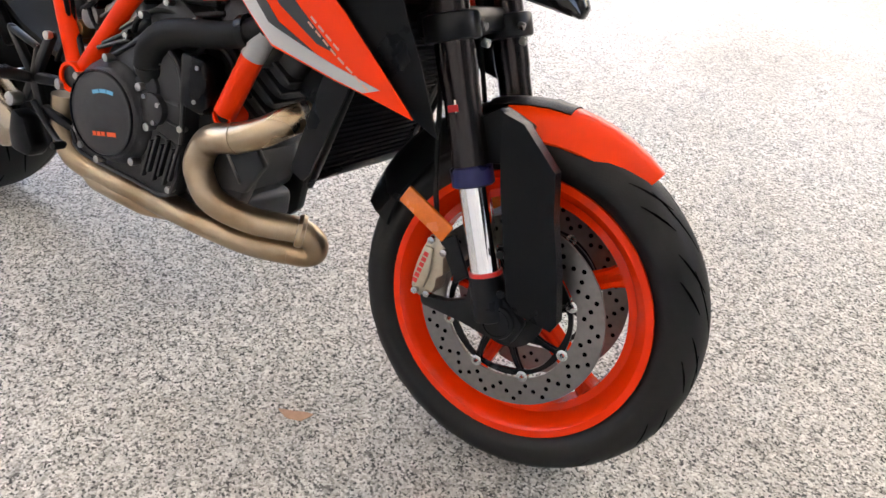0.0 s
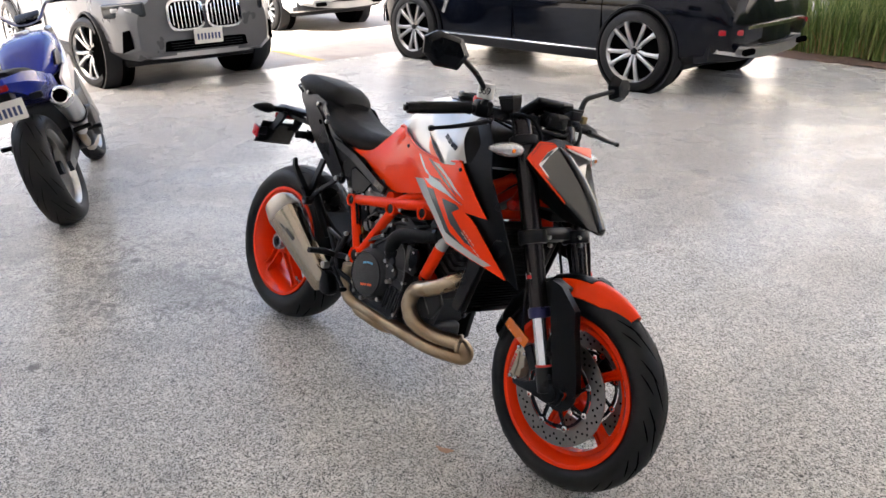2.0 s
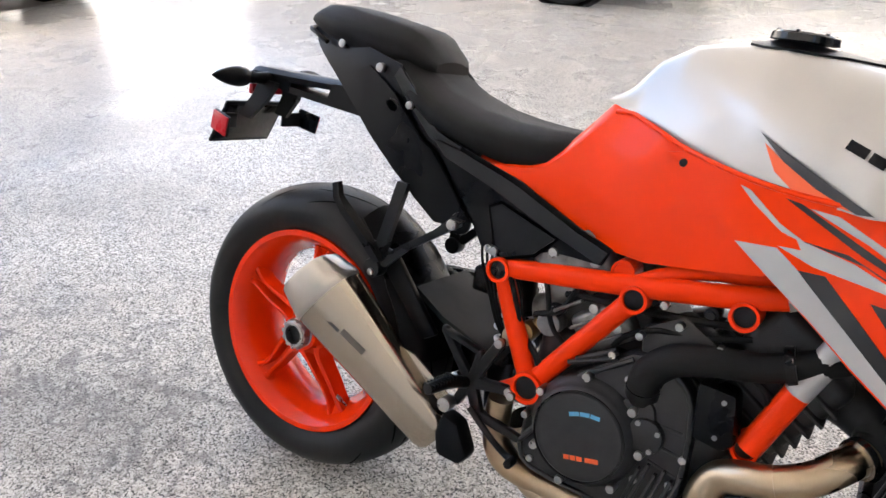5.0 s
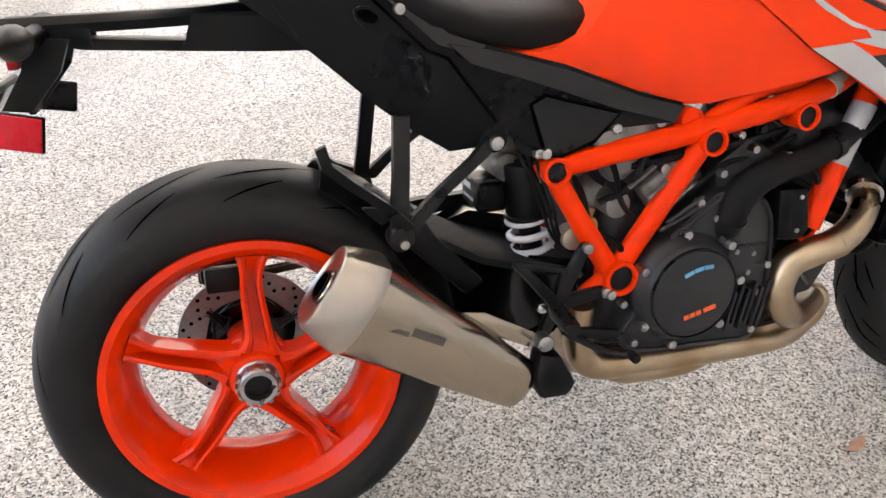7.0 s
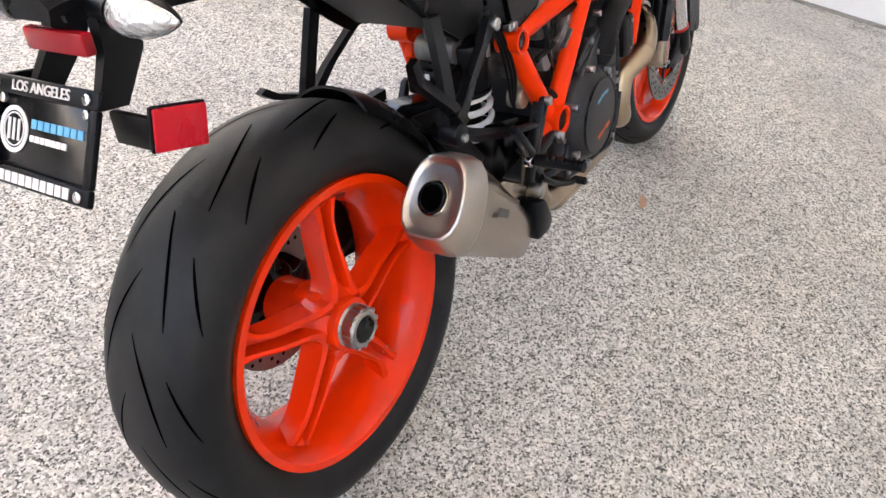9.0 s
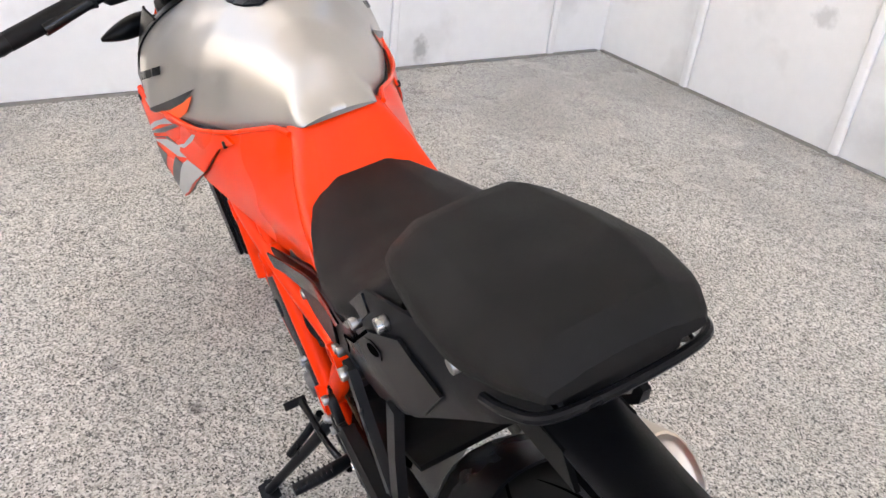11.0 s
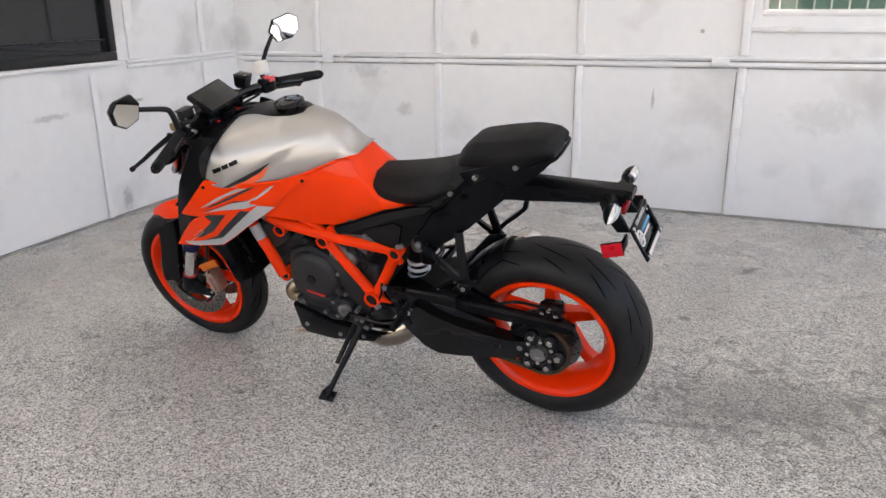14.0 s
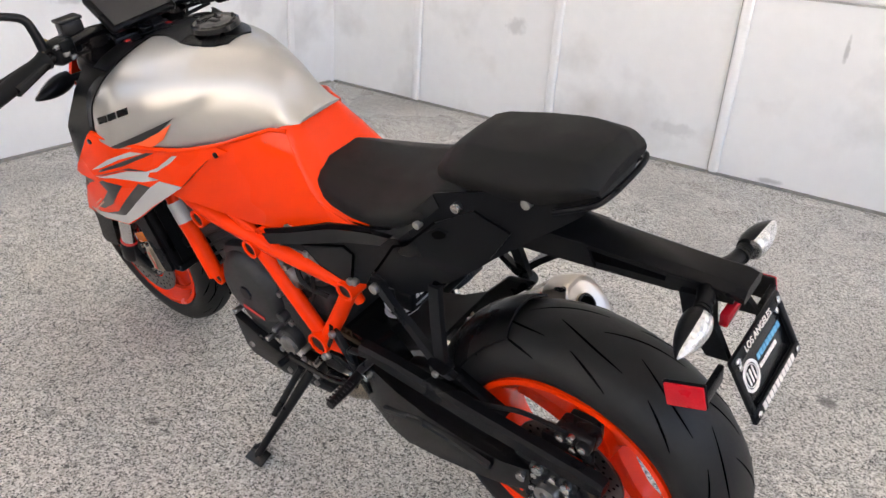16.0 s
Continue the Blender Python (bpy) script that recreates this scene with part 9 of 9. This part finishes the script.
        part("lever", tube([(1.10, s * 0.17, 1.12), (1.12, s * 0.26, 1.11), (1.10, s * 0.34, 1.09)], 0.006, 8, 4), BLACK_METAL, b)
    part("handlebar", tube([(1.02, -0.32, 1.122), (1.07, -0.17, 1.132), (1.12, -0.07, 1.04), (1.12, 0.07, 1.04), (1.07, 0.17, 1.132), (1.02, 0.32, 1.122)], 0.012, 12, 5), ALU, b)
    part("front_mudguard", loft([[V(1.40 + (0.325) * math.cos(a) , y, 0.30 + (0.325 - 0.03 * abs(y / 0.07) ** 2) * math.sin(a)) for y in (-0.07, -0.035, 0, 0.035, 0.07)] + [V(1.40 + 0.318 * math.cos(a), y, 0.30 + (0.318 - 0.03 * abs(y / 0.07) ** 2) * math.sin(a)) for y in (0.07, 0.035, 0, -0.035, -0.07)] for a in [radians(150 - 12 * k) for k in range(9)]]), BLUE_BIKE, b)
    part("headlamp", cyl((1.16, 0, 0.90), (1.27, 0, 0.88), 0.075, 0.09, seg=24, bev=0.01), BLACK, b)
    part("dashboard", moved(box((0, 0, 0), (0.10, 0.16, 0.05), 0.012), pose(1.16, 0, 1.05, 0, -30, 0)), BLACK, b)
    part("side_stand", tube([(0.55, 0.14, 0.30), (0.58, 0.25, 0.14), (0.60, 0.33, 0.035)], 0.012, 10, 3), BLACK_METAL, b)
    part("chain", tube([(0.0, 0.085, 0.41), (0.5, 0.085, 0.44)], 0.009, 8, 1), CHAIN_M, b)
    return b


hd2 = math.degrees(math.atan2(0.65, -1.41))
LEAN2 = Matrix.Rotation(radians(-13.5), 4, "X")
blue = naked_bike(Matrix.Translation((-1.87, -0.36, -0.004)) @ Matrix.Rotation(radians(hd2), 4, "Z") @ LEAN2, "blue and white sport motorcycle leaning on its stand")
copy_thing(blue, Matrix.Translation((-2.45, -1.05, -0.004)) @ Matrix.Rotation(radians(hd2 + 3), 4, "Z") @ LEAN2)

# planting bed with tall grasses
MULCH = mat("bark_mulch", (0.10, 0.060, 0.040), 0.9, var=0.4, scale=40, bump=0.02, bump_scale=25)
bed = bmesh.new()
bmesh.ops.create_grid(bed, x_segments=60, y_segments=10, size=1.0, matrix=Matrix.Translation((1.5, 9.35, 0.03)) @ Matrix.Diagonal((4.0, 1.05, 1, 1)))
for v in bed.verts:
    v.co.z += 0.05 * noise.noise(v.co * 3.0) + (0.0 if abs(v.co.y - 8.3) > 0.01 else -0.03)
tagged(thing("planting_bed", bed, MULCH, "brown bark mulch in a planting bed", "mulch"), kind="structure")
BLADE = mat("grass_blade", (0.105, 0.165, 0.040), 0.5, var=0.35, scale=6, spec=0.3)
STRAW = mat("dry_grass_blade", (0.24, 0.17, 0.075), 0.7, var=0.3, scale=6, spec=0.2)
BLADE2 = mat("grass_blade_light", (0.25, 0.29, 0.10), 0.5, var=0.3, scale=6, spec=0.3)
for nm, mm, n, hmin, hmax, seed in (("grass_hedge", BLADE, 9000, 0.45, 1.25, 3), ("grass_hedge", BLADE2, 4600, 0.6, 1.4, 4), ("dry_grass", STRAW, 2600, 0.15, 0.6, 5)):
    rng = random.Random(seed)
    gb = bmesh.new()
    for k in range(n):
        x, y = rng.uniform(-2.1, 5.0), rng.uniform(8.72, 10.2)
        if noise.noise(Vector((x * 1.4, y * 1.4, seed))) < -0.28:
            continue
        h = rng.uniform(hmin, hmax) * (0.8 + 0.25 * noise.noise(Vector((x * 0.9, y, 7))))
        a, bendv, w = rng.uniform(0, 6.28), rng.uniform(0.08, 0.62) * h, rng.uniform(0.004, 0.011)
        d, sv_ = V(math.cos(a), math.sin(a), 0), V(-math.sin(a), math.cos(a), 0) * w
        p0 = V(x, y, 0.02)
        p1, p2 = p0 + V(0, 0, h * 0.55) + d * bendv * 0.25, p0 + V(0, 0, h) + d * bendv
        q = [gb.verts.new(c) for c in (p0 - sv_, p0 + sv_, p1 + sv_ * 0.9, p1 - sv_ * 0.9)]
        tip = gb.verts.new(p2)
        gb.faces.new(q)
        gb.faces.new((q[3], q[2], tip))
    tagged(thing(nm, gb, mm, "tall green ornamental grass in the planting bed" if mm is not STRAW else "dry straw-coloured grass low in the planting bed", "grass"), kind="stuff")

# plain far walls added out of view: they close the yard and bounce daylight in
FAR_M = mat("bounce_wall_white", (0.78, 0.765, 0.74), 0.8, var=0.12, scale=2)
FAR_TAN = mat("bounce_wall_tan", (0.44, 0.41, 0.37), 0.8, var=0.14, scale=2)
thing("backdrop", box((-22, 6, 3.2), (0.4, 60, 6.4)), FAR_M, "added plain white far wall, out of view, that bounces light from the driveway side", "building", kind="structure")
thing("backdrop", box((4, 22, 3.2), (52, 0.4, 6.4)), FAR_TAN, "added plain tan far wall, out of view, that bounces light from beyond the planting", "building", kind="structure")
